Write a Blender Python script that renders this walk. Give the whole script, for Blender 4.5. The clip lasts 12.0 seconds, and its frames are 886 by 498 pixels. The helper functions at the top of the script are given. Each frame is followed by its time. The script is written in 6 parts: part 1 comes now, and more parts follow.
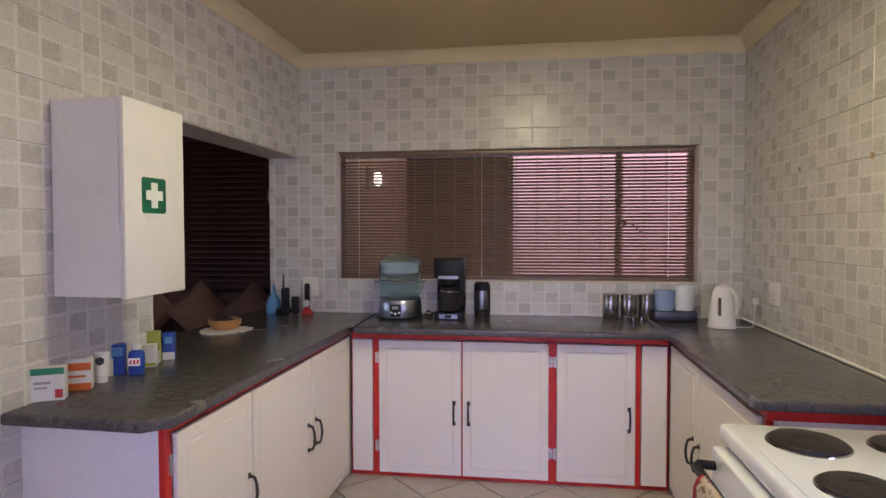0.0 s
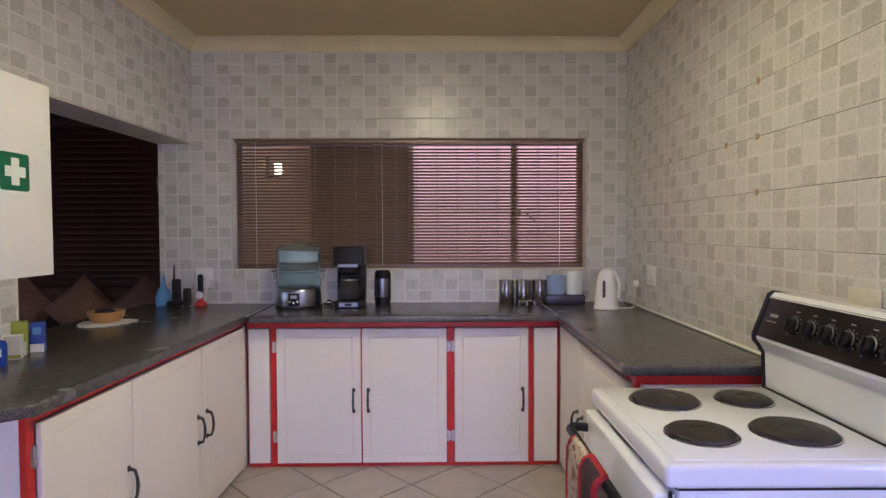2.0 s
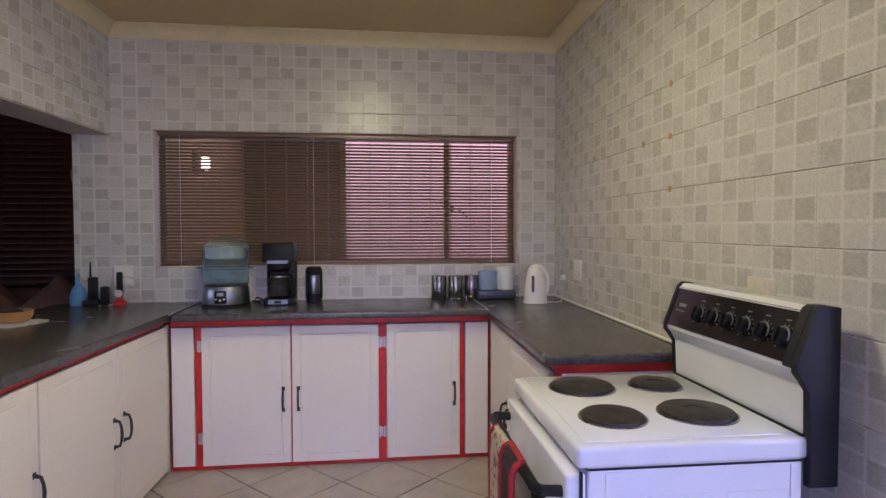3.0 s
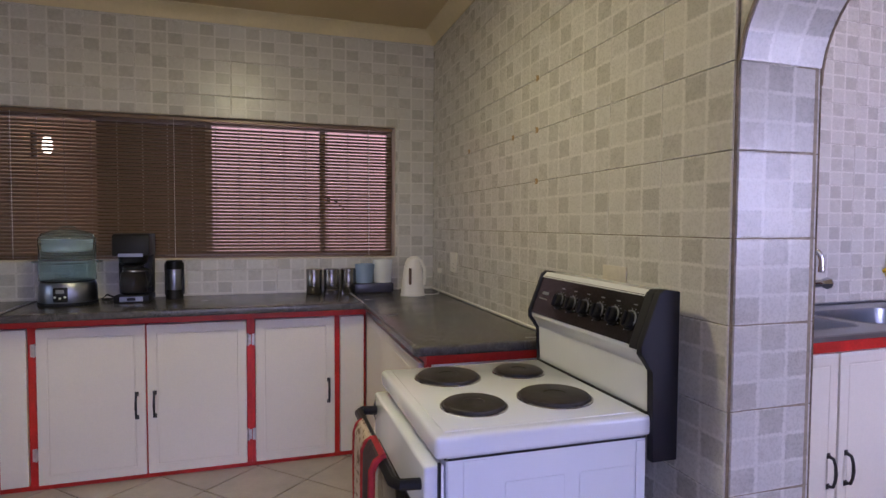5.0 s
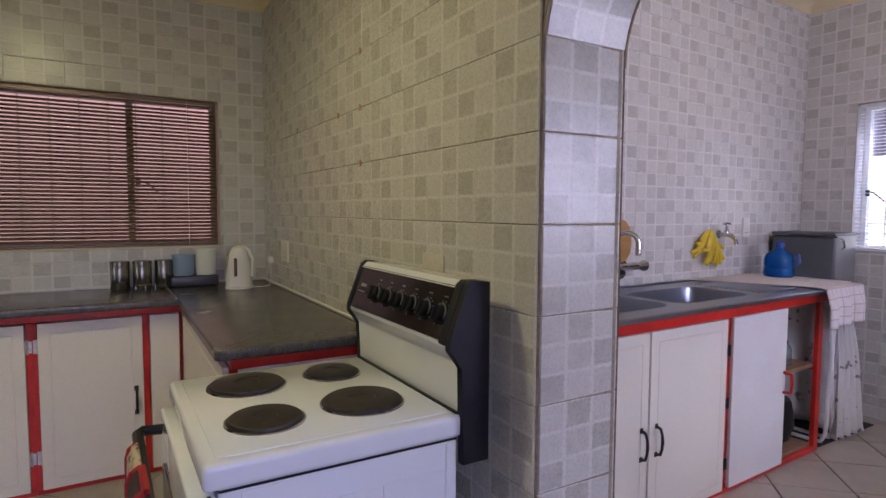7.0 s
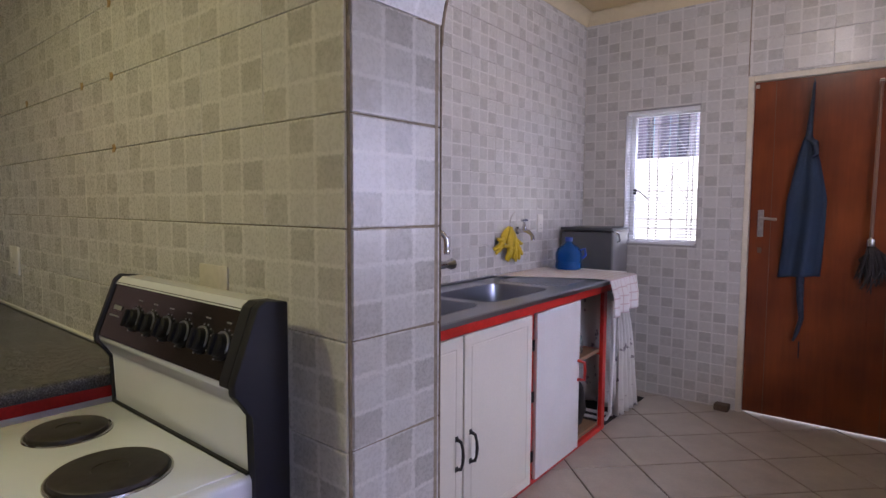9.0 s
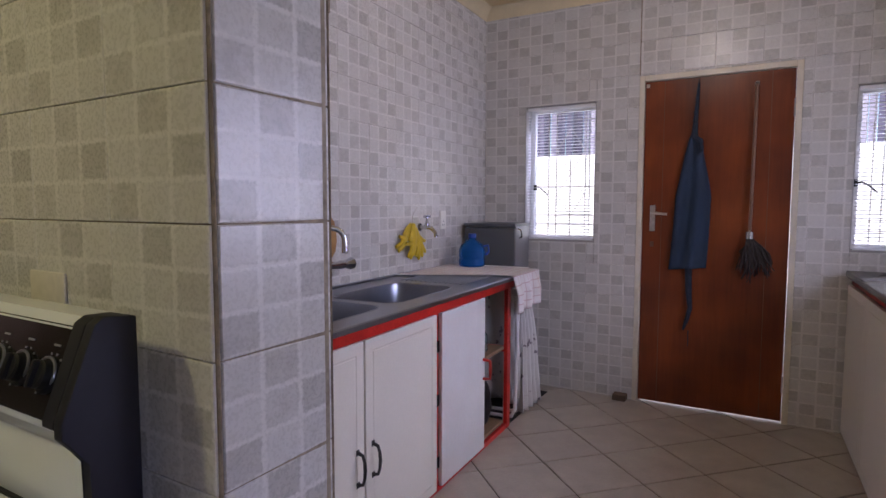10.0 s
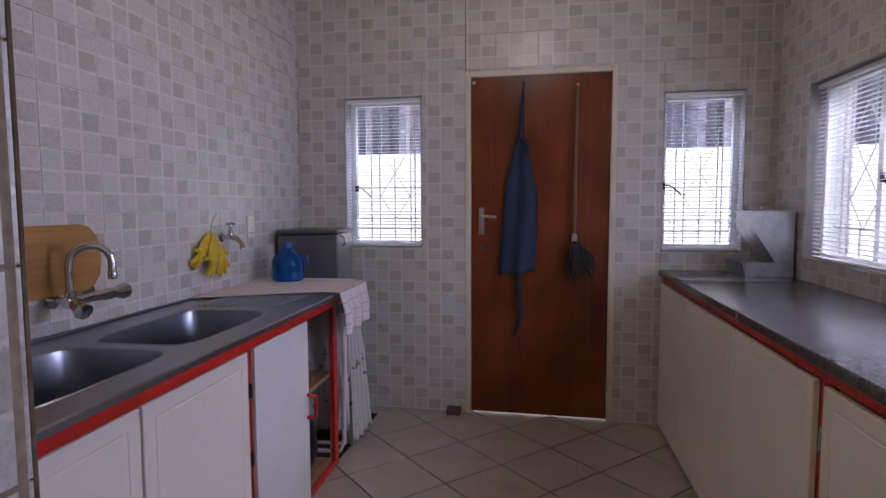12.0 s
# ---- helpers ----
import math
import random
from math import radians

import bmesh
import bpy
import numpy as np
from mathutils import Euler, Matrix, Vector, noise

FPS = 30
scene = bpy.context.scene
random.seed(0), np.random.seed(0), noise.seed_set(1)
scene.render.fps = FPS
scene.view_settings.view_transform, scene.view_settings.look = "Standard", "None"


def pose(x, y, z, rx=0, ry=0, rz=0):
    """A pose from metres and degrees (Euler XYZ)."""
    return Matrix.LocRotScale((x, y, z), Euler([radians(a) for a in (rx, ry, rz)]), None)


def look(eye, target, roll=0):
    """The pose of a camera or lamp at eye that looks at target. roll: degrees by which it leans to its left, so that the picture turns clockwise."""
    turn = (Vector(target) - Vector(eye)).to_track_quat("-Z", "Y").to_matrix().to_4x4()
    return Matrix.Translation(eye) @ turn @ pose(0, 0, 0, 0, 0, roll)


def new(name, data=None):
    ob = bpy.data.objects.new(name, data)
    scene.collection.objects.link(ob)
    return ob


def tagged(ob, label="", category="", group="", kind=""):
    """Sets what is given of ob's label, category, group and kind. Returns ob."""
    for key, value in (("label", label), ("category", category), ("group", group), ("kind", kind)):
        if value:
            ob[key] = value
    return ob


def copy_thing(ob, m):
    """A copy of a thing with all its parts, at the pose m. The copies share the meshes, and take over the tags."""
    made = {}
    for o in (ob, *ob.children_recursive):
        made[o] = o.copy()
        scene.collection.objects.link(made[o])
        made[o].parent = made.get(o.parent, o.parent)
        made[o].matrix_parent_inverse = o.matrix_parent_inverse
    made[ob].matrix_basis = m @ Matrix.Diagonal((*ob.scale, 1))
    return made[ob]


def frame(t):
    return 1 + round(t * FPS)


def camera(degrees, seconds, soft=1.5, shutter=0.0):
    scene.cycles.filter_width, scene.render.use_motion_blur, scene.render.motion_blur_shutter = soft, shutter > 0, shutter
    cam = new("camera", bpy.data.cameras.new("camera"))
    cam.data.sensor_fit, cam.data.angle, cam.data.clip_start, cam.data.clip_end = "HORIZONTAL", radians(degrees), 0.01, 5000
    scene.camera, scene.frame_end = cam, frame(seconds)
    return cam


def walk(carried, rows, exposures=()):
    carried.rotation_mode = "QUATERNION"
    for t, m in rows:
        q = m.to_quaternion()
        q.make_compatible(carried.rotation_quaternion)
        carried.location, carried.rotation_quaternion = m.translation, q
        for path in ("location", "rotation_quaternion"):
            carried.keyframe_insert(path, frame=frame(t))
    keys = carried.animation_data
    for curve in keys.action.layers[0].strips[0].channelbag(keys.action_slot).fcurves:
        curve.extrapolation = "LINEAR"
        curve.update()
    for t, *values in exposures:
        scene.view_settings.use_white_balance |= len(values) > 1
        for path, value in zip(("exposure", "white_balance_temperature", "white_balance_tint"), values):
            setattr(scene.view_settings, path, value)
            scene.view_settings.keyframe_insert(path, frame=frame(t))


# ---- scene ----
cam = camera(75.2, 12.0)
PATH = [
    (0, (0.252, 0.2, 1.377), (-0.019, 2.181, 1.315), -0.1),
    (0.5, (0.276, 0.195, 1.35), (0.082, 2.184, 1.289), -0.1),
    (1, (0.296, 0.19, 1.334), (0.171, 2.185, 1.27), -0.1),
    (1.5, (0.321, 0.184, 1.318), (0.265, 2.182, 1.256), -0.2),
    (2, (0.337, 0.17, 1.312), (0.364, 2.169, 1.246), -0.2),
    (2.5, (0.375, 0.169, 1.296), (0.499, 2.164, 1.231), -0.2),
    (3, (0.386, 0.156, 1.294), (0.618, 2.141, 1.224), -0.1),
    (5, (0.467, 0.195, 1.272), (1.074, 2.099, 1.188), 0.3),
    (5.5, (0.505, 0.226, 1.264), (1.213, 2.094, 1.17), 0.5),
    (6, (0.556, 0.248, 1.268), (1.361, 2.075, 1.154), 0.5),
    (6.5, (0.621, 0.271, 1.27), (1.532, 2.047, 1.14), 0.3),
    (7, (0.676, 0.288, 1.273), (1.707, 1.997, 1.141), 0.3),
    (7.2, (0.689, 0.29, 1.274), (1.771, 1.967, 1.144), 0.4),
    (8.8, (0.822, 0.471, 1.296), (2.315, 1.793, 1.149), 0.1),
    (9, (0.826, 0.483, 1.283), (2.369, 1.747, 1.138), 0.3),
    (9.5, (0.878, 0.516, 1.275), (2.525, 1.641, 1.129), 0.1),
    (10, (0.947, 0.554, 1.272), (2.679, 1.543, 1.121), 0.1),
    (10.5, (1.038, 0.613, 1.278), (2.848, 1.449, 1.125), 0.0),
    (11, (1.132, 0.65, 1.288), (3.003, 1.338, 1.134), -0.1),
    (11.5, (1.225, 0.71, 1.291), (3.147, 1.242, 1.137), -0.2),
    (12, (1.308, 0.767, 1.299), (3.265, 1.153, 1.143), -0.2),
]
# seconds, stops, kelvin and tint of the clip's own camera
EXPOSURES = [(0.0, 1.56, 5800, 30), (3.0, 1.44, 5600, 30), (5.5, 1.0, 5850, 25), (7.0, 0.84, 6150, 19), (9.5, 0.66, 6200, 17), (10.5, 0.45, 6200, 17), (12.0, 0.22, 6150, 18)]
walk(cam, [(t, look(eye, target, roll)) for t, eye, target, roll in PATH], EXPOSURES)

# ---- light ----
SUN_DIR = Vector((-0.68, 0.36, 0.64)).normalized()
world = bpy.data.worlds.new("sky_world")
scene.world = world
world.use_nodes = True
_sky = world.node_tree.nodes.new("ShaderNodeTexSky")
_sky.sky_type, _sky.sun_disc = "NISHITA", False
_sky.sun_elevation = math.asin(SUN_DIR.z)
_sky.sun_rotation = math.atan2(SUN_DIR.x, SUN_DIR.y)
world.node_tree.links.new(_sky.outputs[0], world.node_tree.nodes["Background"].inputs[0])
world.node_tree.nodes["Background"].inputs[1].default_value = 0.15


def lamp(name, kind, energy, colour, m, size=(0.1, 0.1)):
    data = bpy.data.lights.new(name, kind)
    data.energy, data.color = energy, colour
    if kind == "AREA":
        data.shape, data.size, data.size_y = "RECTANGLE", size[0], size[1]
    ob = new(name, data)
    ob.matrix_world = m
    return ob


sun = lamp("sun", "SUN", 5.0, (1.0, 0.95, 0.88), look(SUN_DIR * 20, (0, 0, 0)))
sun.data.angle = radians(0.5)
# ceiling lamps of the two rooms, daylight in the openings
lamp("kitchen_ceiling_light", "AREA", 5.6, (1.0, 0.94, 0.47), look((0.31, 1.98, 2.36), (0.31, 1.98, 0)), (0.22, 0.22))
lamp("kitchen_ceiling_globe", "POINT", 3.2, (1.0, 0.94, 0.47), pose(0.31, 1.98, 2.385)).data.shadow_soft_size = 0.07
window_r = lamp("daylight_window_r", "AREA", 12, (0.70, 0.71, 1.0), look((3.2, -0.505, 1.45), (3.2, 3.0, 1.35)), (0.95, 0.78))
window_r.data.spread = radians(150)
lamp("sky_over_window_r", "AREA", 140, (0.78, 0.80, 1.0), look((3.5, -1.9, 3.0), (3.6, -0.4, 1.3)), (2.6, 1.2))
lamp("sky_over_window_v", "AREA", 50, (0.68, 0.74, 1.0), look((5.8, 1.8, 2.9), (4.2, 1.8, 0.9)), (0.8, 0.8))
lamp("sky_over_window_u", "AREA", 50, (0.68, 0.74, 1.0), look((5.8, 0.0, 2.9), (4.2, 0.0, 0.9)), (0.8, 0.8))
lamp("scullery_ceiling_light", "POINT", 5.5, (1.0, 0.90, 0.78), pose(3.42, 0.98, 2.48)).data.shadow_soft_size = 0.08
behind = lamp("daylight_behind", "AREA", 2.9, (0.48, 0.52, 1.0), look((0.35, -1.22, 1.35), (0.35, 1.4, 0.13)), (1.7, 1.2))
behind.data.spread = radians(58)
lamp("court_wall_lamp", "POINT", 0.32, (1.0, 0.72, 0.36), pose(-0.80, 4.8, 1.80), 0.03)


# ---- materials ----
def mat(name, colour, rough=0.5, metal=0.0, grain=0.0, grain_scale=60, mottle=0.08, mottle_scale=4, bump=0.0, **more):
    """A painted, cast or woven surface: mottling at a large and a small scale, and fine relief."""
    m = bpy.data.materials.new(name)
    m.use_nodes = True
    nt = m.node_tree
    b = nt.nodes["Principled BSDF"]
    b.inputs["Roughness"].default_value, b.inputs["Metallic"].default_value = rough, metal
    for key, value in more.items():
        b.inputs[key].default_value = value
    co = nt.nodes.new("ShaderNodeTexCoord")
    n1, n2 = nt.nodes.new("ShaderNodeTexNoise"), nt.nodes.new("ShaderNodeTexNoise")
    n1.inputs["Scale"].default_value, n2.inputs["Scale"].default_value = mottle_scale, grain_scale
    n1.inputs["Detail"].default_value = n2.inputs["Detail"].default_value = 3
    for n in (n1, n2):
        nt.links.new(co.outputs["Object"], n.inputs["Vector"])
    rgb = nt.nodes.new("ShaderNodeRGB")
    rgb.outputs[0].default_value = (*colour, 1)
    last = rgb.outputs[0]
    for n, k in ((n1, mottle), (n2, grain)):
        if k:
            r = nt.nodes.new("ShaderNodeMapRange")
            r.inputs["From Min"].default_value, r.inputs["From Max"].default_value = 0.3, 0.7
            r.inputs["To Min"].default_value, r.inputs["To Max"].default_value = 1 - k, 1 + k
            nt.links.new(n.outputs["Fac"], r.inputs["Value"])
            v = nt.nodes.new("ShaderNodeVectorMath")
            v.operation = "SCALE"
            nt.links.new(last, v.inputs[0])
            nt.links.new(r.outputs[0], v.inputs["Scale"])
            last = v.outputs[0]
    nt.links.new(last, b.inputs["Base Color"])
    rr = nt.nodes.new("ShaderNodeMapRange")
    rr.inputs["To Min"].default_value, rr.inputs["To Max"].default_value = max(0.02, rough * 0.9), min(1, rough * 1.1)
    nt.links.new(n1.outputs["Fac"], rr.inputs["Value"])
    nt.links.new(rr.outputs[0], b.inputs["Roughness"])
    if bump:
        bp = nt.nodes.new("ShaderNodeBump")
        bp.inputs["Strength"].default_value, bp.inputs["Distance"].default_value = bump, 0.002
        nt.links.new(n2.outputs["Fac"], bp.inputs["Height"])
        nt.links.new(bp.outputs[0], b.inputs["Normal"])
    return m


class Nodes:
    """Short hand for a node tree."""

    def __init__(self, name):
        self.m = bpy.data.materials.new(name)
        self.m.use_nodes = True
        self.nt = self.m.node_tree
        self.b = self.nt.nodes["Principled BSDF"]

    def add(self, kind, **props):
        n = self.nt.nodes.new(kind)
        for key, value in props.items():
            if key == "operation":
                n.operation = value
            elif key == "noise_dimensions":
                n.noise_dimensions = value
            elif key == "blend_type":
                n.blend_type = value
        return n

    def join(self, a, b):
        self.nt.links.new(a, b)

    def math(self, op, a, b=None, c=None):
        n = self.add("ShaderNodeMath", operation=op)
        for i, v in enumerate((a, b, c)):
            if v is None:
                continue
            if isinstance(v, (int, float)):
                n.inputs[i].default_value = v
            else:
                self.join(v, n.inputs[i])
        return n.outputs[0]

    def ramp(self, fac, stops, constant=False):
        n = self.add("ShaderNodeValToRGB")
        if constant:
            n.color_ramp.interpolation = "CONSTANT"
        e = n.color_ramp.elements
        while len(e) < len(stops):
            e.new(0.5)
        for el, (p, c) in zip(e, stops):
            el.position, el.color = p, (*c, 1)
        self.join(fac, n.inputs[0])
        return n.outputs[0]

    def noise(self, vec, scale, detail=2.0):
        n = self.add("ShaderNodeTexNoise")
        n.inputs["Scale"].default_value, n.inputs["Detail"].default_value = scale, detail
        self.join(vec, n.inputs["Vector"])
        return n.outputs["Fac"]

    def mix(self, fac, a, b):
        n = self.add("ShaderNodeMix")
        n.data_type = "RGBA"
        self.join(fac, n.inputs[0]) if not isinstance(fac, float) else None
        if isinstance(fac, float):
            n.inputs[0].default_value = fac
        for sock, v in ((n.inputs[6], a), (n.inputs[7], b)):
            if isinstance(v, tuple):
                sock.default_value = (*v, 1)
            else:
                self.join(v, sock)
        return n.outputs[2]

    def bump(self, height, strength, distance=0.002):
        n = self.add("ShaderNodeBump")
        n.inputs["Strength"].default_value, n.inputs["Distance"].default_value = strength, distance
        self.join(height, n.inputs["Height"])
        self.join(n.outputs[0], self.b.inputs["Normal"])


TILE_W, TILE_H = 0.250, 0.202


def make_tile_material():
    """Glazed wall tile printed with three by three mottled squares."""
    k = Nodes("wall_tile_glaze")
    uv = k.add("ShaderNodeUVMap")
    info = k.add("ShaderNodeObjectInfo")
    sep = k.add("ShaderNodeSeparateXYZ")
    k.join(uv.outputs[0], sep.inputs[0])
    u, v = k.math("DIVIDE", sep.outputs[0], TILE_W / 3), k.math("DIVIDE", sep.outputs[1], TILE_H / 3)
    rnd = k.math("MULTIPLY", info.outputs["Random"], 61.0)
    cu = k.math("MINIMUM", k.math("MAXIMUM", k.math("FLOOR", u), 0.0), 2.0)
    cv = k.math("MINIMUM", k.math("MAXIMUM", k.math("FLOOR", v), 0.0), 2.0)
    # every tile carries the same print: a dark square in each row, one or two half tones
    index = k.math("DIVIDE", k.math("ADD", k.math("ADD", cu, k.math("MULTIPLY", cv, 3.0)), 0.5), 9.0)
    printed = k.ramp(index, [(n / 9, (t, t, t)) for n, t in enumerate((0.80, 0.16, 0.42, 0.12, 0.50, 0.92, 0.30, 0.86, 0.30))], True)
    cell = k.add("ShaderNodeCombineXYZ")
    k.join(k.math("ADD", cu, rnd), cell.inputs[0])
    k.join(cv, cell.inputs[1])
    k.join(rnd, cell.inputs[2])
    wn = k.add("ShaderNodeTexWhiteNoise", noise_dimensions="3D")
    k.join(cell.outputs[0], wn.inputs["Vector"])
    spot = k.add("ShaderNodeCombineXYZ")
    k.join(sep.outputs[0], spot.inputs[0])
    k.join(sep.outputs[1], spot.inputs[1])
    k.join(k.math("MULTIPLY", info.outputs["Random"], 9.0), spot.inputs[2])
    blot = k.noise(spot.outputs[0], 42, 5)
    fine = k.noise(spot.outputs[0], 150, 3)
    tone = k.math("ADD", printed, k.math("MULTIPLY", k.math("SUBTRACT", wn.outputs["Value"], 0.5), 0.30))
    tone = k.math("ADD", tone, k.math("MULTIPLY", k.math("SUBTRACT", blot, 0.5), 1.1))
    col = k.ramp(tone, [(0.0, (0.63, 0.608, 0.58)), (0.40, (0.592, 0.57, 0.542)), (0.72, (0.525, 0.503, 0.473)), (1.0, (0.46, 0.44, 0.412))])
    # pale printed joints with an uneven edge
    wob = k.math("MULTIPLY", k.math("SUBTRACT", fine, 0.5), 0.10)
    du = k.math("ABSOLUTE", k.math("SUBTRACT", k.math("FRACT", u), 0.5))
    dv = k.math("ABSOLUTE", k.math("SUBTRACT", k.math("FRACT", v), 0.5))
    edge = k.math("ADD", k.math("MAXIMUM", du, dv), wob)
    mr = k.add("ShaderNodeMapRange")
    mr.inputs["From Min"].default_value, mr.inputs["From Max"].default_value = 0.405, 0.470
    k.join(edge, mr.inputs["Value"])
    col = k.mix(mr.outputs[0], col, (0.70, 0.675, 0.645))
    k.join(col, k.b.inputs["Base Color"])
    rough = k.math("ADD", 0.19, k.math("MULTIPLY", fine, 0.18))
    k.join(rough, k.b.inputs["Roughness"])
    h = k.math("ADD", k.math("MULTIPLY", mr.outputs[0], -0.6), k.math("MULTIPLY", blot, 0.8))
    k.bump(h, 0.35, 0.0012)
    return k.m


def make_floor_material():
    k = Nodes("floor_tile_glaze")
    co, info = k.add("ShaderNodeTexCoord"), k.add("ShaderNodeObjectInfo")
    off = k.add("ShaderNodeVectorMath", operation="ADD")
    k.join(co.outputs["Object"], off.inputs[0])
    sh = k.add("ShaderNodeCombineXYZ")
    k.join(k.math("MULTIPLY", info.outputs["Random"], 40.0), sh.inputs[0])
    k.join(sh.outputs[0], off.inputs[1])
    big, small = k.noise(off.outputs[0], 7, 4), k.noise(off.outputs[0], 90, 3)
    f = k.math("ADD", k.math("MULTIPLY", big, 0.7), k.math("MULTIPLY", small, 0.3))
    k.join(k.ramp(f, [(0.3, (0.37, 0.32, 0.265)), (0.55, (0.45, 0.395, 0.33)), (0.75, (0.52, 0.465, 0.395))]), k.b.inputs["Base Color"])
    k.join(k.math("ADD", 0.24, k.math("MULTIPLY", small, 0.2)), k.b.inputs["Roughness"])
    k.bump(small, 0.12)
    return k.m


def make_worktop_material():
    k = Nodes("worktop_laminate")
    co = k.add("ShaderNodeTexCoord")
    a, b, c = k.noise(co.outputs["Object"], 260, 3), k.noise(co.outputs["Object"], 45, 4), k.noise(co.outputs["Object"], 5, 2)
    f = k.math("ADD", k.math("MULTIPLY", a, 0.72), k.math("MULTIPLY", b, 0.28))
    col = k.ramp(f, [(0.34, (0.030, 0.028, 0.028)), (0.5, (0.076, 0.071, 0.070)), (0.66, (0.165, 0.155, 0.153))])
    k.join(col, k.b.inputs["Base Color"])
    k.join(k.math("ADD", 0.13, k.math("MULTIPLY", c, 0.2)), k.b.inputs["Roughness"])
    k.bump(a, 0.15)
    return k.m


def make_wood(name, dark, mid, light, axis="Z", rough=0.35, scale=14.0, patch=0.35):
    """Planed timber with long grain along one axis."""
    k = Nodes(name)
    co, mp = k.add("ShaderNodeTexCoord"), k.add("ShaderNodeMapping")
    s = [scale, scale, scale]
    s["XYZ".index(axis)] = scale * 0.07
    mp.inputs["Scale"].default_value = s
    k.join(co.outputs["Object"], mp.inputs["Vector"])
    a, b = k.noise(mp.outputs[0], 1.0, 6), k.noise(mp.outputs[0], 7.0, 4)
    c = k.noise(co.outputs["Object"], 2.2, 3)
    f = k.math("ADD", k.math("ADD", k.math("MULTIPLY", a, 0.75 - patch * 0.86), k.math("MULTIPLY", b, 0.25 - patch * 0.14)), k.math("MULTIPLY", c, patch))
    k.join(k.ramp(f, [(0.3, dark), (0.5, mid), (0.7, light)]), k.b.inputs["Base Color"])
    k.join(k.math("ADD", rough - 0.08, k.math("MULTIPLY", b, 0.2)), k.b.inputs["Roughness"])
    k.bump(b, 0.2)
    return k.m


def make_check_cloth(name, ground, line, pitch):
    """Woven cloth with a grid of coloured threads."""
    k = Nodes(name)
    uv = k.add("ShaderNodeUVMap")
    sep = k.add("ShaderNodeSeparateXYZ")
    k.join(uv.outputs[0], sep.inputs[0])
    lines = []
    for i in (0, 1):
        f = k.math("FRACT", k.math("DIVIDE", sep.outputs[i], pitch))
        lines.append(k.math("GREATER_THAN", f, 0.88))
    m = k.math("MAXIMUM", lines[0], lines[1])
    n = k.noise(uv.outputs[0], 300, 2)
    col = k.mix(k.math("MULTIPLY", m, k.math("ADD", 0.35, n)), ground, line)
    k.join(col, k.b.inputs["Base Color"])
    k.b.inputs["Roughness"].default_value = 0.9
    k.bump(n, 0.3)
    return k.m


def make_blotch_cloth(name, ground, spots, scale, cut):
    k = Nodes(name)
    co = k.add("ShaderNodeTexCoord")
    n, f = k.noise(co.outputs["Object"], scale, 3), k.noise(co.outputs["Object"], 400, 2)
    mr = k.add("ShaderNodeMapRange")
    mr.inputs["From Min"].default_value, mr.inputs["From Max"].default_value = cut, cut + 0.04
    k.join(n, mr.inputs["Value"])
    k.join(k.mix(mr.outputs[0], ground, spots), k.b.inputs["Base Color"])
    k.b.inputs["Roughness"].default_value = 0.9
    k.bump(f, 0.3)
    return k.m


def make_lath():
    """Split laths, each its own weathered tone from dark brown to silver."""
    k = Nodes("weathered_lath")
    geo, co = k.add("ShaderNodeNewGeometry"), k.add("ShaderNodeTexCoord")
    n = k.noise(co.outputs["Object"], 9, 4)
    f = k.math("ADD", geo.outputs["Random Per Island"], k.math("MULTIPLY", k.math("SUBTRACT", n, 0.5), 0.5))
    k.join(k.ramp(f, [(0.0, (0.030, 0.026, 0.040)), (0.45, (0.075, 0.066, 0.105)), (0.75, (0.13, 0.115, 0.17)), (1.0, (0.34, 0.31, 0.38))]), k.b.inputs["Base Color"])
    k.b.inputs["Roughness"].default_value = 0.85
    k.bump(n, 0.4)
    return k.m


M_TILE, M_FLOOR, M_WORKTOP = make_tile_material(), make_floor_material(), make_worktop_material()
M_GROUT = mat("tile_grout", (0.60, 0.565, 0.52), 0.9, grain=0.25, mottle=0.25, bump=0.4)
M_GROUT_DARK = mat("brown_tile_grout", (0.30, 0.245, 0.18), 0.9, grain=0.25, mottle=0.25, bump=0.4)
M_BEAD = mat("brown_corner_grout", (0.27, 0.21, 0.15), 0.85, grain=0.25, mottle=0.3, mottle_scale=18, bump=0.4)
M_FGROUT = mat("floor_grout", (0.060, 0.036, 0.028), 0.9, grain=0.25, mottle=0.3, bump=0.4)
# darker than wall_plaster: shade of the scullery reveals and sills is in the colour
M_REVEAL = mat("shaded_reveal_plaster", (0.42, 0.40, 0.38), 0.8, grain=0.08, mottle=0.15, mottle_scale=9, bump=0.2)
M_PLASTER = mat("wall_plaster", (0.62, 0.57, 0.5), 0.8, grain=0.06, bump=0.2)
M_CEIL = mat("ceiling_paint", (0.62, 0.49, 0.26), 0.55, grain=0.03, mottle=0.05, mottle_scale=1.5)
M_CORNICE = mat("cornice_paint", (0.72, 0.62, 0.40), 0.5, grain=0.03, mottle=0.06)
# the dimness of the lounge is put into this wall colour
M_DARKWALL = mat("dim_lounge_brown", (0.10, 0.06, 0.045), 0.8, mottle=0.2)
M_CREAM = mat("cream_gloss_paint", (0.80, 0.75, 0.66), 0.36, grain=0.02, grain_scale=140, mottle=0.025, mottle_scale=1.6, bump=0.05)
M_WHITE = mat("white_gloss_paint", (0.80, 0.78, 0.76), 0.3, grain=0.02, mottle=0.04, bump=0.04)
M_RED = mat("red_gloss_paint", (0.56, 0.026, 0.018), 0.32, grain=0.10, grain_scale=90, mottle=0.2, mottle_scale=9, bump=0.15)
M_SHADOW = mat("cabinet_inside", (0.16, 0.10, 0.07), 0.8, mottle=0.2)
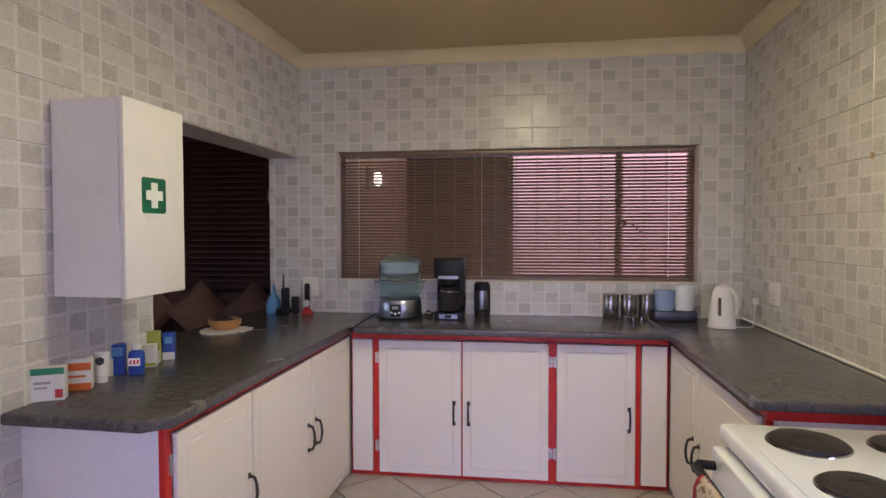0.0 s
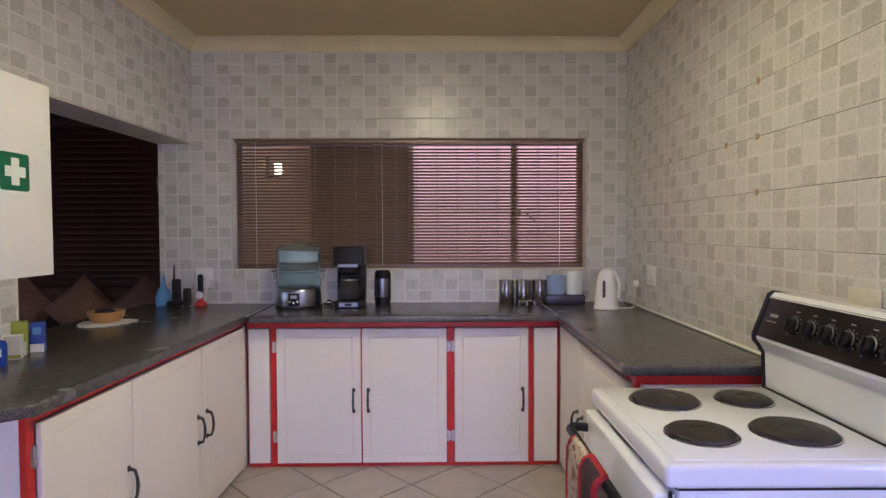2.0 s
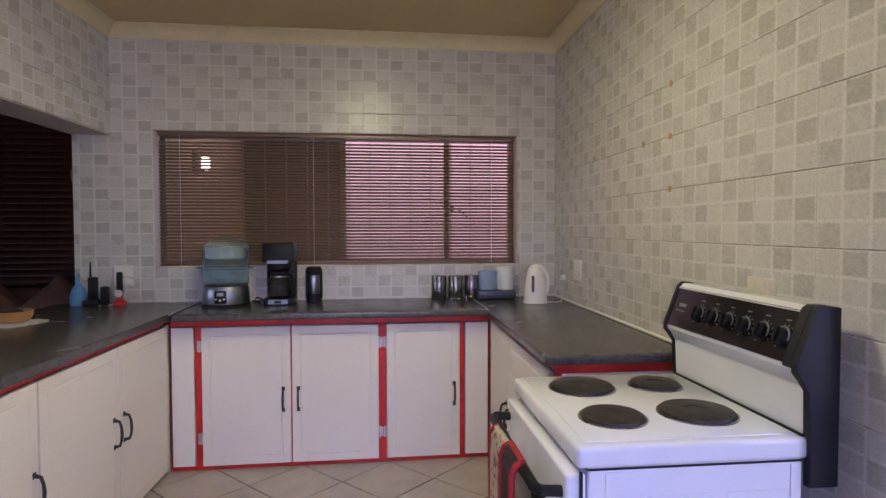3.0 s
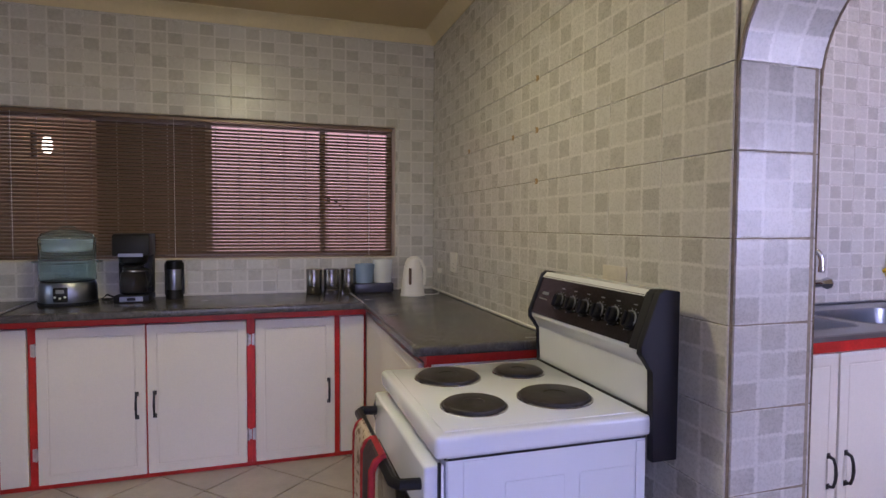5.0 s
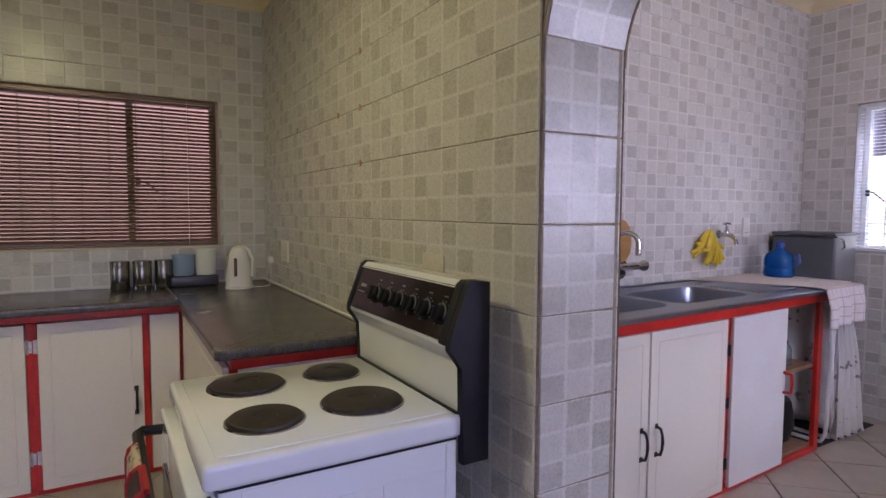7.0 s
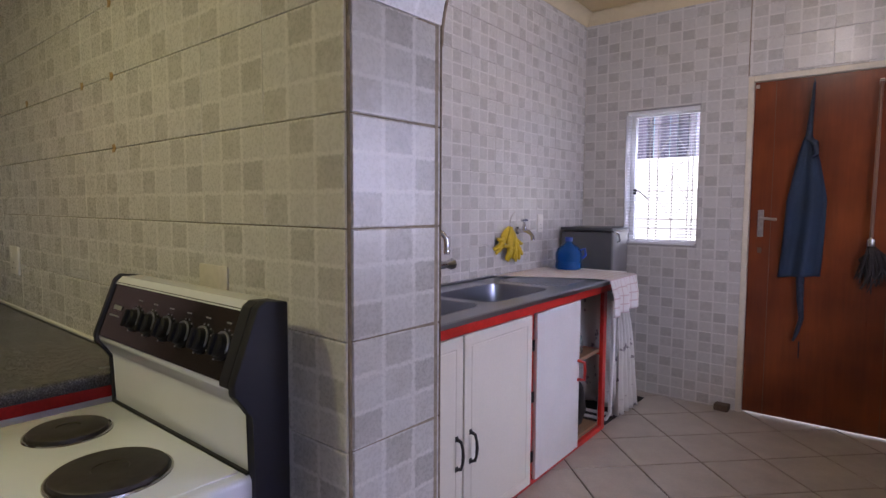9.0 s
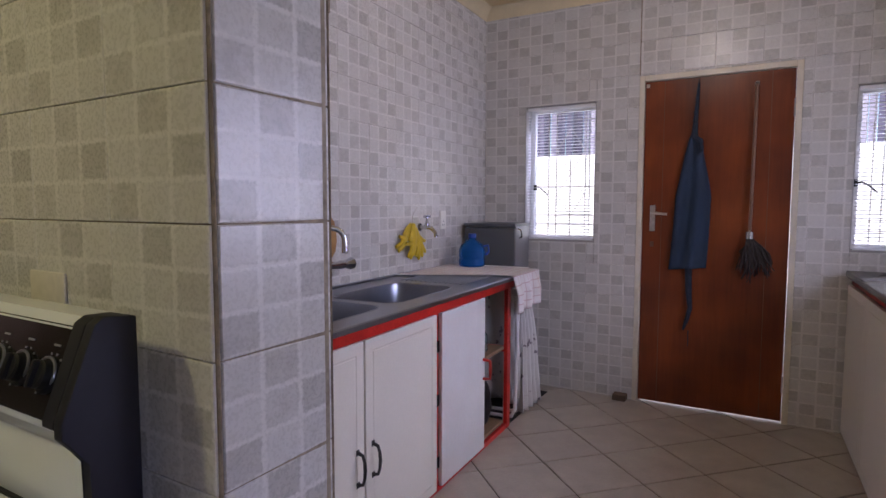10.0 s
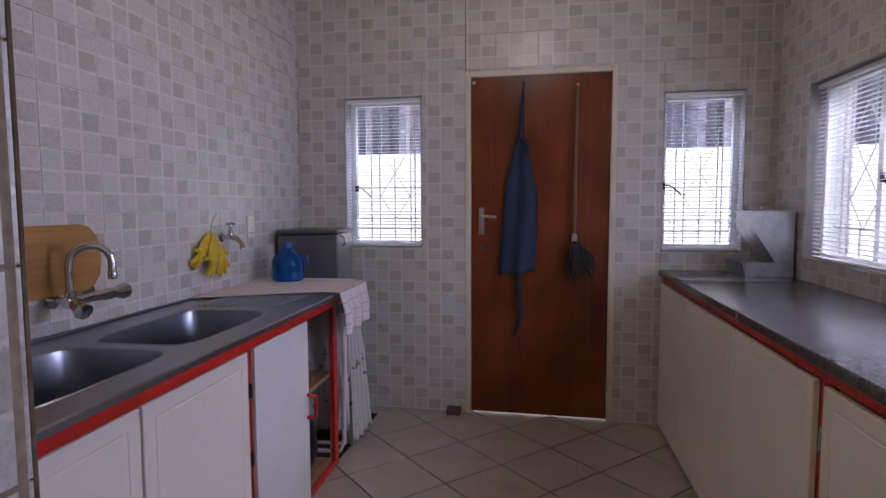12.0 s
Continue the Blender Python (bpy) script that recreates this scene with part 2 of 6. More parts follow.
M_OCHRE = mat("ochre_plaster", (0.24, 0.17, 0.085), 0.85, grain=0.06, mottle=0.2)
M_PEWTER = mat("pewter_handle", (0.06, 0.056, 0.055), 0.38, 0.8, grain=0.2)
M_HINGE = mat("plated_hinge", (0.62, 0.6, 0.58), 0.3, 0.9, grain=0.15)
M_ENAMEL = mat("stove_enamel", (0.78, 0.80, 0.84), 0.09, mottle=0.03, **{"Coat Weight": 0.3})
M_BLACKGLASS = mat("black_control_glass", (0.012, 0.011, 0.012), 0.12, mottle=0.1)
M_BLACK = mat("black_plastic", (0.010, 0.010, 0.011), 0.45, grain=0.1, bump=0.06, **{"Specular IOR Level": 0.3})
M_NAVY = mat("dark_end_cap", (0.005, 0.005, 0.013), 0.6, grain=0.12, bump=0.1)
M_PLATE = mat("cast_iron_hotplate", (0.036, 0.029, 0.026), 0.45, 0.25, grain=0.2, mottle=0.3, mottle_scale=14, bump=0.2)
M_CHROME = mat("chrome", (0.58, 0.58, 0.60), 0.1, 1.0, mottle=0.04)
M_STEEL = mat("brushed_steel", (0.34, 0.36, 0.41), 0.33, 1.0, grain=0.08, grain_scale=220, mottle=0.08)
M_DOORWOOD = make_wood("red_stained_door", (0.058, 0.010, 0.0025), (0.165, 0.032, 0.007), (0.28, 0.066, 0.014), "Z", 0.3, 9, 0.62)
M_BOARD = make_wood("chopping_board_wood", (0.20, 0.085, 0.02), (0.36, 0.18, 0.045), (0.47, 0.26, 0.08), "X", 0.45, 26)
M_BOWLWOOD = make_wood("bowl_wood", (0.30, 0.14, 0.04), (0.46, 0.24, 0.07), (0.56, 0.33, 0.12), "X", 0.35, 22)
M_SHELF = make_wood("shelf_wood", (0.16, 0.09, 0.05), (0.26, 0.16, 0.09), (0.34, 0.22, 0.13), "X", 0.6, 16)
M_FRAMEPAINT = mat("door_frame_paint", (0.70, 0.63, 0.50), 0.4, grain=0.04, mottle=0.1)
M_SLATBROWN = mat("bronze_slat", (0.215, 0.145, 0.098), 0.32, 0.25, mottle=0.05)
M_SLATWHITE = mat("white_slat", (0.78, 0.77, 0.78), 0.4, mottle=0.03)
M_SLATDARK = mat("dark_wooden_slat", (0.11, 0.045, 0.035), 0.45, grain=0.2, mottle=0.25)
M_BARS = mat("cream_burglar_bar", (0.42, 0.37, 0.32), 0.45, mottle=0.1)
M_ALU = mat("window_frame_bronze", (0.30, 0.24, 0.20), 0.4, 0.5)
M_WFRAME = mat("window_frame_white", (0.72, 0.70, 0.68), 0.4)
M_PLASTIC = mat("white_plastic", (0.78, 0.76, 0.70), 0.35, mottle=0.03)
M_DENIM = mat("denim_cloth", (0.020, 0.036, 0.068), 0.9, grain=0.3, grain_scale=500, mottle=0.25, bump=0.35)
M_STRAP = mat("dark_apron_strap", (0.020, 0.030, 0.050), 0.9, grain=0.3)
M_MOP = mat("grey_mop_yarn", (0.034, 0.028, 0.027), 0.95, grain=0.3, bump=0.4)
M_STICK = make_wood("broom_stick", (0.10, 0.05, 0.03), (0.20, 0.11, 0.07), (0.30, 0.18, 0.12), "Z", 0.5, 20)
M_YELLOW = mat("yellow_rubber", (0.62, 0.44, 0.02), 0.5, mottle=0.15, mottle_scale=20)
M_BLUEPL = mat("blue_bottle_plastic", (0.02, 0.17, 0.55), 0.12, **{"Transmission Weight": 0.6, "IOR": 1.25})
M_FRIDGE = mat("grey_fridge_metal", (0.11, 0.115, 0.125), 0.4, 0.3, mottle=0.08)
M_FRIDGE2 = mat("light_grey_metal", (0.28, 0.28, 0.29), 0.4, 0.4, mottle=0.08)
M_GALV = mat("galvanised_sheet", (0.44, 0.455, 0.48), 0.42, 0.55, grain=0.08, mottle=0.18, mottle_scale=16)
M_CLOTH = make_check_cloth("check_tablecloth", (0.72, 0.68, 0.67), (0.56, 0.40, 0.39), 0.05)
M_FLORAL = make_blotch_cloth("floral_cloth", (0.62, 0.60, 0.57), (0.22, 0.19, 0.20), 15, 0.635)
M_MITT = make_blotch_cloth("mitt_print", (0.50, 0.41, 0.31), (0.20, 0.12, 0.08), 55, 0.55)
M_REDTRIM = mat("red_cloth_trim", (0.36, 0.02, 0.025), 0.85, grain=0.2)
M_MAROON = mat("maroon_cloth", (0.05, 0.025, 0.03), 0.9, grain=0.2)
M_CUSHION = mat("brown_cushion", (0.30, 0.165, 0.12), 0.9, grain=0.15, mottle=0.2, bump=0.3)
M_SOFA = mat("brown_sofa", (0.17, 0.10, 0.08), 0.85, grain=0.15, mottle=0.15)
M_LACE = mat("cream_lace", (0.72, 0.68, 0.62), 0.9, grain=0.15)
M_TAN = mat("tan_clay", (0.20, 0.13, 0.08), 0.7, mottle=0.2)
M_GREEN = mat("first_aid_green", (0.0, 0.13, 0.06), 0.4, mottle=0.05)
M_SIGNWHITE = mat("sign_white", (0.80, 0.82, 0.78), 0.4, mottle=0.03)
M_CARTON = mat("white_carton", (0.70, 0.69, 0.66), 0.5, mottle=0.05)
M_TEAL = mat("green_print", (0.02, 0.22, 0.13), 0.5)
M_ORANGE = mat("orange_print", (0.62, 0.13, 0.02), 0.5)
M_BLUE = mat("blue_print", (0.012, 0.055, 0.33), 0.4)
M_LBLUE = mat("light_blue_plastic", (0.10, 0.28, 0.52), 0.35)
M_LIME = mat("lime_print", (0.34, 0.38, 0.05), 0.5)
M_REDPR = mat("red_print", (0.50, 0.03, 0.03), 0.5)
M_GREYPR = mat("grey_print", (0.32, 0.32, 0.33), 0.5)
M_DARKPR = mat("dark_print", (0.02, 0.025, 0.035), 0.5)
M_CLEAR = mat("clear_plastic", (0.80, 0.94, 0.93), 0.04, mottle=0.02, **{"Transmission Weight": 0.95, "IOR": 1.08})
M_GLASS = mat("dark_carafe_glass", (0.10, 0.09, 0.09), 0.04, mottle=0.02, **{"Transmission Weight": 0.75, "IOR": 1.3})
M_PANE = mat("window_glass", (0.9, 0.93, 0.95), 0.01, mottle=0.0, **{"Transmission Weight": 1.0, "IOR": 1.1})
M_PINK = mat("pink_plaster", (0.62, 0.36, 0.38), 0.85, grain=0.06, mottle=0.15, bump=0.2)
# emission stands in for the daylight on the pink court wall
M_PINKGLOW = mat("glowing_pink_backdrop", (0.62, 0.36, 0.38), 0.85, mottle=0.2, mottle_scale=1.2, **{"Emission Color": (1.0, 0.66, 0.60, 1), "Emission Strength": 0.32})
# dark colour stands in for the unlit space left of the pink wall
M_UMBER = mat("dim_court_umber", (0.055, 0.040, 0.020), 0.85, mottle=0.2)
M_LIMEWASH = mat("limewashed_wall", (0.80, 0.78, 0.75), 0.85, grain=0.05, mottle=0.06, bump=0.2)
M_LATH = make_lath()
M_PAVING = mat("yard_paving", (0.34, 0.32, 0.30), 0.9, grain=0.2, mottle=0.2, mottle_scale=1)
M_MAT = mat("black_floor_mat", (0.02, 0.018, 0.017), 0.9, grain=0.3)
M_BRICK = mat("brown_brick", (0.12, 0.08, 0.05), 0.8, grain=0.2)
M_MARK = mat("pale_marking", (0.26, 0.26, 0.26), 0.5)
M_FOOD = mat("steamer_rice_bowl", (0.80, 0.82, 0.81), 0.4)
M_TIN = mat("tin_canister", (0.30, 0.28, 0.26), 0.25, 0.95, mottle=0.1)
M_RUST = mat("rust_stain", (0.36, 0.22, 0.08), 0.6, mottle=0.3, mottle_scale=60)
M_JUG = mat("kettle_plastic", (0.80, 0.77, 0.71), 0.3, mottle=0.04)
M_GLOW = mat("lamp_glass", (0.9, 0.85, 0.7), 0.3, **{"Emission Color": (1.0, 0.85, 0.6, 1), "Emission Strength": 2.6})


# ---- mesh helpers ----
def box(bm, x0, x1, y0, y1, z0, z1, bevel=0.0, seg=1):
    """A box with rounded edges, added to bm."""
    vs = [bm.verts.new((x, y, z)) for x in (x0, x1) for y in (y0, y1) for z in (z0, z1)]
    fs = [bm.faces.new([vs[i] for i in q]) for q in ((0, 1, 3, 2), (4, 6, 7, 5), (0, 4, 5, 1), (2, 3, 7, 6), (0, 2, 6, 4), (1, 5, 7, 3))]
    if bevel:
        es = list({e for f in fs for e in f.edges})
        bmesh.ops.bevel(bm, geom=es, offset=bevel, segments=seg, profile=0.5, affect="EDGES")
    return bm


def lathe(bm, profile, centre=(0, 0, 0), seg=24, axis="Z"):
    """A turned shape: rings of radius r at height h."""
    rings = []
    for r, h in profile:
        ring = []
        for i in range(seg):
            a = 2 * math.pi * i / seg
            p = (r * math.cos(a), r * math.sin(a), h)
            if axis == "X":
                p = (h, r * math.cos(a), r * math.sin(a))
            elif axis == "Y":
                p = (r * math.sin(a), h, r * math.cos(a))
            ring.append(bm.verts.new(Vector(p) + Vector(centre)))
        rings.append(ring)
    for a, b in zip(rings, rings[1:]):
        for i in range(seg):
            bm.faces.new((a[i], a[(i + 1) % seg], b[(i + 1) % seg], b[i]))
    bm.faces.new(rings[0][::-1])
    bm.faces.new(rings[-1])
    return bm


def tube(bm, points, r, seg=8):
    """A round bar along a line of points."""
    pts = [Vector(p) for p in points]
    rings, side = [], None
    for i, p in enumerate(pts):
        d = (pts[min(i + 1, len(pts) - 1)] - pts[max(i - 1, 0)]).normalized()
        if side is None:
            side = d.orthogonal().normalized()
        side = (side - d * side.dot(d)).normalized()
        up = d.cross(side)
        rad = r[i] if isinstance(r, (list, tuple)) else r
        rings.append([bm.verts.new(p + rad * (math.cos(2 * math.pi * k / seg) * side + math.sin(2 * math.pi * k / seg) * up)) for k in range(seg)])
    for a, b in zip(rings, rings[1:]):
        for k in range(seg):
            bm.faces.new((a[k], a[(k + 1) % seg], b[(k + 1) % seg], b[k]))
    bm.faces.new(rings[0][::-1])
    bm.faces.new(rings[-1])
    return bm


def prism(bm, outline, lo, hi, axis="Y"):
    """An outline of (a, b) pairs drawn out along an axis: X takes (y, z), Y takes (x, z), Z takes (x, y)."""
    def at(p, h):
        return {"X": (h, p[0], p[1]), "Y": (p[0], h, p[1]), "Z": (p[0], p[1], h)}[axis]
    a, b = [bm.verts.new(at(p, lo)) for p in outline], [bm.verts.new(at(p, hi)) for p in outline]
    n = len(outline)
    bm.faces.new(a[::-1])
    bm.faces.new(b)
    for i in range(n):
        bm.faces.new((a[i], a[(i + 1) % n], b[(i + 1) % n], b[i]))
    return bm


def sheet(bm, nu, nv, fn):
    """A thin double-skinned cloth from fn(u, v) -> place, with uv in metres."""
    layer = bm.loops.layers.uv.verify()
    grid = [[bm.verts.new(fn(i / nu, j / nv)) for j in range(nv + 1)] for i in range(nu + 1)]
    for i in range(nu):
        for j in range(nv):
            q = (grid[i][j], grid[i + 1][j], grid[i + 1][j + 1], grid[i][j + 1])
            f = bm.faces.new(q)
            for loop, (a, b) in zip(f.loops, ((i, j), (i + 1, j), (i + 1, j + 1), (i, j + 1))):
                loop[layer].uv = (a / nu, b / nv)
    return bm


def mesh_of(name, bm, material, smooth=True, sharp=0.6):
    bmesh.ops.recalc_face_normals(bm, faces=bm.faces)
    if smooth:
        for f in bm.faces:
            f.smooth = True
        for e in bm.edges:
            if len(e.link_faces) == 2 and e.calc_face_angle(0) > sharp:
                e.smooth = False
    me = bpy.data.meshes.new(name)
    bm.to_mesh(me)
    bm.free()
    if material:
        me.materials.append(material)
    return me


def part(name, bm, material, parent, label="", m=None, sharp=0.6):
    """Links bm as one mesh object under a thing or a part."""
    ob = new(name, mesh_of(name, bm, material, sharp=sharp))
    ob.parent = parent
    if m is not None:
        ob.matrix_basis = m
    if label:
        ob["label"] = label
    return ob


def thing(name, m, label, category, group=""):
    """An Empty at the base of a thing."""
    ob = new(name)
    ob.empty_display_size = 0.05
    ob.matrix_basis = m
    return tagged(ob, label, category, group)


def solo(name, bm, material, m, label, category, group="", kind=""):
    """A thing or a piece of the setting that is one mesh."""
    ob = new(name, mesh_of(name, bm, material))
    ob.matrix_basis = m
    return tagged(ob, label, category, group, kind)


def nb():
    return bmesh.new()


def thicken(ob, t):
    mod = ob.modifiers.new("cloth_thickness", "SOLIDIFY")
    mod.thickness, mod.offset = t, 0
    return ob


# ---- structure ----
Z_A, Z_B = 2.50, 2.66          # ceilings of kitchen and scullery
CT = 0.855                     # worktop height in the kitchen
F_BACK = pose(-1.39, 3.80, 0)
A_RIGHT = -91.12
F_RIGHT = pose(1.55, 3.80, 0, 0, 0, A_RIGHT)
A_LEFT = 88.44
F_LEFT = pose(-1.245, 1.40, 0, 0, 0, A_LEFT)
A_SINK = 2.2
F_SINK = pose(1.75, 2.275, 0, 0, 0, A_SINK)
F_DOOR = pose(4.78, 2.39, 0, 0, 0, -90)
A_WIN = 182.0
F_WIN = pose(4.78, -0.42, 0, 0, 0, A_WIN)
TILES = []                     # walls to be tiled, done last


def wall(name, m, length, height, thick, holes=(), material=M_GROUT, tiled=True, label="", u0=0.0, phase=0.0, zphase=0.032):
    """A wall whose face is local y = 0, with openings (u0, u1, z0, z1) cut through it."""
    us = sorted({u0, length, *[h[0] for h in holes], *[h[1] for h in holes]})
    zs = sorted({0.0, height, *[h[2] for h in holes], *[h[3] for h in holes]})
    bm = nb()
    for a, b in zip(us, us[1:]):
        run = None
        for c, d in zip(zs, zs[1:]):
            open_here = any(h[0] <= a and b <= h[1] and h[2] <= c and d <= h[3] for h in holes)
            if open_here:
                if run:
                    box(bm, a, b, 0, thick, *run)
                run = None
            else:
                run = (run[0], d) if run else (c, d)
        if run:
            box(bm, a, b, 0, thick, *run)
    ob = solo(name, bm, material, m, label or "wall with grey mottled glazed tiles", "wall", kind="structure")
    if tiled:
        TILES.append((ob, u0, length, height, holes, phase, zphase))
    return ob


WIN_A = (0.455, 2.685, 1.06, 1.89)
WIN_V = (0.315, 0.81, 1.028, 1.955)
WIN_U = (2.21, 2.64, 1.022, 1.925)
WIN_R = (0.36, 2.25, 1.02, 1.87)
DOOR_H = (1.08, 1.96, 0.0, 2.085)
wall_north = wall("wall_north", F_BACK, 2.94, Z_A, 0.22, [WIN_A], phase=0.203, zphase=0.192, label="kitchen window wall with grey mottled glazed tiles")
wall_east = wall("wall_east", F_RIGHT, 2.55, Z_A, 0.24, material=M_GROUT_DARK, label="kitchen stove wall with grey mottled glazed tiles", phase=0.05)
PASS = (0.92, 2.42, CT - 0.04, 1.86)
wall_west = wall("wall_west", F_LEFT, 2.40, Z_A, 0.21, [PASS], u0=-0.6, label="kitchen wall with a serving hatch and grey tiles")
wall_sink = wall("wall_sink", F_SINK, 3.03, Z_B, 0.22, label="scullery sink wall with grey mottled glazed tiles", phase=0.0565, zphase=0.062)
wall_door = wall("wall_door", F_DOOR, 2.81, Z_B, 0.20, [WIN_V, WIN_U, DOOR_H], label="scullery back door wall with grey tiles", phase=0.009, zphase=0.077)
wall_window = wall("wall_window", F_WIN, 3.03, Z_B, 0.20, [WIN_R], label="scullery window wall with grey tiles", phase=0.1)

# the wall between the rooms, with its arch; behind the camera it goes on plain
ARCH_Y1, ARCH_Y0, SPRING, ARCH_R = 1.25, -0.62, 1.61, 0.30


def arch_outline():
    """(y, z) of the wall's cut from the stove wall over the arch, as far as the rear wall."""
    top = SPRING + ARCH_R
    right = [(ARCH_Y1 - ARCH_R + ARCH_R * math.cos(a), SPRING + ARCH_R * math.sin(a)) for a in [radians(d) for d in range(0, 91, 9)]]
    left = [(ARCH_Y0 + ARCH_R - ARCH_R * math.cos(a), SPRING + ARCH_R * math.sin(a)) for a in [radians(d) for d in range(90, -1, -9)]]
    return right, left


def arch_wall():
    right, left = arch_outline()
    bm = nb()
    low = right + left
    for (ya, za), (yb, zb) in zip(low, low[1:]):
        if abs(ya - yb) > 1e-6:
            prism(bm, [(ya, za), (ya, Z_B), (yb, Z_B), (yb, zb)], 1.505, 1.745, "X")
    box(bm, 1.505, 1.745, -1.4, ARCH_Y0, 0, Z_B)
    return solo("wall_arch", bm, M_GROUT, Matrix(), "arched opening between the kitchen and the scullery", "arch", kind="structure")


wall_arch = arch_wall()
bm = nb()
box(bm, 1.535, 1.745, ARCH_Y1 + 0.004, 2.285, 0, Z_B)
box(bm, 1.503, 1.535, ARCH_Y1 + 0.004, ARCH_Y1 + 0.02, 0, Z_B)
wall_pier = solo("wall_pier", bm, M_GROUT_DARK, Matrix(), "tiled pier at the end of the stove wall", "pier", kind="structure")
for x0, x1 in ((1.4985, 1.5045), (1.7485, 1.7525)):
    bm = nb()
    box(bm, x0, x1, ARCH_Y1 - 0.0045, ARCH_Y1 + 0.005, 0, SPRING + 0.004, 0.002)
    solo("trim_pier", bm, M_BEAD, Matrix(), "grey-brown grout bead down the edge of the pier", "trim", kind="structure")
# the bead goes on round the edge of the arch
for x in (1.5005, 1.7495):
    bm = nb()
    tube(bm, [(x, ARCH_Y1 - ARCH_R + (ARCH_R - 0.003) * math.cos(a), SPRING + (ARCH_R - 0.003) * math.sin(a)) for a in [radians(d) for d in range(0, 91, 6)]], 0.0045, 6)
    solo("trim_arch", bm, M_BEAD, Matrix(), "grey-brown grout bead along the edge of the arch", "trim", kind="structure")
# plain walls that close the place
# unseen gap in the west lounge wall is added to brighten that room
for name, b in (("wall_rear", (-4.6, -0.75, -1.5, -1.28, 0, Z_B)), ("wall_rear", (1.45, 1.75, -1.5, -1.28, 0, Z_B)), ("wall_rear", (-0.75, 1.45, -1.5, -1.28, 2.25, Z_B)),
                ("wall_rear", (-0.75, 1.45, -1.5, -1.28, 0, 0.6)), ("wall_scullery_rear", (1.75, 1.97, -1.5, -0.52, 0, Z_B)),
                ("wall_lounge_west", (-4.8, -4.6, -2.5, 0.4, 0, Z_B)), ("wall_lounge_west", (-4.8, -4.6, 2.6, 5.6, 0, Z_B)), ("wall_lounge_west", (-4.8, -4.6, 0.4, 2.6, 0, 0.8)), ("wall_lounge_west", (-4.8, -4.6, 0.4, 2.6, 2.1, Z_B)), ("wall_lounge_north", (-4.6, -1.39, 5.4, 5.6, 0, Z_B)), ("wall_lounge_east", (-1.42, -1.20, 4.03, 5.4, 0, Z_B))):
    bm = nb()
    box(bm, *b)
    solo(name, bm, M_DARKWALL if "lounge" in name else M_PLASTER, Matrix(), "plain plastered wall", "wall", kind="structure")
bm = nb()
box(bm, -1.43, -1.24, -1.28, 0.80, 0, Z_B)
solo("wall_west_rear", bm, M_PLASTER, Matrix(), "plain plastered wall", "wall", kind="structure")
bm = nb()
box(bm, -4.7, 1.62, -2.4, 3.95, Z_A, Z_A + 0.12)
box(bm, -4.7, -1.3, 3.95, 5.5, Z_A, Z_A + 0.12)
solo("ceiling_kitchen", bm, M_CEIL, Matrix(), "cream painted kitchen ceiling", "ceiling", kind="structure")
bm = nb()
box(bm, 1.62, 4.98, -0.66, 2.60, Z_B, Z_B + 0.12)
solo("ceiling_scullery", bm, M_CEIL, Matrix(), "cream painted scullery ceiling", "ceiling", kind="structure")
bm = nb()
box(bm, -4.7, 1.75, -2.4, 5.5, -0.12, -0.006)
box(bm, 1.75, 5.0, -0.66, 2.8, -0.12, -0.006)
solo("floor", bm, M_FGROUT, Matrix(), "floor laid with beige tiles set diagonally", "floor", kind="structure")


def cornice(m, length, z, u0=0.0):
    """A coved cornice along a wall."""
    prof = [(0, z), (0, z - 0.075), (-0.008, z - 0.075), (-0.012, z - 0.062), (-0.02, z - 0.045), (-0.036, z - 0.026), (-0.058, z - 0.013), (-0.068, z - 0.010), (-0.075, z - 0.008), (-0.075, z)]
    bm = nb()
    prism(bm, [(p[0] - 0.004, p[1] - 0.002) for p in prof], u0, length, "X")
    return solo("cornice", bm, M_CORNICE, m, "coved cream cornice under the ceiling", "cornice", kind="structure")


cornice(F_BACK, 2.94, Z_A)
cornice(F_RIGHT, 2.55, Z_A)
cornice(F_LEFT, 2.40, Z_A, -0.6)
cornice(F_SINK, 3.03, Z_B)
cornice(F_DOOR, 2.81, Z_B)
cornice(F_WIN, 3.03, Z_B)


# ---- windows, blinds and doors ----
def slat_mesh(name, length, width, thick, tilt, material):
    bm = nb()
    n = 4
    c, s = math.cos(radians(tilt)), math.sin(radians(tilt))
    top, low = [], []
    for i in range(n + 1):
        a = -width / 2 + width * i / n
        crown = 0.0022 * (1 - (2 * i / n - 1) ** 2)
        y, z = a * c - crown * s, a * s + crown * c
        top.append((y, z + thick / 2))
        low.append((y, z - thick / 2))
    prism(bm, top + low[::-1], 0, length, "X")
    return mesh_of(name, bm, material)


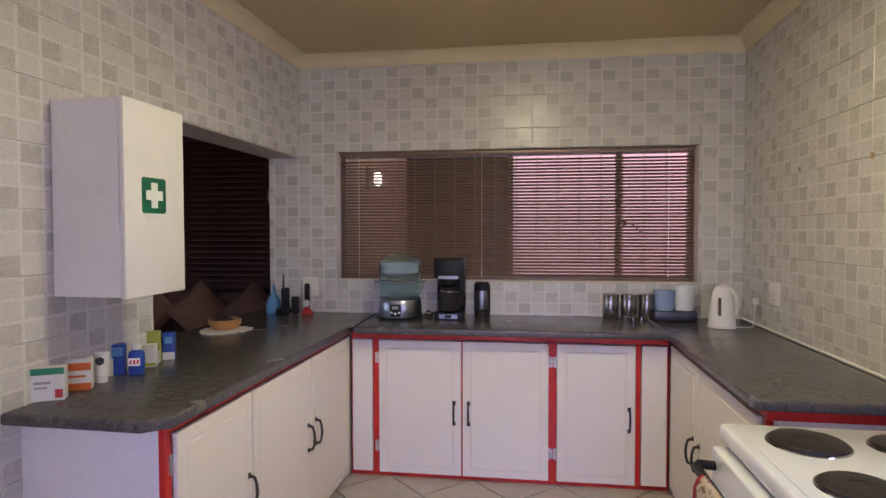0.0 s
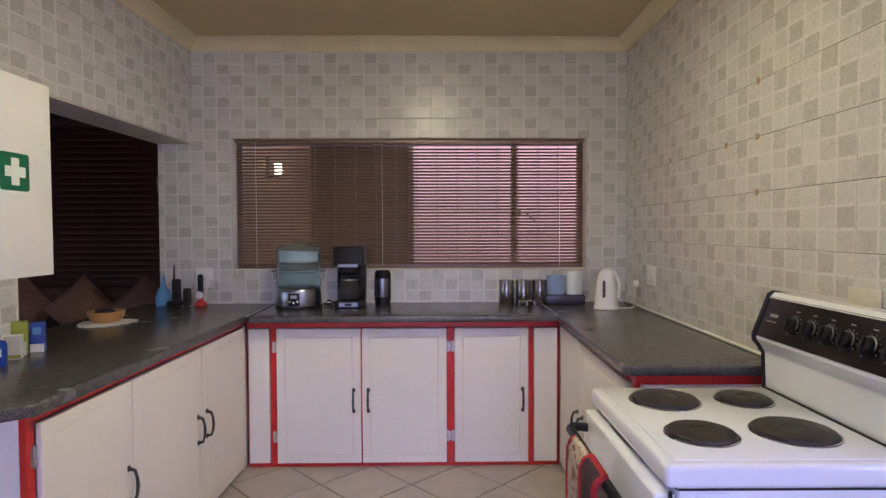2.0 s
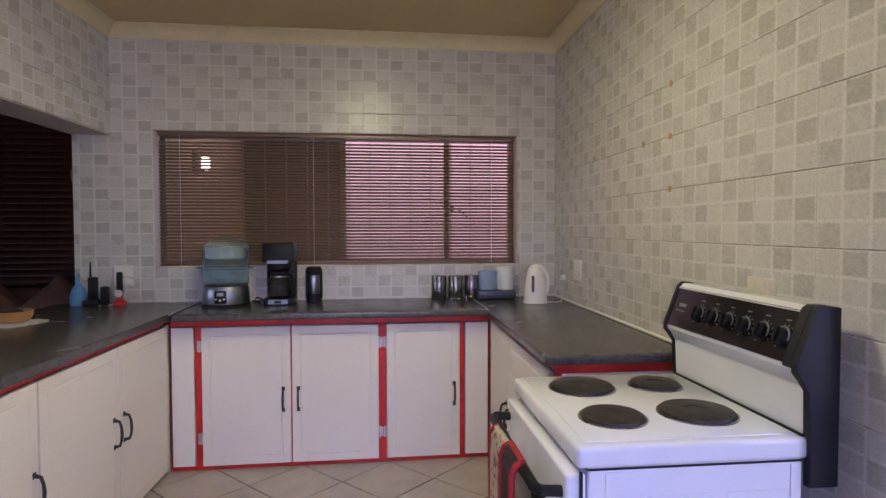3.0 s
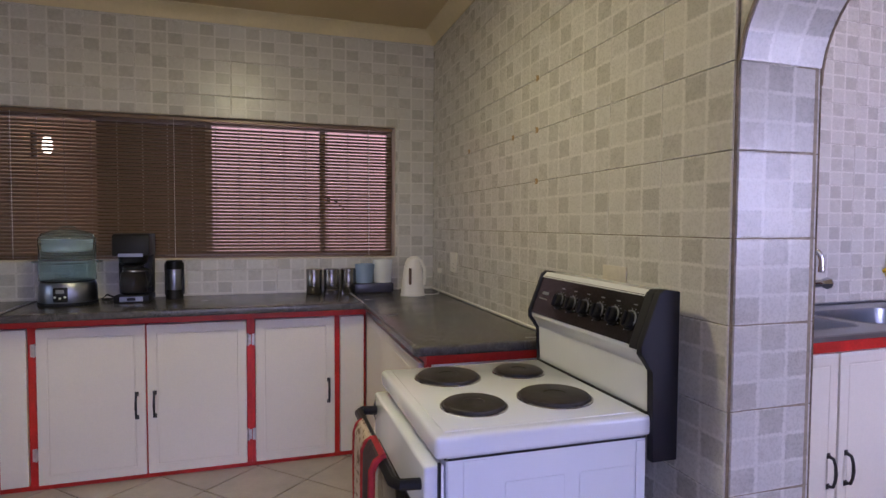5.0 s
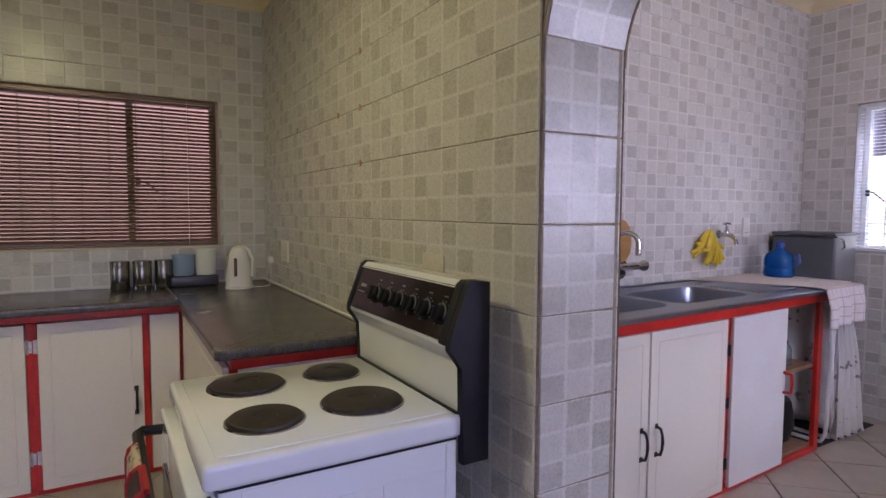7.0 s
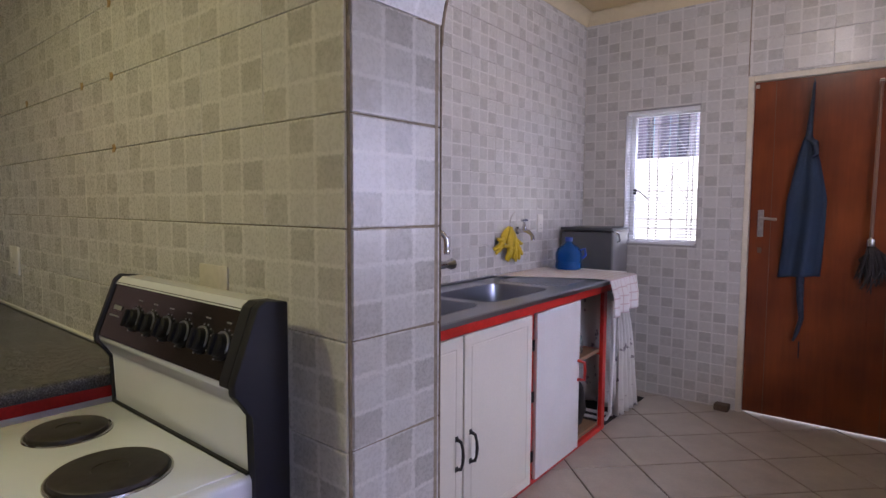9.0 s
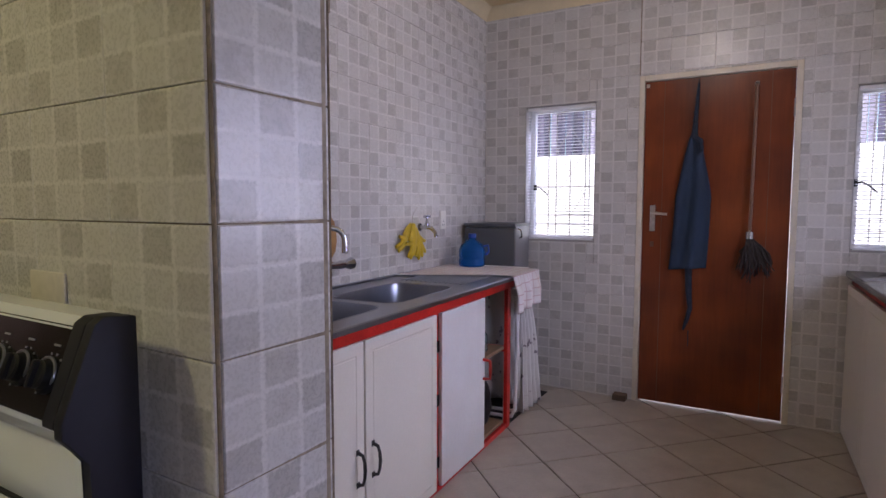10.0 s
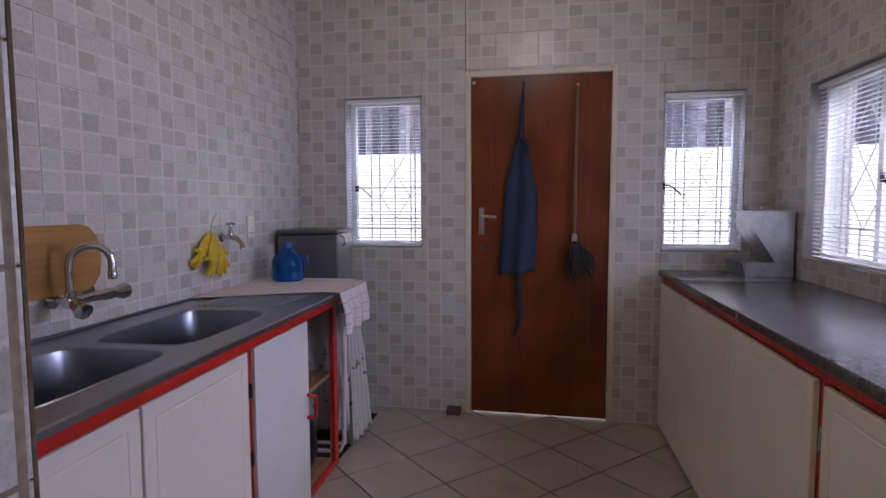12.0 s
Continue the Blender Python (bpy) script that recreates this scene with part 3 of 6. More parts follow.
def blind(m, u0, u1, z0, z1, y, pitch, width, tilt, material, cords, label):
    """A venetian blind: head rail, slats, bottom rail and ladder cords, hung in an opening of a wall."""
    th = thing("venetian_blind", m @ pose(u0, y, z0), label, "blind")
    w, h = u1 - u0, z1 - z0
    bm = nb()
    box(bm, 0.004, w - 0.004, -0.014, 0.014, h - 0.026, h - 0.004, 0.002)
    part("head_rail", bm, material, th)
    bm = nb()
    box(bm, 0.008, w - 0.008, -0.012, 0.012, 0.004, 0.016, 0.003)
    part("bottom_rail", bm, material, th)
    me = slat_mesh("slat", w - 0.014, width, 0.0009, tilt, material)
    n = int((h - 0.06) / pitch)
    for i in range(n):
        ob = new("slat", me)
        ob.parent = th
        ob.matrix_basis = pose(0.007, 0, 0.024 + pitch * (i + 0.5), random.uniform(-1.5, 1.5), 0, 0)
    for c in cords:
        bm = nb()
        tube(bm, [(c * w, -0.014, 0.01), (c * w, -0.014, h - 0.02)], 0.0014, 5)
        part("cord", bm, M_SLATWHITE if material is M_SLATWHITE else M_PLASTIC, th)
    return th


def window_frame(name, m, hole, y, lights, material, label):
    """A frame with mullions, panes and a sill in a wall's opening."""
    u0, u1, z0, z1 = hole
    th = thing(name, m @ pose(u0, y, z0), label, "window")
    th["kind"] = "structure"
    w, h, t = u1 - u0, z1 - z0, 0.035
    bm = nb()
    box(bm, 0, w, 0, 0.04, 0, t)
    box(bm, 0, w, 0, 0.04, h - t, h)
    box(bm, 0, t, 0, 0.04, t, h - t)
    box(bm, w - t, w, 0, 0.04, t, h - t)
    for c in lights:
        box(bm, c * w - t / 2, c * w + t / 2, 0.002, 0.038, t, h - t)
    part("window_frame", bm, material, th)
    edges = [0, *lights, 1]
    for a, b in zip(edges, edges[1:]):
        bm = nb()
        box(bm, a * w + t / 2, b * w - t / 2, 0.017, 0.021, t, h - t)
        p = part("pane", bm, M_PANE, th)
        p.visible_shadow = False
    bm = nb()
    box(bm, 0.001, w - 0.001, -y + 0.002, 0, 0.001, 0.010, 0.002)
    part("window_sill", bm, M_FRAMEPAINT if material is M_ALU else M_REVEAL, th)
    return th


def bars(m, hole, y, cells):
    """Burglar bars: uprights, rails and a lattice of diamonds."""
    u0, u1, z0, z1 = hole
    th = thing("burglar_bars", m @ pose(u0, y, z0), "grey-white painted steel burglar bars with a diamond lattice", "burglar bars")
    w, h = u1 - u0, z1 - z0
    pitch = w / cells
    def upright(x, z1):
        bm = nb()
        box(bm, x - 0.003, x + 0.003, 0, 0.006, 0.02, z1)
        part("upright", bm, M_BARS, th)

    mid, half = (0.555, 0.20) if cells == 1 else (0.53, 0.24)
    for i in range(cells):
        for q in (0.235, 0.35, 0.77, 0.83) if cells == 1 else (0.18, 0.30, 0.79):
            upright((i + q) * pitch, h - 0.02)
        xm = (i + mid) * pitch
        x0, x1 = xm - half * pitch, xm + half * pitch
        for za, zb in ((0.185 * h, 0.51 * h), (0.51 * h, 0.85 * h)):
            zm = (za + zb) / 2
            for p, q in (((xm, za), (x0, zm)), ((x0, zm), (xm, zb)), ((xm, zb), (x1, zm)), ((x1, zm), (xm, za))):
                bm = nb()
                tube(bm, [(p[0], 0.013, p[1]), (q[0], 0.013, q[1])], 0.003, 4)
                part("lattice_bar", bm, M_BARS, th)
        upright(xm, 0.62 * h if cells == 1 else 0.185 * h)
    for z in (0.12 * h, 0.19 * h, 0.41 * h, 0.91 * h) if cells == 1 else (0.08 * h, 0.19 * h, 0.93 * h):
        bm = nb()
        box(bm, 0.0, w, 0.011, 0.016, z - 0.003, z + 0.003)
        part("rail", bm, M_BARS, th)
    return th


def stay(m, u, y, z):
    th = thing("window_stay", m @ pose(u, y, z), "dark metal casement stay on the window frame", "window stay")
    bm = nb()
    tube(bm, [(0, 0, 0), (0.03, -0.012, 0.005), (0.055, -0.02, -0.012), (0.075, -0.02, -0.03), (0.10, -0.018, -0.055)], 0.005, 6)
    part("arm", bm, M_BLACK, th)
    bm = nb()
    box(bm, -0.012, 0.012, -0.004, 0.006, -0.02, 0.02, 0.003)
    part("bracket", bm, M_BLACK, th)


window_frame("window_1", F_BACK, WIN_A, 0.10, (0.5, 0.80), M_ALU, "wide kitchen window behind a bronze blind")
blind(F_BACK, WIN_A[0] + 0.012, WIN_A[1] - 0.012, WIN_A[2] + 0.008, WIN_A[3] - 0.002, 0.035, 0.0200, 0.0245, 38, M_SLATBROWN, (0.06, 0.42, 0.93), "bronze aluminium venetian blind, half closed, in the kitchen window")
kb = thing("burglar_bars", F_BACK @ pose(WIN_A[0], 0.165, WIN_A[2]), "cream painted upright burglar bars outside the kitchen window", "burglar bars")
for k in range(16):
    bm = nb()
    x = 0.085 + 0.1333 * k
    box(bm, x - 0.0025, x + 0.0025, 0, 0.006, 0.0, WIN_A[3] - WIN_A[2])
    part("upright", bm, M_BARS, kb)
for z in (0.12, 0.70):
    bm = nb()
    box(bm, 0.0, WIN_A[1] - WIN_A[0], 0.010, 0.016, z - 0.004, z + 0.004)
    part("rail", bm, M_BARS, kb)
stay(F_BACK, WIN_A[0] + 0.815 * 2.23, 0.095, 1.42)
for nm, m, hole, cells, mull in (("window_2", F_DOOR, WIN_V, 1, ()), ("window_3", F_DOOR, WIN_U, 1, ()), ("window_4", F_WIN, WIN_R, 4, (0.25, 0.5, 0.75))):
    window_frame(nm, m, hole, 0.10 if cells == 1 else 0.065, mull, M_WFRAME, "white framed scullery window with burglar bars outside the blind")
    bars(m, hole, 0.155 if cells == 1 else 0.115, cells)
    blind(m, hole[0] + 0.006, hole[1] - 0.006, hole[2] + 0.006, hole[3] - 0.004, 0.020 if cells == 1 else 0.036, 0.0205, 0.022, 3, M_SLATWHITE, (0.1, 0.9) if cells == 1 else (0.06, 0.35, 0.65, 0.94), "white venetian blind with open slats in the scullery window")
stay(F_DOOR, WIN_V[0] + 0.04, 0.09, 1.40)
stay(F_DOOR, WIN_U[0] + 0.02, 0.09, 1.40)
stay(F_WIN, WIN_R[0] + 0.50, 0.06, 1.40)


def back_door():
    u0, u1, _, zt = DOOR_H
    fr = thing("door_frame", F_DOOR @ pose(u0, 0, 0), "cream painted timber door frame", "door frame")
    fr["kind"] = "structure"
    w = u1 - u0
    for nm, b in (("jamb", (0, 0.032, -0.012, 0.12, 0, zt)), ("jamb", (w - 0.032, w, -0.012, 0.12, 0, zt)), ("head", (0.032, w - 0.032, -0.012, 0.12, zt - 0.034, zt))):
        bm = nb()
        box(bm, *b, 0.003)
        part(nm, bm, M_FRAMEPAINT, fr)
    d = thing("door_1", F_DOOR @ pose(u0 + 0.035, 0.006, 0.012), "closed red-brown stained flush timber door", "door")
    dw, dh = w - 0.07, zt - 0.05
    bm = nb()
    box(bm, 0, dw, 0, 0.042, 0, dh, 0.003)
    part("leaf", bm, M_DOORWOOD, d)
    for x in (0.115, dw - 0.115):
        bm = nb()
        box(bm, x - 0.0015, x + 0.0015, -0.0012, 0.001, 0.002, dh - 0.002)
        part("stile_joint", bm, M_SHADOW, d)
    bm = nb()
    box(bm, 0.045, 0.078, -0.007, 0, 1.10, 1.265, 0.003)
    plate = part("handle_plate", bm, M_HINGE, d, "satin steel handle plate")
    bm = nb()
    tube(bm, [(0.062, -0.006, 1.215), (0.062, -0.045, 1.215), (0.072, -0.052, 1.215), (0.155, -0.050, 1.208)], 0.0085, 8)
    part("lever", bm, M_HINGE, plate, "steel lever handle")
    bm = nb()
    box(bm, 0.050, 0.073, -0.004, 0, 1.0, 1.035, 0.002)
    part("keyhole", bm, M_SHADOW, d)
    for z in (0.22, dh - 0.22):
        bm = nb()
        lathe(bm, [(0.007, z - 0.05), (0.007, z + 0.05)], (dw + 0.002, -0.004, 0), 8)
        part("hinge", bm, M_STEEL, d)
    for x, z in ((0.005, dh - 0.015), (dw - 0.2, dh - 0.055)):
        bm = nb()
        box(bm, x, x + 0.02, -0.006, 0, z - 0.022, z, 0.002)
        part("bolt_plate", bm, M_HINGE, d)
    return d


back_door()


# ---- fitted cabinets ----
def bow_handle(parent, x, y, z, length=0.115, material=M_PEWTER, out=0.03):
    """A bowed pull standing upright on a door face that looks along -y."""
    bm = nb()
    pts = [(x, y, z - length / 2), (x, y - out * 0.75, z - length / 2 + 0.006), (x, y - out, z - length / 4), (x, y - out * 1.08, z), (x, y - out, z + length / 4), (x, y - out * 0.75, z + length / 2 - 0.006), (x, y, z + length / 2)]
    tube(bm, pts, [0.0075, 0.006, 0.0055, 0.0065, 0.0055, 0.006, 0.0075], 8)
    for s in (-1, 1):
        box(bm, x - 0.009, x + 0.009, y - 0.004, y, z + s * length / 2 - 0.011, z + s * length / 2 + 0.011, 0.002)
    return part("handle", bm, material, parent, "dark pewter bow handle")


def door_leaf(parent, x0, x1, z0, z1, y=0.0, thick=0.018, material=None, grooves=True):
    """A cabinet door whose face looks along -y, with a shallow pressed panel."""
    bm = nb()
    box(bm, x0, x1, y - thick, y, z0, z1, 0.003, 2)
    if grooves:
        # shallow pressed groove round the panel
        bm.normal_update()
        f = max((g for g in bm.faces if abs(g.normal.y) > 0.9 and g.calc_center_median().y < y - thick / 2), key=lambda g: g.calc_area())
        for inset, depth in ((0.055, 0.0), (0.004, -0.0018), (0.004, 0.0), (0.004, 0.0018)):
            bmesh.ops.inset_individual(bm, faces=[f], thickness=inset, depth=depth)
    return part("door", bm, material or M_CREAM, parent, sharp=0.12)


def hinge(parent, x, y, z):
    bm = nb()
    box(bm, x - 0.016, x - 0.003, y - 0.004, y, z - 0.03, z + 0.03, 0.001)
    box(bm, x + 0.003, x + 0.016, y - 0.004, y, z - 0.026, z + 0.026, 0.001)
    lathe(bm, [(0.004, z - 0.032), (0.004, z + 0.032)], (x, y - 0.004, 0), 8)
    return part("hinge", bm, M_HINGE, parent, "bright plated butt hinge")


def carcass(th, w, depth, h, end_left=None, end_right=None):
    """The body of a base unit: sides, back and bottom, with a red painted front frame."""
    bm = nb()
    box(bm, 0, 0.018, 0.022, depth, 0.0, h)
    box(bm, w - 0.018, w, 0.022, depth, 0.0, h)
    box(bm, 0.018, w - 0.018, depth - 0.012, depth, 0.0, h)
    box(bm, 0.018, w - 0.018, 0.022, depth - 0.012, 0.03, 0.048)
    box(bm, 0.018, w - 0.018, 0.022, depth - 0.012, h - 0.02, h)
    part("body", bm, M_WHITE, th)


def rail(th, x0, x1, z0, z1, y0=0.0, y1=0.022, name="frame_rail"):
    bm = nb()
    box(bm, x0, x1, y0, y1, z0, z1, 0.0015)
    return part(name, bm, M_RED, th, "red painted frame member")


H_CAB = CT - 0.038
# back run, face at y = 3.33 looking at -y
BACK = pose(-0.70, 3.335, 0)
u = thing("base_cabinet", BACK, "cream two-door base cabinet in a red painted frame", "cabinet", "kitchen base cabinets")
carcass(u, 1.122, 0.455, H_CAB)
rail(u, 0.0, 1.122, 0.775, H_CAB)
rail(u, 0.0, 1.122, 0.0, 0.024)
for a, b in ((0.0, 0.008), (0.125, 0.162), (0.622, 0.634), (1.098, 1.122)):
    rail(u, a, b, 0.024, 0.775)
door_leaf(u, 0.010, 0.124, 0.028, 0.772, grooves=False)
d = door_leaf(u, 0.163, 0.624, 0.026, 0.772)
bow_handle(d, 0.585, -0.018, 0.375)
d = door_leaf(u, 0.632, 1.097, 0.026, 0.772)
bow_handle(d, 0.665, -0.018, 0.375)
for z in (0.17, 0.67):
    hinge(u, 0.152, 0.0, z)
    hinge(u, 1.105, 0.0, z)
u = thing("base_cabinet", BACK @ pose(1.122, 0, 0), "cream single-door base cabinet in a red painted frame", "cabinet", "kitchen base cabinets")
carcass(u, 0.60, 0.455, H_CAB)
rail(u, 0.0, 0.60, 0.775, H_CAB)
rail(u, 0.0, 0.60, 0.0, 0.024)
for a, b in ((0.0, 0.018), (0.428, 0.456), (0.588, 0.60)):
    rail(u, a, b, 0.024, 0.775)
d = door_leaf(u, 0.020, 0.427, 0.026, 0.772)
bow_handle(d, 0.395, -0.018, 0.375)
for z in (0.17, 0.67):
    hinge(u, 0.018, 0.0, z)
door_leaf(u, 0.458, 0.586, 0.028, 0.772, grooves=False)

# left run, along the wall with the hatch: local x runs towards the window
LEFT = F_LEFT @ pose(0.325, -0.475, 0)
u = thing("base_cabinet", LEFT, "cream single-door base cabinet with a white end panel", "cabinet", "kitchen base cabinets")
carcass(u, 0.48, 0.47, H_CAB)
bm = nb()
box(bm, -0.008, 0.0, 0.016, 0.47, 0, H_CAB, 0.001)
part("end_panel", bm, M_WHITE, u, "white hardboard end panel")
rail(u, -0.010, 0.022, 0.0, H_CAB, -0.004, 0.016, "corner_post")
rail(u, 0.022, 0.48, 0.79, H_CAB)
d = door_leaf(u, 0.030, 0.475, 0.03, 0.788)
bow_handle(d, 0.445, -0.018, 0.43)
hinge(u, 0.02, 0.0, 0.70)
hinge(u, 0.02, 0.0, 0.15)
u = thing("base_cabinet", LEFT @ pose(0.482, 0, 0), "cream two-door base cabinet under the hatch worktop", "cabinet", "kitchen base cabinets")
carcass(u, 1.10, 0.47, H_CAB)
rail(u, 0.0, 1.10, 0.79, H_CAB)
d = door_leaf(u, 0.002, 0.556, 0.03, 0.788)
bow_handle(d, 0.51, -0.018, 0.43)
d = door_leaf(u, 0.562, 1.095, 0.03, 0.788)
bow_handle(d, 0.60, -0.018, 0.43)
bm = nb()
box(bm, 1.097, 1.168, -0.004, 0.012, 0.0, 0.788, 0.001)
part("filler_strip", bm, M_CREAM, u)

# right run, under the worktop beside the stove: local x runs towards the stove
RIGHT = F_RIGHT @ pose(0.485, -0.50, 0)
u = thing("base_cabinet", RIGHT, "cream two-door base cabinet beside the stove", "cabinet", "kitchen base cabinets")
carcass(u, 1.21, 0.495, H_CAB)
rail(u, 0.0, 1.21, 0.785, H_CAB)
rail(u, 1.186, 1.21, 0.0, 0.785)
bm = nb()
box(bm, 1.21, 1.216, 0.03, 0.49, 0, H_CAB - 0.035, 0.001)
part("end_panel", bm, M_WHITE, u)
rail(u, 1.21, 1.222, H_CAB - 0.034, H_CAB, 0.0, 0.49, "end_rail")
d = door_leaf(u, 0.012, 0.50, 0.03, 0.782)
bow_handle(d, 0.455, -0.018, 0.39)
d = door_leaf(u, 0.506, 1.18, 0.03, 0.782)
bow_handle(d, 0.55, -0.018, 0.39)


def worktop(name, outline, z0, z1, m, label):
    bm = nb()
    prism(bm, outline, z0, z1, "Z")
    es = [e for e in bm.edges if abs(e.verts[0].co.z - e.verts[1].co.z) < 1e-6]
    bmesh.ops.bevel(bm, geom=es, offset=0.010, segments=3, profile=0.5, affect="EDGES")
    return solo(name, bm, M_WORKTOP, m, label, "worktop")


worktop("worktop", [(-0.655, 3.225), (0.995, 3.235), (0.985, 3.796), (-0.66, 3.796)], H_CAB + 0.001, CT, Matrix(), "speckled dark grey laminate worktop under the kitchen window")
worktop("worktop", [(0.252, -0.45), (0.31, -0.515), (1.822, -0.515), (2.39, -0.515), (2.39, 0.30), (0.925, 0.30), (0.925, -0.004), (0.252, -0.004)], H_CAB + 0.001, CT, F_LEFT,
        "speckled dark grey laminate worktop running through the serving hatch")
worktop("worktop", [(0.004, -0.55), (1.72, -0.55), (1.735, -0.53), (1.735, -0.010), (0.004, -0.010)], H_CAB + 0.001, CT, F_RIGHT, "speckled dark grey laminate worktop beside the stove")
bm = nb()
box(bm, 0.0, 1.735, -0.018, -0.006, CT + 0.001, CT + 0.012, 0.003)
solo("sealing_strip", bm, M_PLASTIC, F_RIGHT, "pale sealing strip between worktop and tiles", "trim", kind="structure")


for nm, m, length in (("joint_strip", pose(-0.668, 3.232, CT + 0.0005, 0, 0, 91.5), 0.55), ("joint_strip", pose(0.992, 3.25, CT + 0.0005, 0, 0, 90), 0.53)):
    bm = nb()
    box(bm, 0, length, -0.004, 0.004, -0.004, 0.0015, 0.001)
    solo(nm, bm, M_HINGE, m, "thin metal strip over the worktop joint", "trim", kind="structure")


# ---- stove ----
def stove():
    th = thing("electric_stove", pose(0.840, 1.975, 0, 0, 0, -90.6), "white four-plate electric stove with a black control panel", "stove")
    W, D, H = 0.60, 0.545, 0.810       # local x along the front, y towards the wall
    bm = nb()
    box(bm, 0.0, W, 0.02, 0.535, 0.05, H - 0.05, 0.004)
    part("body", bm, M_ENAMEL, th)
    bm = nb()
    box(bm, W, W + 0.003, 0.06, 0.13, 0.10, H - 0.062)
    box(bm, W, W + 0.003, 0.505, 0.53, 0.10, H - 0.062)
    for b in ((0.16, 0.31), (0.35, 0.50)):
        box(bm, W, W + 0.003, b[0], b[1], 0.30, H - 0.12, 0.001)
    part("side_pressing", bm, M_ENAMEL, th)
    bm = nb()
    box(bm, W - 0.002, W + 0.006, 0.0, 0.006, 0.06, H - 0.058)
    box(bm, 0.004, W - 0.004, 0.018, 0.022, H - 0.058, H - 0.05)
    box(bm, W - 0.001, W + 0.0015, 0.02, D - 0.012, H - 0.057, H - 0.052)
    part("door_gap", bm, M_BLACK, th)
    bm = nb()
    box(bm, -0.006, W + 0.006, -0.008, D + 0.012, H - 0.052, H, 0.012, 3)
    hob = part("hob", bm, M_ENAMEL, th)
    bm = nb()
    box(bm, 0.02, W - 0.02, 0.02, D - 0.015, H - 0.001, H + 0.003, 0.0025, 2)
    part("hob_deck", bm, M_ENAMEL, hob)
    for x, y, r in ((0.154, 0.164, 0.090), (0.430, 0.146, 0.077), (0.152, 0.396, 0.071), (0.420, 0.378, 0.091)):
        bm = nb()
        lathe(bm, [(r + 0.010, 0.001), (r + 0.009, 0.005), (r + 0.002, 0.006), (r + 0.001, 0.013), (r - 0.003, 0.0155), (r * 0.34, 0.0155), (r * 0.32, 0.0135), (0.003, 0.0135)], (x, y, H), 40)
        pl = part("hotplate", bm, M_PLATE, hob, "dark cast iron hotplate")
        bm = nb()
        ring = [(x + (r + 0.008) * math.cos(a), y + (r + 0.008) * math.sin(a), H + 0.004) for a in [2 * math.pi * i / 32 for i in range(33)]]
        tube(bm, ring, 0.0028, 5)
        part("rim", bm, M_CHROME, pl)
    bm = nb()
    box(bm, 0.002, W - 0.002, D - 0.012, D - 0.004, H - 0.001, H + 0.0045, 0.001)
    part("hob_joint", bm, M_BLACK, th)
    # back guard: its section in (y, z)
    prof = [(D - 0.002, H - 0.02), (D - 0.002, H + 0.115), (D - 0.035, H + 0.155), (D - 0.035, H + 0.170), (D + 0.012, H + 0.292), (D + 0.022, H + 0.300), (D + 0.062, H + 0.300), (D + 0.062, H - 0.02)]
    bm = nb()
    prism(bm, prof, 0.004, W - 0.004, "X")
    bmesh.ops.bevel(bm, geom=list(bm.edges), offset=0.004, segments=2, profile=0.5, affect="EDGES")
    part("back_guard", bm, M_ENAMEL, th)
    bm = nb()
    prism(bm, [(D - 0.038, H + 0.168), (D + 0.009, H + 0.290), (D + 0.012, H + 0.288), (D - 0.034, H + 0.166)], 0.006, W - 0.006, "X")
    panel = part("control_panel", bm, M_BLACKGLASS, th, "black glass control panel with six dials")
    slope = math.degrees(math.atan2(0.047, 0.122))
    for i in range(6):
        x = 0.168 + 0.074 * i
        m = pose(x, D - 0.017, H + 0.222, 90 - slope, 0, 0)
        bm = nb()
        lathe(bm, [(0.027, 0.0), (0.026, 0.004), (0.021, 0.006), (0.020, 0.016), (0.017, 0.019), (0.004, 0.019)], (0, 0, 0), 24)
        kn = part("knob", bm, M_BLACK, panel, "black dial with pale marks", m)
        bm = nb()
        box(bm, -0.004, 0.004, -0.019, 0.019, 0.016, 0.027, 0.002)
        part("grip", bm, M_BLACK, kn)
        bm = nb()
        tube(bm, [(0.0245 * math.cos(a), 0.0245 * math.sin(a), 0.006) for a in [radians(-25 + 11.5 * k) for k in range(21)]], [0.0006] + [0.0022] * 19 + [0.0006], 6)
        part("bezel", bm, M_STEEL, kn, "bright edge of the dial")
        bm = nb()
        for k in range(11):
            a = radians(-150 + 27 * k)
            box(bm, 0.0305 * math.sin(a) - 0.0012, 0.0305 * math.sin(a) + 0.0012, 0.0305 * math.cos(a) - 0.0016, 0.0305 * math.cos(a) + 0.0016, 0.0005, 0.0022)
        part("dial_marks", bm, M_MARK, kn)
        bm = nb()
        box(bm, -0.008, 0.008, 0.041, 0.044, 0.0008, 0.0024)
        part("dial_caption", bm, M_MARK, kn)
    bm = nb()
    box(bm, -0.020, 0.020, 0.010, 0.020, 0.001, 0.0025)
    part("maker_plate", bm, M_MARK, panel, "", pose(0.065, D - 0.017, H + 0.222, 90 - slope, 0, 0))
    bm = nb()
    box(bm, -0.030, 0.020, -0.006, -0.003, 0.001, 0.0025)
    part("panel_caption", bm, M_MARK, panel, "", pose(0.065, D - 0.017, H + 0.222, 90 - slope, 0, 0))
    bm = nb()
    prism(bm, [(D + 0.006, H + 0.286), (D + 0.022, H + 0.302), (D + 0.064, H + 0.302), (D + 0.064, H + 0.295), (D + 0.02, H + 0.290)], 0.002, W - 0.002, "X")
    part("top_trim", bm, M_ENAMEL, th)
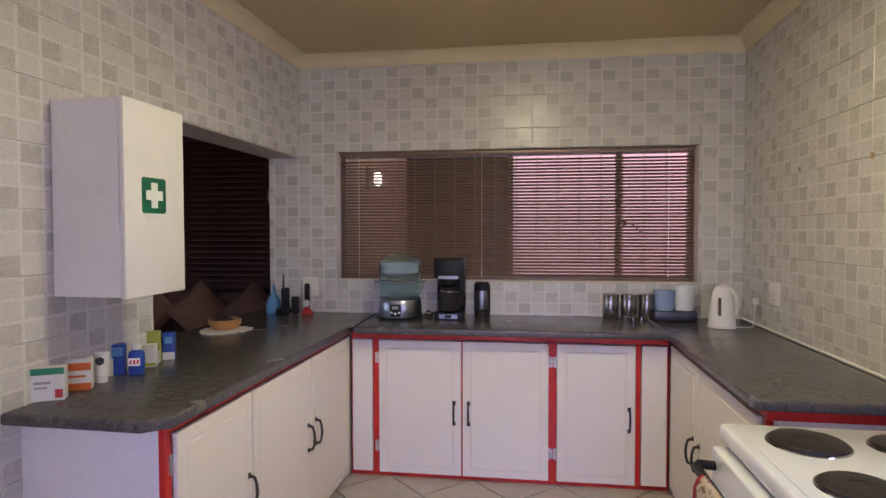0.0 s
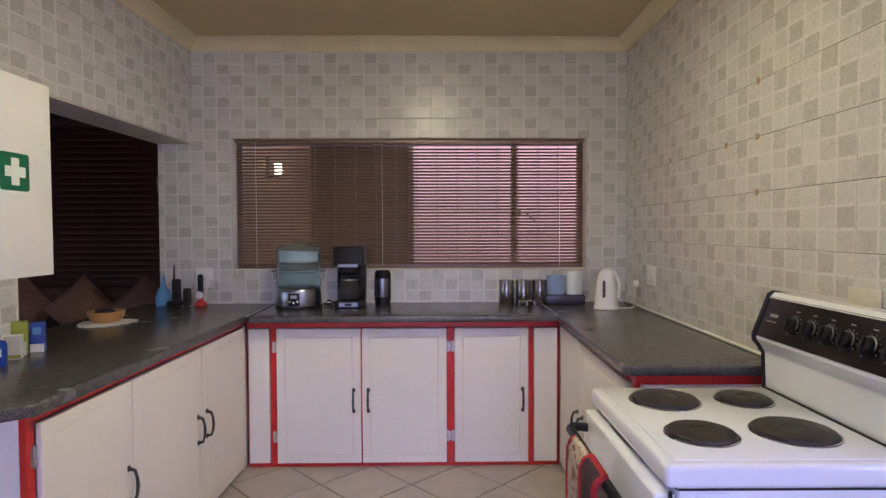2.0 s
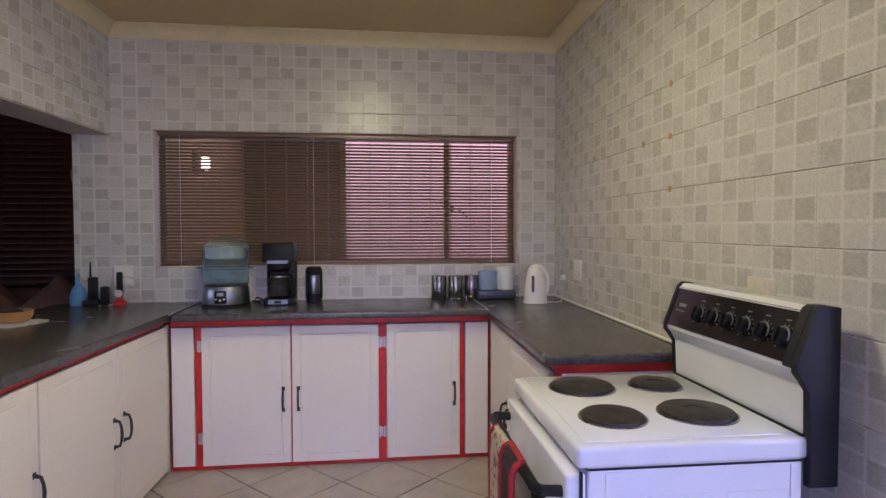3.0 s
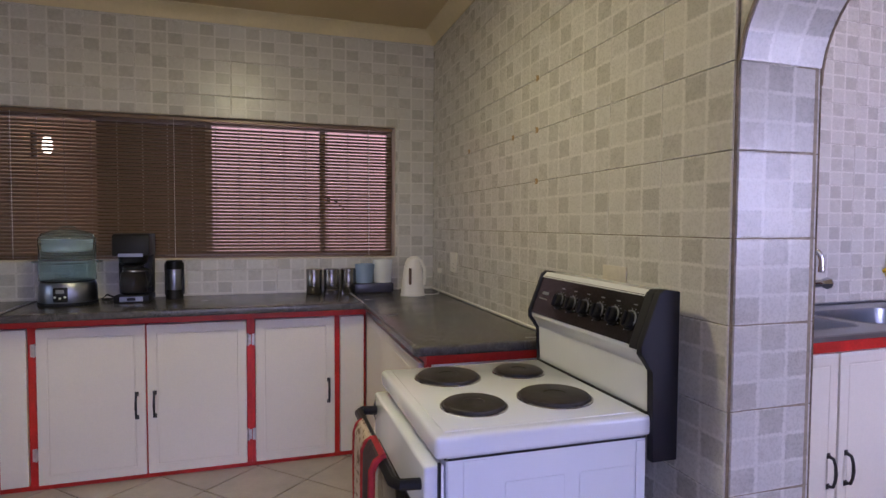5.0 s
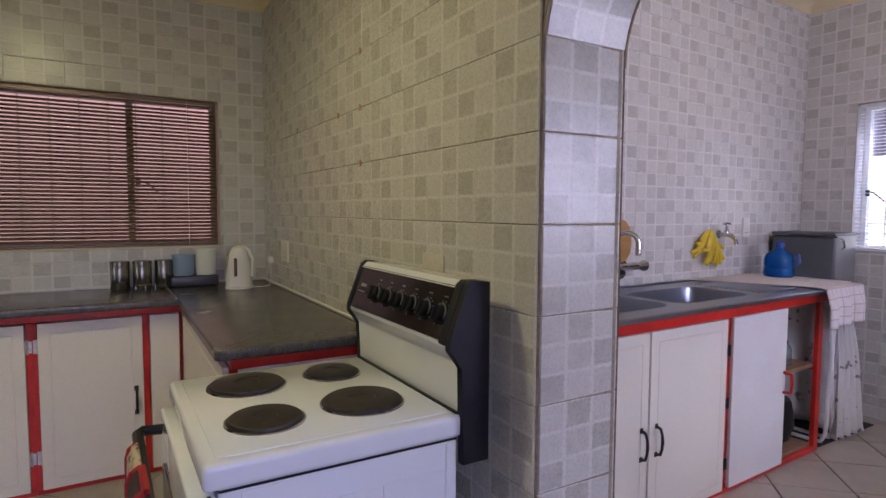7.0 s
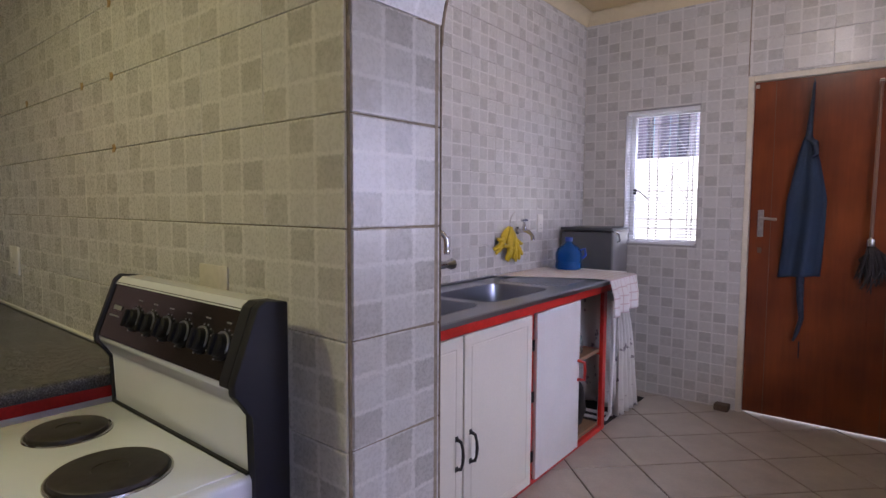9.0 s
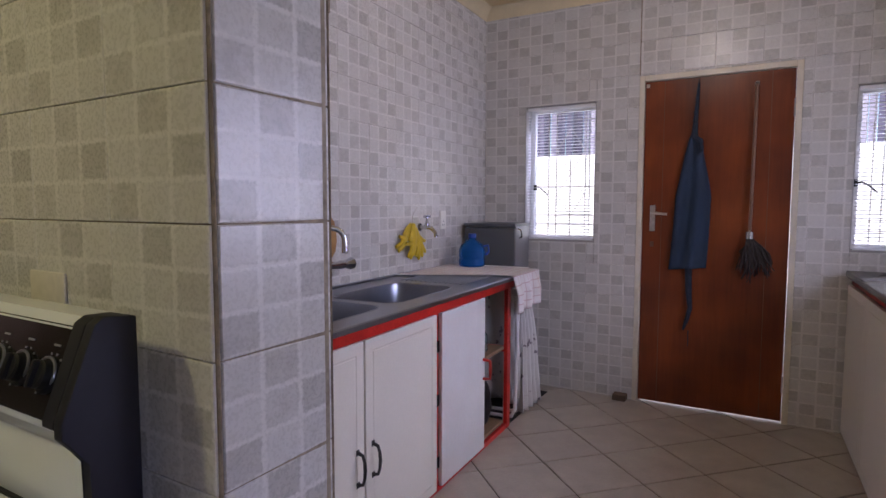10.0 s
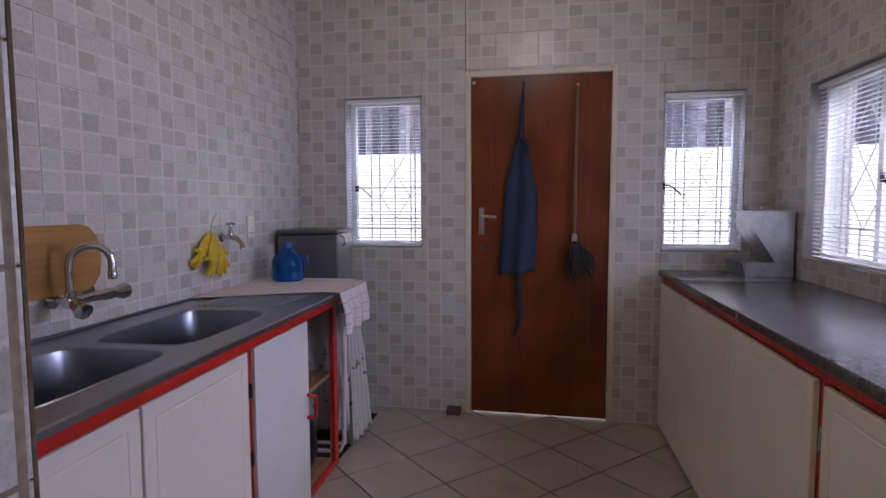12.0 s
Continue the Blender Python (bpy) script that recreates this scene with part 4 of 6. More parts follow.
    # dark end caps, the near one reaching down behind the body
    cap = [(D - 0.006, H - 0.115), (D - 0.006, H + 0.108), (D - 0.042, H + 0.150), (D - 0.042, H + 0.172), (D + 0.006, H + 0.298), (D + 0.020, H + 0.308), (D + 0.066, H + 0.302), (D + 0.066, H - 0.115)]
    for x0, x1 in ((W - 0.004, W + 0.018), (-0.012, 0.004)):
        bm = nb()
        c2 = cap if x0 > 0 else [(a, max(b, H - 0.02)) for a, b in cap]
        prism(bm, c2, x0, x1, "X")
        bmesh.ops.bevel(bm, geom=list(bm.edges), offset=0.003, segments=2, profile=0.5, affect="EDGES")
        part("end_cap", bm, M_NAVY, th, "dark end cap of the back guard")
    bm = nb()
    prism(bm, [(D - 0.041, H + 0.160), (D - 0.041, H + 0.170), (D + 0.006, H + 0.296), (D + 0.020, H + 0.305), (D + 0.060, H + 0.303), (D + 0.060, H + 0.16)], W - 0.036, W - 0.005, "X")
    bmesh.ops.bevel(bm, geom=list(bm.edges), offset=0.002, segments=1, profile=0.5, affect="EDGES")
    part("end_cap_lip", bm, M_NAVY, th)
    # oven door with its window and handle
    bm = nb()
    box(bm, 0.004, W - 0.004, -0.030, 0.018, 0.16, H - 0.066, 0.008, 3)
    od = part("oven_door", bm, M_ENAMEL, th, "white oven door")
    bm = nb()
    box(bm, 0.075, W - 0.075, -0.034, -0.029, 0.24, H - 0.19, 0.004, 2)
    part("oven_window", bm, M_BLACKGLASS, od, "black oven window")
    bm = nb()
    tube(bm, [(0.035, -0.030, H - 0.115), (0.035, -0.075, H - 0.112), (0.055, -0.088, H - 0.112), (W - 0.055, -0.088, H - 0.112), (W - 0.035, -0.075, H - 0.112), (W - 0.035, -0.030, H - 0.115)], 0.0135, 10)
    part("oven_handle", bm, M_BLACK, od, "black bar handle")
    bm = nb()
    box(bm, 0.004, W - 0.004, -0.012, 0.018, 0.055, 0.155, 0.005, 2)
    part("drawer", bm, M_ENAMEL, th)
    for x in (0.04, W - 0.04):
        for y in (0.06, 0.50):
            bm = nb()
            lathe(bm, [(0.016, 0.0), (0.016, 0.05)], (x, y, 0), 10)
            part("foot", bm, M_BLACK, th)
    return th


stove()


def mitt():
    """An oven mitt hung over the stove's bar handle."""
    m = pose(0.840, 1.975, 0, 0, 0, -90.6)
    th = thing("oven_mitt", m @ pose(0.235, -0.088, 0.45), "printed oven mitt with red edging hung on the oven handle", "oven mitt")

    def front(u, v):
        x = (u - 0.5) * 0.15
        drop = v * 0.46
        if drop < 0.04:
            a = math.pi * drop / 0.08
            return (x, -0.016 * math.sin(a) - 0.002, 0.243 + 0.018 * math.cos(a))
        return (x * (1 + 0.2 * math.sin(v * 5)), -0.022 - 0.010 * math.sin(u * 9) * v, 0.243 - (drop - 0.04))

    bm = nb()
    sheet(bm, 12, 26, front)
    thicken(part("pad", bm, M_MITT, th), 0.012)
    bm = nb()
    tube(bm, [Vector(front(0, v / 16)) + Vector((0, -0.004, 0)) for v in range(17)], 0.008, 6)
    tube(bm, [Vector(front(1, v / 16)) + Vector((0, -0.004, 0)) for v in range(17)], 0.008, 6)
    tube(bm, [Vector(front(u / 8, 1)) + Vector((0, -0.004, 0)) for u in range(9)], 0.008, 6)
    part("edging", bm, M_REDTRIM, th, "red cloth edging")

    def second(u, v):
        x = 0.08 + u * 0.13
        drop = v * 0.42
        if drop < 0.04:
            a = math.pi * drop / 0.08
            return (x, -0.018 * math.sin(a) - 0.002, 0.245 + 0.019 * math.cos(a))
        return (x, -0.026 - 0.012 * math.sin(u * 7) * v, 0.245 - (drop - 0.04))

    bm = nb()
    sheet(bm, 10, 24, second)
    thicken(part("lining", bm, M_MAROON, th, "dark maroon lining"), 0.010)
    bm = nb()
    for u in (0, 1):
        tube(bm, [Vector(second(u, v / 16)) + Vector((0, -0.003, 0)) for v in range(17)], 0.009, 6)
    tube(bm, [Vector(second(u / 8, 0.0)) for u in range(9)], 0.009, 6)
    part("edging", bm, M_REDTRIM, th, "red cloth edging")


mitt()


# ---- first aid cabinet ----
th = thing("first_aid_cabinet", F_LEFT @ pose(0.445, 0, 1.17), "white wall cabinet with a green first aid sign", "cabinet")
bm = nb()
box(bm, 0, 0.30, -0.245, -0.007, 0, 0.625, 0.002)
part("body", bm, M_WHITE, th)
bm = nb()
box(bm, -0.002, 0.302, -0.266, -0.248, -0.004, 0.628, 0.003, 2)
dr = part("door", bm, M_WHITE, th)
bm = nb()
box(bm, 0.075, 0.195, -0.2675, -0.266, 0.255, 0.385, 0.0004)
sg = part("sign", bm, M_SIGNWHITE, dr, "first aid sign")
bm = nb()
prism(bm, [(0.075 + 0.12 * a, 0.268 + 0.117 * b) for a, b in ((0.06, 0), (0.94, 0), (1, 0.06), (1, 0.94), (0.94, 1), (0.06, 1), (0, 0.94), (0, 0.06))], -0.269, -0.2677, "Y")
part("field", bm, M_GREEN, sg, "green field")
bm = nb()
cx, cz, a, b = 0.135, 0.327, 0.042, 0.016
prism(bm, [(cx - b, cz - a), (cx + b, cz - a), (cx + b, cz - b), (cx + a, cz - b), (cx + a, cz + b), (cx + b, cz + b), (cx + b, cz + a), (cx - b, cz + a), (cx - b, cz + b), (cx - a, cz + b), (cx - a, cz - b), (cx - b, cz - b)], -0.2705, -0.2692, "Y")
part("cross", bm, M_SIGNWHITE, sg, "white cross")


# ---- things on the kitchen worktops ----
def carton(name, m, w, d, h, label, base, bands):
    """A carton with printed bands: (z0, z1, x0, x1, material) as parts of the height and width of its front."""
    th = thing(name, m, label, "box")
    bm = nb()
    box(bm, -w / 2, w / 2, -d / 2, d / 2, 0, h, 0.0015)
    part("carton_body", bm, base, th)
    for z0, z1, x0, x1, material in bands:
        bm = nb()
        box(bm, -w / 2 + x0 * w, -w / 2 + x1 * w, -d / 2 - 0.0009, -d / 2 + 0.001, z0 * h, z1 * h)
        part("print", bm, material, th)
    return th


def on_left(x, y, turn=0):
    return pose(x - 0.022, y + 0.03, CT + 0.001, 0, 0, turn)


carton("medicine_box", on_left(-1.180, 1.763, 28), 0.090, 0.045, 0.102, "white medicine box with a green band", M_CARTON, [(0.80, 1.0, 0, 1, M_TEAL), (0.52, 0.60, 0.1, 0.6, M_GREYPR), (0.38, 0.44, 0.1, 0.5, M_GREYPR), (0.08, 0.34, 0.72, 0.95, M_REDPR)])
carton("medicine_box", on_left(-1.180, 1.886, 26), 0.076, 0.04, 0.104, "orange and white medicine box", M_CARTON, [(0.62, 0.86, 0, 1, M_ORANGE), (0.0, 0.22, 0, 1, M_ORANGE), (0.40, 0.47, 0.1, 0.8, M_ORANGE)])
th = thing("cream_tube", on_left(-1.172, 1.975, 25), "white tube of cream standing on its cap", "tube")
bm = nb()
lathe(bm, [(0.020, 0), (0.020, 0.022), (0.021, 0.024)], (0, 0, 0), 20)
part("cap", bm, M_CARTON, th)
bm = nb()
rows = [(0.022, 0.022, 0.024), (0.023, 0.019, 0.05), (0.026, 0.010, 0.08), (0.027, 0.002, 0.105)]
rings = [[bm.verts.new((a * math.cos(2 * math.pi * k / 20), b * math.sin(2 * math.pi * k / 20), z)) for k in range(20)] for a, b, z in rows]
for p, q in zip(rings, rings[1:]):
    for k in range(20):
        bm.faces.new((p[k], p[(k + 1) % 20], q[(k + 1) % 20], q[k]))
bm.faces.new(rings[0][::-1])
bm.faces.new(rings[-1])
part("tube_body", bm, M_PLASTIC, th)
bm = nb()
lathe(bm, [(0.014, -0.0195), (0.014, -0.0165)], (0, 0, 0.075), 20, "Y")
part("emblem", bm, M_DARKPR, th, "dark round emblem")
carton("medicine_box", on_left(-1.192, 2.083, 24), 0.055, 0.035, 0.11, "tall blue medicine box beside a bottle", M_BLUE, [(0.0, 0.55, 0.0, 0.32, M_CARTON), (0.62, 0.92, 0.1, 0.9, M_LBLUE)])
th = thing("antacid_bottle", on_left(-1.127, 2.098, 20), "blue labelled bottle with a white cap", "bottle")
bm = nb()
lathe(bm, [(0.026, 0), (0.028, 0.006), (0.028, 0.07), (0.024, 0.082), (0.014, 0.088), (0.014, 0.092)], (0, 0, 0), 24)
part("bottle_body", bm, M_BLUE, th)
bm = nb()
lathe(bm, [(0.0165, 0.089), (0.0175, 0.092), (0.0175, 0.108), (0.014, 0.112)], (0, 0, 0), 20)
part("cap", bm, M_CARTON, th)
bm = nb()
box(bm, -0.020, 0.020, -0.0295, -0.0265, 0.034, 0.062, 0.001)
part("label_panel", bm, M_SIGNWHITE, th)
bm = nb()
for x in (-0.015, -0.003, 0.009):
    box(bm, x, x + 0.007, -0.0302, -0.0292, 0.041, 0.056)
part("print", bm, M_REDPR, th, "red printed bars")
carton("medicine_box", on_left(-1.157, 2.208, 24), 0.060, 0.045, 0.085, "white and lime medicine box", M_CARTON, [(0.05, 0.2, 0, 1, M_LIME)])
carton("medicine_box", on_left(-1.187, 2.273, 24), 0.065, 0.035, 0.125, "lime green medicine box", M_LIME, [(0.0, 0.4, 0, 1, M_CARTON)])
carton("medicine_box", on_left(-1.157, 2.343, 24), 0.045, 0.045, 0.11, "blue medicine box with a white foot", M_BLUE, [(0.0, 0.28, 0, 1, M_CARTON), (0.6, 0.85, 0.2, 0.8, M_LBLUE)])

# wooden bowl on a lace doily
DO = (-1.30, 3.04)
bm = nb()
outline = []
for i in range(96):
    a = 2 * math.pi * i / 96
    r = 0.118 + 0.016 * abs(math.sin(7 * a)) + 0.010 * math.sin(3 * a)
    outline.append((r * math.cos(a), r * 1.05 * math.sin(a)))
prism(bm, outline, 0, 0.002, "Z")
solo("lace_doily", bm, M_LACE, pose(DO[0], DO[1], CT + 0.001), "cream lace doily on the hatch worktop", "doily")
th = thing("wooden_bowl", pose(DO[0] - 0.01, DO[1] + 0.02, CT + 0.004), "turned wooden bowl standing on a lace doily", "bowl")
bm = nb()
lathe(bm, [(0.045, 0), (0.065, 0.006), (0.080, 0.028), (0.084, 0.050), (0.085, 0.054), (0.080, 0.054), (0.074, 0.030), (0.050, 0.012), (0.004, 0.010)], (0, 0, 0), 36)
part("shell", bm, M_BOWLWOOD, th)
bm = nb()
for i in range(8):
    a = i * 2.4
    r = 0.02 + 0.028 * (i % 3) / 2
    lathe(bm, [(0.004, 0.018), (0.022, 0.026), (0.026, 0.042), (0.018, 0.058), (0.004, 0.063)], (r * math.cos(a), r * math.sin(a), 0.0), 10)
part("contents", bm, M_MAROON, th, "dark dried pods in the bowl")


def bottle(name, m, prof, material, label, category, capmat=None, cap=None):
    th = thing(name, m, label, category)
    bm = nb()
    lathe(bm, prof, (0, 0, 0), 20)
    part("vessel", bm, material, th)
    if cap:
        bm = nb()
        lathe(bm, cap, (0, 0, 0), 16)
        part("cap", bm, capmat, th)
    return th


bottle("spray_bottle", pose(-1.325, 3.70, CT + 0.001), [(0.042, 0), (0.047, 0.010), (0.046, 0.055), (0.034, 0.095), (0.018, 0.115), (0.013, 0.135)], M_LBLUE, "light blue squeeze bottle on the hatch worktop", "bottle", M_LBLUE, [(0.012, 0.136), (0.011, 0.155), (0.005, 0.185)])
th = thing("cordless_phone", pose(-1.235, 3.68, CT + 0.001), "black cordless telephone with an aerial in its cradle", "telephone")
bm = nb()
box(bm, -0.045, 0.045, -0.05, 0.05, 0, 0.035, 0.01, 2)
part("cradle", bm, M_BLACK, th)
bm = nb()
box(bm, -0.026, 0.026, -0.02, 0.012, 0.03, 0.165, 0.010, 2)
part("handset", bm, M_BLACK, th)
bm = nb()
tube(bm, [(-0.015, 0, 0.16), (-0.015, 0.002, 0.25)], [0.007, 0.004], 6)
part("aerial", bm, M_BLACK, th)
th = thing("cordless_phone", pose(-1.165, 3.66, CT + 0.001), "small black handset on its charger", "telephone")
bm = nb()
box(bm, -0.02, 0.02, -0.02, 0.02, 0, 0.11, 0.008, 2)
part("handset", bm, M_BLACK, th)
th = thing("razor_stand", pose(-1.10, 3.70, CT + 0.001), "red and white charging stand with a dark handset", "charger")
bm = nb()
lathe(bm, [(0.038, 0), (0.038, 0.012), (0.018, 0.026), (0.016, 0.05)], (0, 0, 0), 20)
part("base", bm, M_REDPR, th)
bm = nb()
box(bm, -0.016, 0.016, -0.012, 0.012, 0.045, 0.19, 0.008, 2)
part("grip", bm, M_BLACK, th)
bm = nb()
lathe(bm, [(0.022, -0.022), (0.022, -0.014)], (0, 0, 0.065), 16, "Y")
part("disc", bm, M_SIGNWHITE, th)


def outlet(m, w, h, label, switches=1):
    th = thing("wall_socket", m, label, "socket")
    bm = nb()
    box(bm, 0, w, -0.016, -0.006, 0, h, 0.004, 2)
    pl = part("plate", bm, M_PLASTIC, th)
    for i in range(switches):
        bm = nb()
        box(bm, w * (0.2 + 0.4 * i), w * (0.2 + 0.4 * i) + 0.014, -0.019, -0.015, h * 0.58, h * 0.58 + 0.022, 0.002)
        part("rocker", bm, M_PLASTIC, pl)
    bm = nb()
    for dx, dz in ((0.35, 0.22), (0.65, 0.22), (0.5, 0.42)):
        lathe(bm, [(0.004, -0.0165), (0.004, -0.0155)], (w * dx, 0, h * dz), 8, "Y")
    part("pin_holes", bm, M_BLACK, pl)
    return th


outlet(F_BACK @ pose(0.225, 0, 0.955), 0.11, 0.125, "white wall socket above the worktop", 2)
outlet(F_RIGHT @ pose(0.42, 0, 1.00), 0.115, 0.115, "white wall socket for the kettle", 1)
th = thing("blank_plate", F_RIGHT @ pose(2.03, 0, 1.02), "pale blank cover plate on the tiles behind the stove", "cover plate")
bm = nb()
box(bm, 0, 0.125, -0.012, -0.006, 0, 0.13, 0.003, 2)
part("plate", bm, M_PLASTER, th)
for x in (0.02, 0.105):
    bm = nb()
    lathe(bm, [(0.003, -0.0132), (0.003, -0.0118)], (x, 0, 0.065), 8, "Y")
    part("screw", bm, M_HINGE, th)
th = thing("plug_and_lead", pose(-1.075, 3.765, 0.99), "white plugs and thin leads at the socket", "lead")
bm = nb()
box(bm, -0.02, 0.02, -0.03, 0.016, -0.02, 0.02, 0.006, 2)
part("plug", bm, M_PLASTIC, th)
bm = nb()
tube(bm, [(0.0, -0.03, -0.01), (0.01, -0.06, -0.06), (-0.02, -0.07, -0.12), (-0.06, -0.10, -0.131), (-0.12, -0.12, -0.131)], 0.003, 6)
part("lead", bm, M_PLASTIC, th)


def steamer(m):
    th = thing("food_steamer", m, "steel based food steamer with stacked clear tiers", "food steamer")
    bm = nb()
    lathe(bm, [(0.125, 0), (0.132, 0.012), (0.128, 0.10), (0.120, 0.115), (0.11, 0.118)], (0, 0, 0), 40)
    base = part("base", bm, M_STEEL, th)
    bm = nb()
    lathe(bm, [(0.134, 0.0), (0.136, 0.006), (0.134, 0.016)], (0, 0, 0), 40)
    part("foot_ring", bm, M_BLACK, base)
    bm = nb()
    box(bm, -0.032, 0.032, -0.138, -0.120, 0.022, 0.095, 0.006, 2)
    pn = part("panel", bm, M_BLACK, base, "black control panel")
    bm = nb()
    box(bm, -0.018, 0.018, -0.140, -0.137, 0.066, 0.084, 0.001)
    part("display", bm, M_GREYPR, pn)
    for dx, dz in ((-0.022, 0.048), (0.022, 0.048), (0.0, 0.042)):
        bm = nb()
        lathe(bm, [(0.006, -0.141), (0.006, -0.137)], (dx, 0, dz), 12, "Y")
        part("button", bm, M_SIGNWHITE, pn)
    bm = nb()
    lathe(bm, [(0.118, 0.118), (0.128, 0.124), (0.130, 0.21), (0.138, 0.216), (0.138, 0.222), (0.126, 0.224), (0.126, 0.214), (0.122, 0.126)], (0, 0, 0), 36)
    part("lower_tier", bm, M_CLEAR, th, "clear plastic steaming tier")
    bm = nb()
    lathe(bm, [(0.120, 0.224), (0.126, 0.228), (0.128, 0.305), (0.132, 0.309), (0.124, 0.311), (0.122, 0.305), (0.118, 0.230)], (0, 0, 0), 36)
    part("upper_tier", bm, M_CLEAR, th, "clear plastic steaming tier")
    bm = nb()
    lathe(bm, [(0.100, 0.268), (0.110, 0.276), (0.113, 0.332), (0.109, 0.332), (0.104, 0.285), (0.01, 0.278)], (0, 0, 0), 32)
    part("rice_bowl", bm, M_FOOD, th, "white inner bowl")
    bm = nb()
    lathe(bm, [(0.128, 0.311), (0.128, 0.335), (0.112, 0.362), (0.072, 0.378), (0.02, 0.383), (0.004, 0.383), (0.004, 0.380), (0.07, 0.375), (0.109, 0.359), (0.125, 0.334), (0.125, 0.311)], (0, 0, 0), 36)
    lid = part("lid", bm, M_CLEAR, th, "clear domed lid")
    bm = nb()
    tube(bm, [(-0.035, 0, 0.380), (-0.028, 0, 0.396), (0.028, 0, 0.396), (0.035, 0, 0.380)], 0.006, 8)
    part("lid_handle", bm, M_CLEAR, lid)
    for s in (-1, 1):
        bm = nb()
        box(bm, s * 0.142 - 0.014, s * 0.142 + 0.014, -0.03, 0.03, 0.212, 0.222, 0.004)
        part("tier_handle", bm, M_CLEAR, th)


steamer(pose(-0.475, 3.60, CT + 0.001))


def coffee_maker(m):
    th = thing("coffee_maker", m, "black filter coffee maker with a glass jug", "coffee maker")
    bm = nb()
    box(bm, -0.085, 0.085, -0.10, 0.10, 0, 0.038, 0.008, 2)
    part("base", bm, M_BLACK, th)
    bm = nb()
    box(bm, -0.085, 0.085, 0.035, 0.10, 0.036, 0.26, 0.008, 2)
    part("column", bm, M_BLACK, th)
    bm = nb()
    prism(bm, [(-0.10, 0.245), (-0.092, 0.355), (-0.06, 0.362), (0.10, 0.362), (0.10, 0.245)], -0.088, 0.088, "X")
    bmesh.ops.bevel(bm, geom=list(bm.edges), offset=0.007, segments=2, profile=0.5, affect="EDGES")
    part("water_tank", bm, M_BLACK, th)
    bm = nb()
    lathe(bm, [(0.05, 0.195), (0.068, 0.21), (0.072, 0.246)], (0, -0.025, 0), 28)
    part("filter_holder", bm, M_BLACK, th)
    bm = nb()
    box(bm, -0.055, 0.055, -0.1025, -0.099, 0.006, 0.032, 0.002)
    pn = part("panel", bm, M_STEEL, th, "steel trim strip with buttons")
    bm = nb()
    box(bm, -0.02, 0.02, -0.104, -0.102, 0.011, 0.027, 0.001)
    part("display", bm, M_BLACK, pn)
    bm = nb()
    lathe(bm, [(0.052, 0.040), (0.066, 0.050), (0.070, 0.095), (0.060, 0.150), (0.048, 0.168), (0.046, 0.168), (0.057, 0.148), (0.067, 0.094), (0.06, 0.048), (0.01, 0.044)], (0, -0.03, 0), 32)
    jug = part("jug", bm, M_GLASS, th, "glass coffee jug")
    bm = nb()
    lathe(bm, [(0.051, 0.160), (0.052, 0.166), (0.052, 0.184), (0.045, 0.190), (0.01, 0.192)], (0, -0.03, 0), 28)
    part("jug_lid", bm, M_BLACK, jug)
    bm = nb()
    lathe(bm, [(0.0535, 0.158), (0.0535, 0.167)], (0, -0.03, 0), 28)
    part("jug_band", bm, M_CHROME, jug)
    bm = nb()
    tube(bm, [(0.045, -0.06, 0.172), (0.085, -0.085, 0.172), (0.098, -0.09, 0.14), (0.09, -0.085, 0.09), (0.066, -0.065, 0.075)], 0.008, 8)
    part("jug_handle", bm, M_BLACK, jug)
    bm = nb()
    box(bm, -0.058, 0.058, -0.1045, -0.095, 0.240, 0.258, 0.001)
    part("trim_band", bm, M_STEEL, th)
    return th


coffee_maker(pose(-0.175, 3.64, CT + 0.001))
th = thing("coffee_grinder", pose(0.015, 3.68, CT + 0.001), "slim black and steel coffee grinder with a clip", "coffee grinder")
bm = nb()
lathe(bm, [(0.046, 0), (0.048, 0.008), (0.040, 0.03), (0.040, 0.05)], (0, 0, 0), 24)
part("base", bm, M_BLACK, th)
bm = nb()
lathe(bm, [(0.036, 0.05), (0.038, 0.056), (0.038, 0.16), (0.036, 0.166)], (0, 0, 0), 24)
part("barrel", bm, M_STEEL, th)
bm = nb()
lathe(bm, [(0.043, 0.164), (0.045, 0.170), (0.044, 0.205), (0.038, 0.212)], (0, 0, 0), 24)
part("top", bm, M_BLACK, th)
for s in (-1, 1):
    bm = nb()
    box(bm, s * 0.043 - 0.006, s * 0.043 + 0.006, -0.012, 0.012, 0.02, 0.20, 0.004)
    part("side_arm", bm, M_BLACK, th)
th = thing("cable", pose(-0.32, 3.66, CT + 0.001), "black appliance lead curled on the worktop", "lead")
bm = nb()
tube(bm, [(-0.03, 0.05, 0.006), (0.0, -0.02, 0.006), (0.03, -0.05, 0.008), (0.04, 0.0, 0.02), (0.0, 0.03, 0.03), (-0.02, 0.0, 0.012), (0.02, 0.04, 0.006), (0.05, 0.08, 0.02)], 0.005, 6)
part("lead", bm, M_BLACK, th)

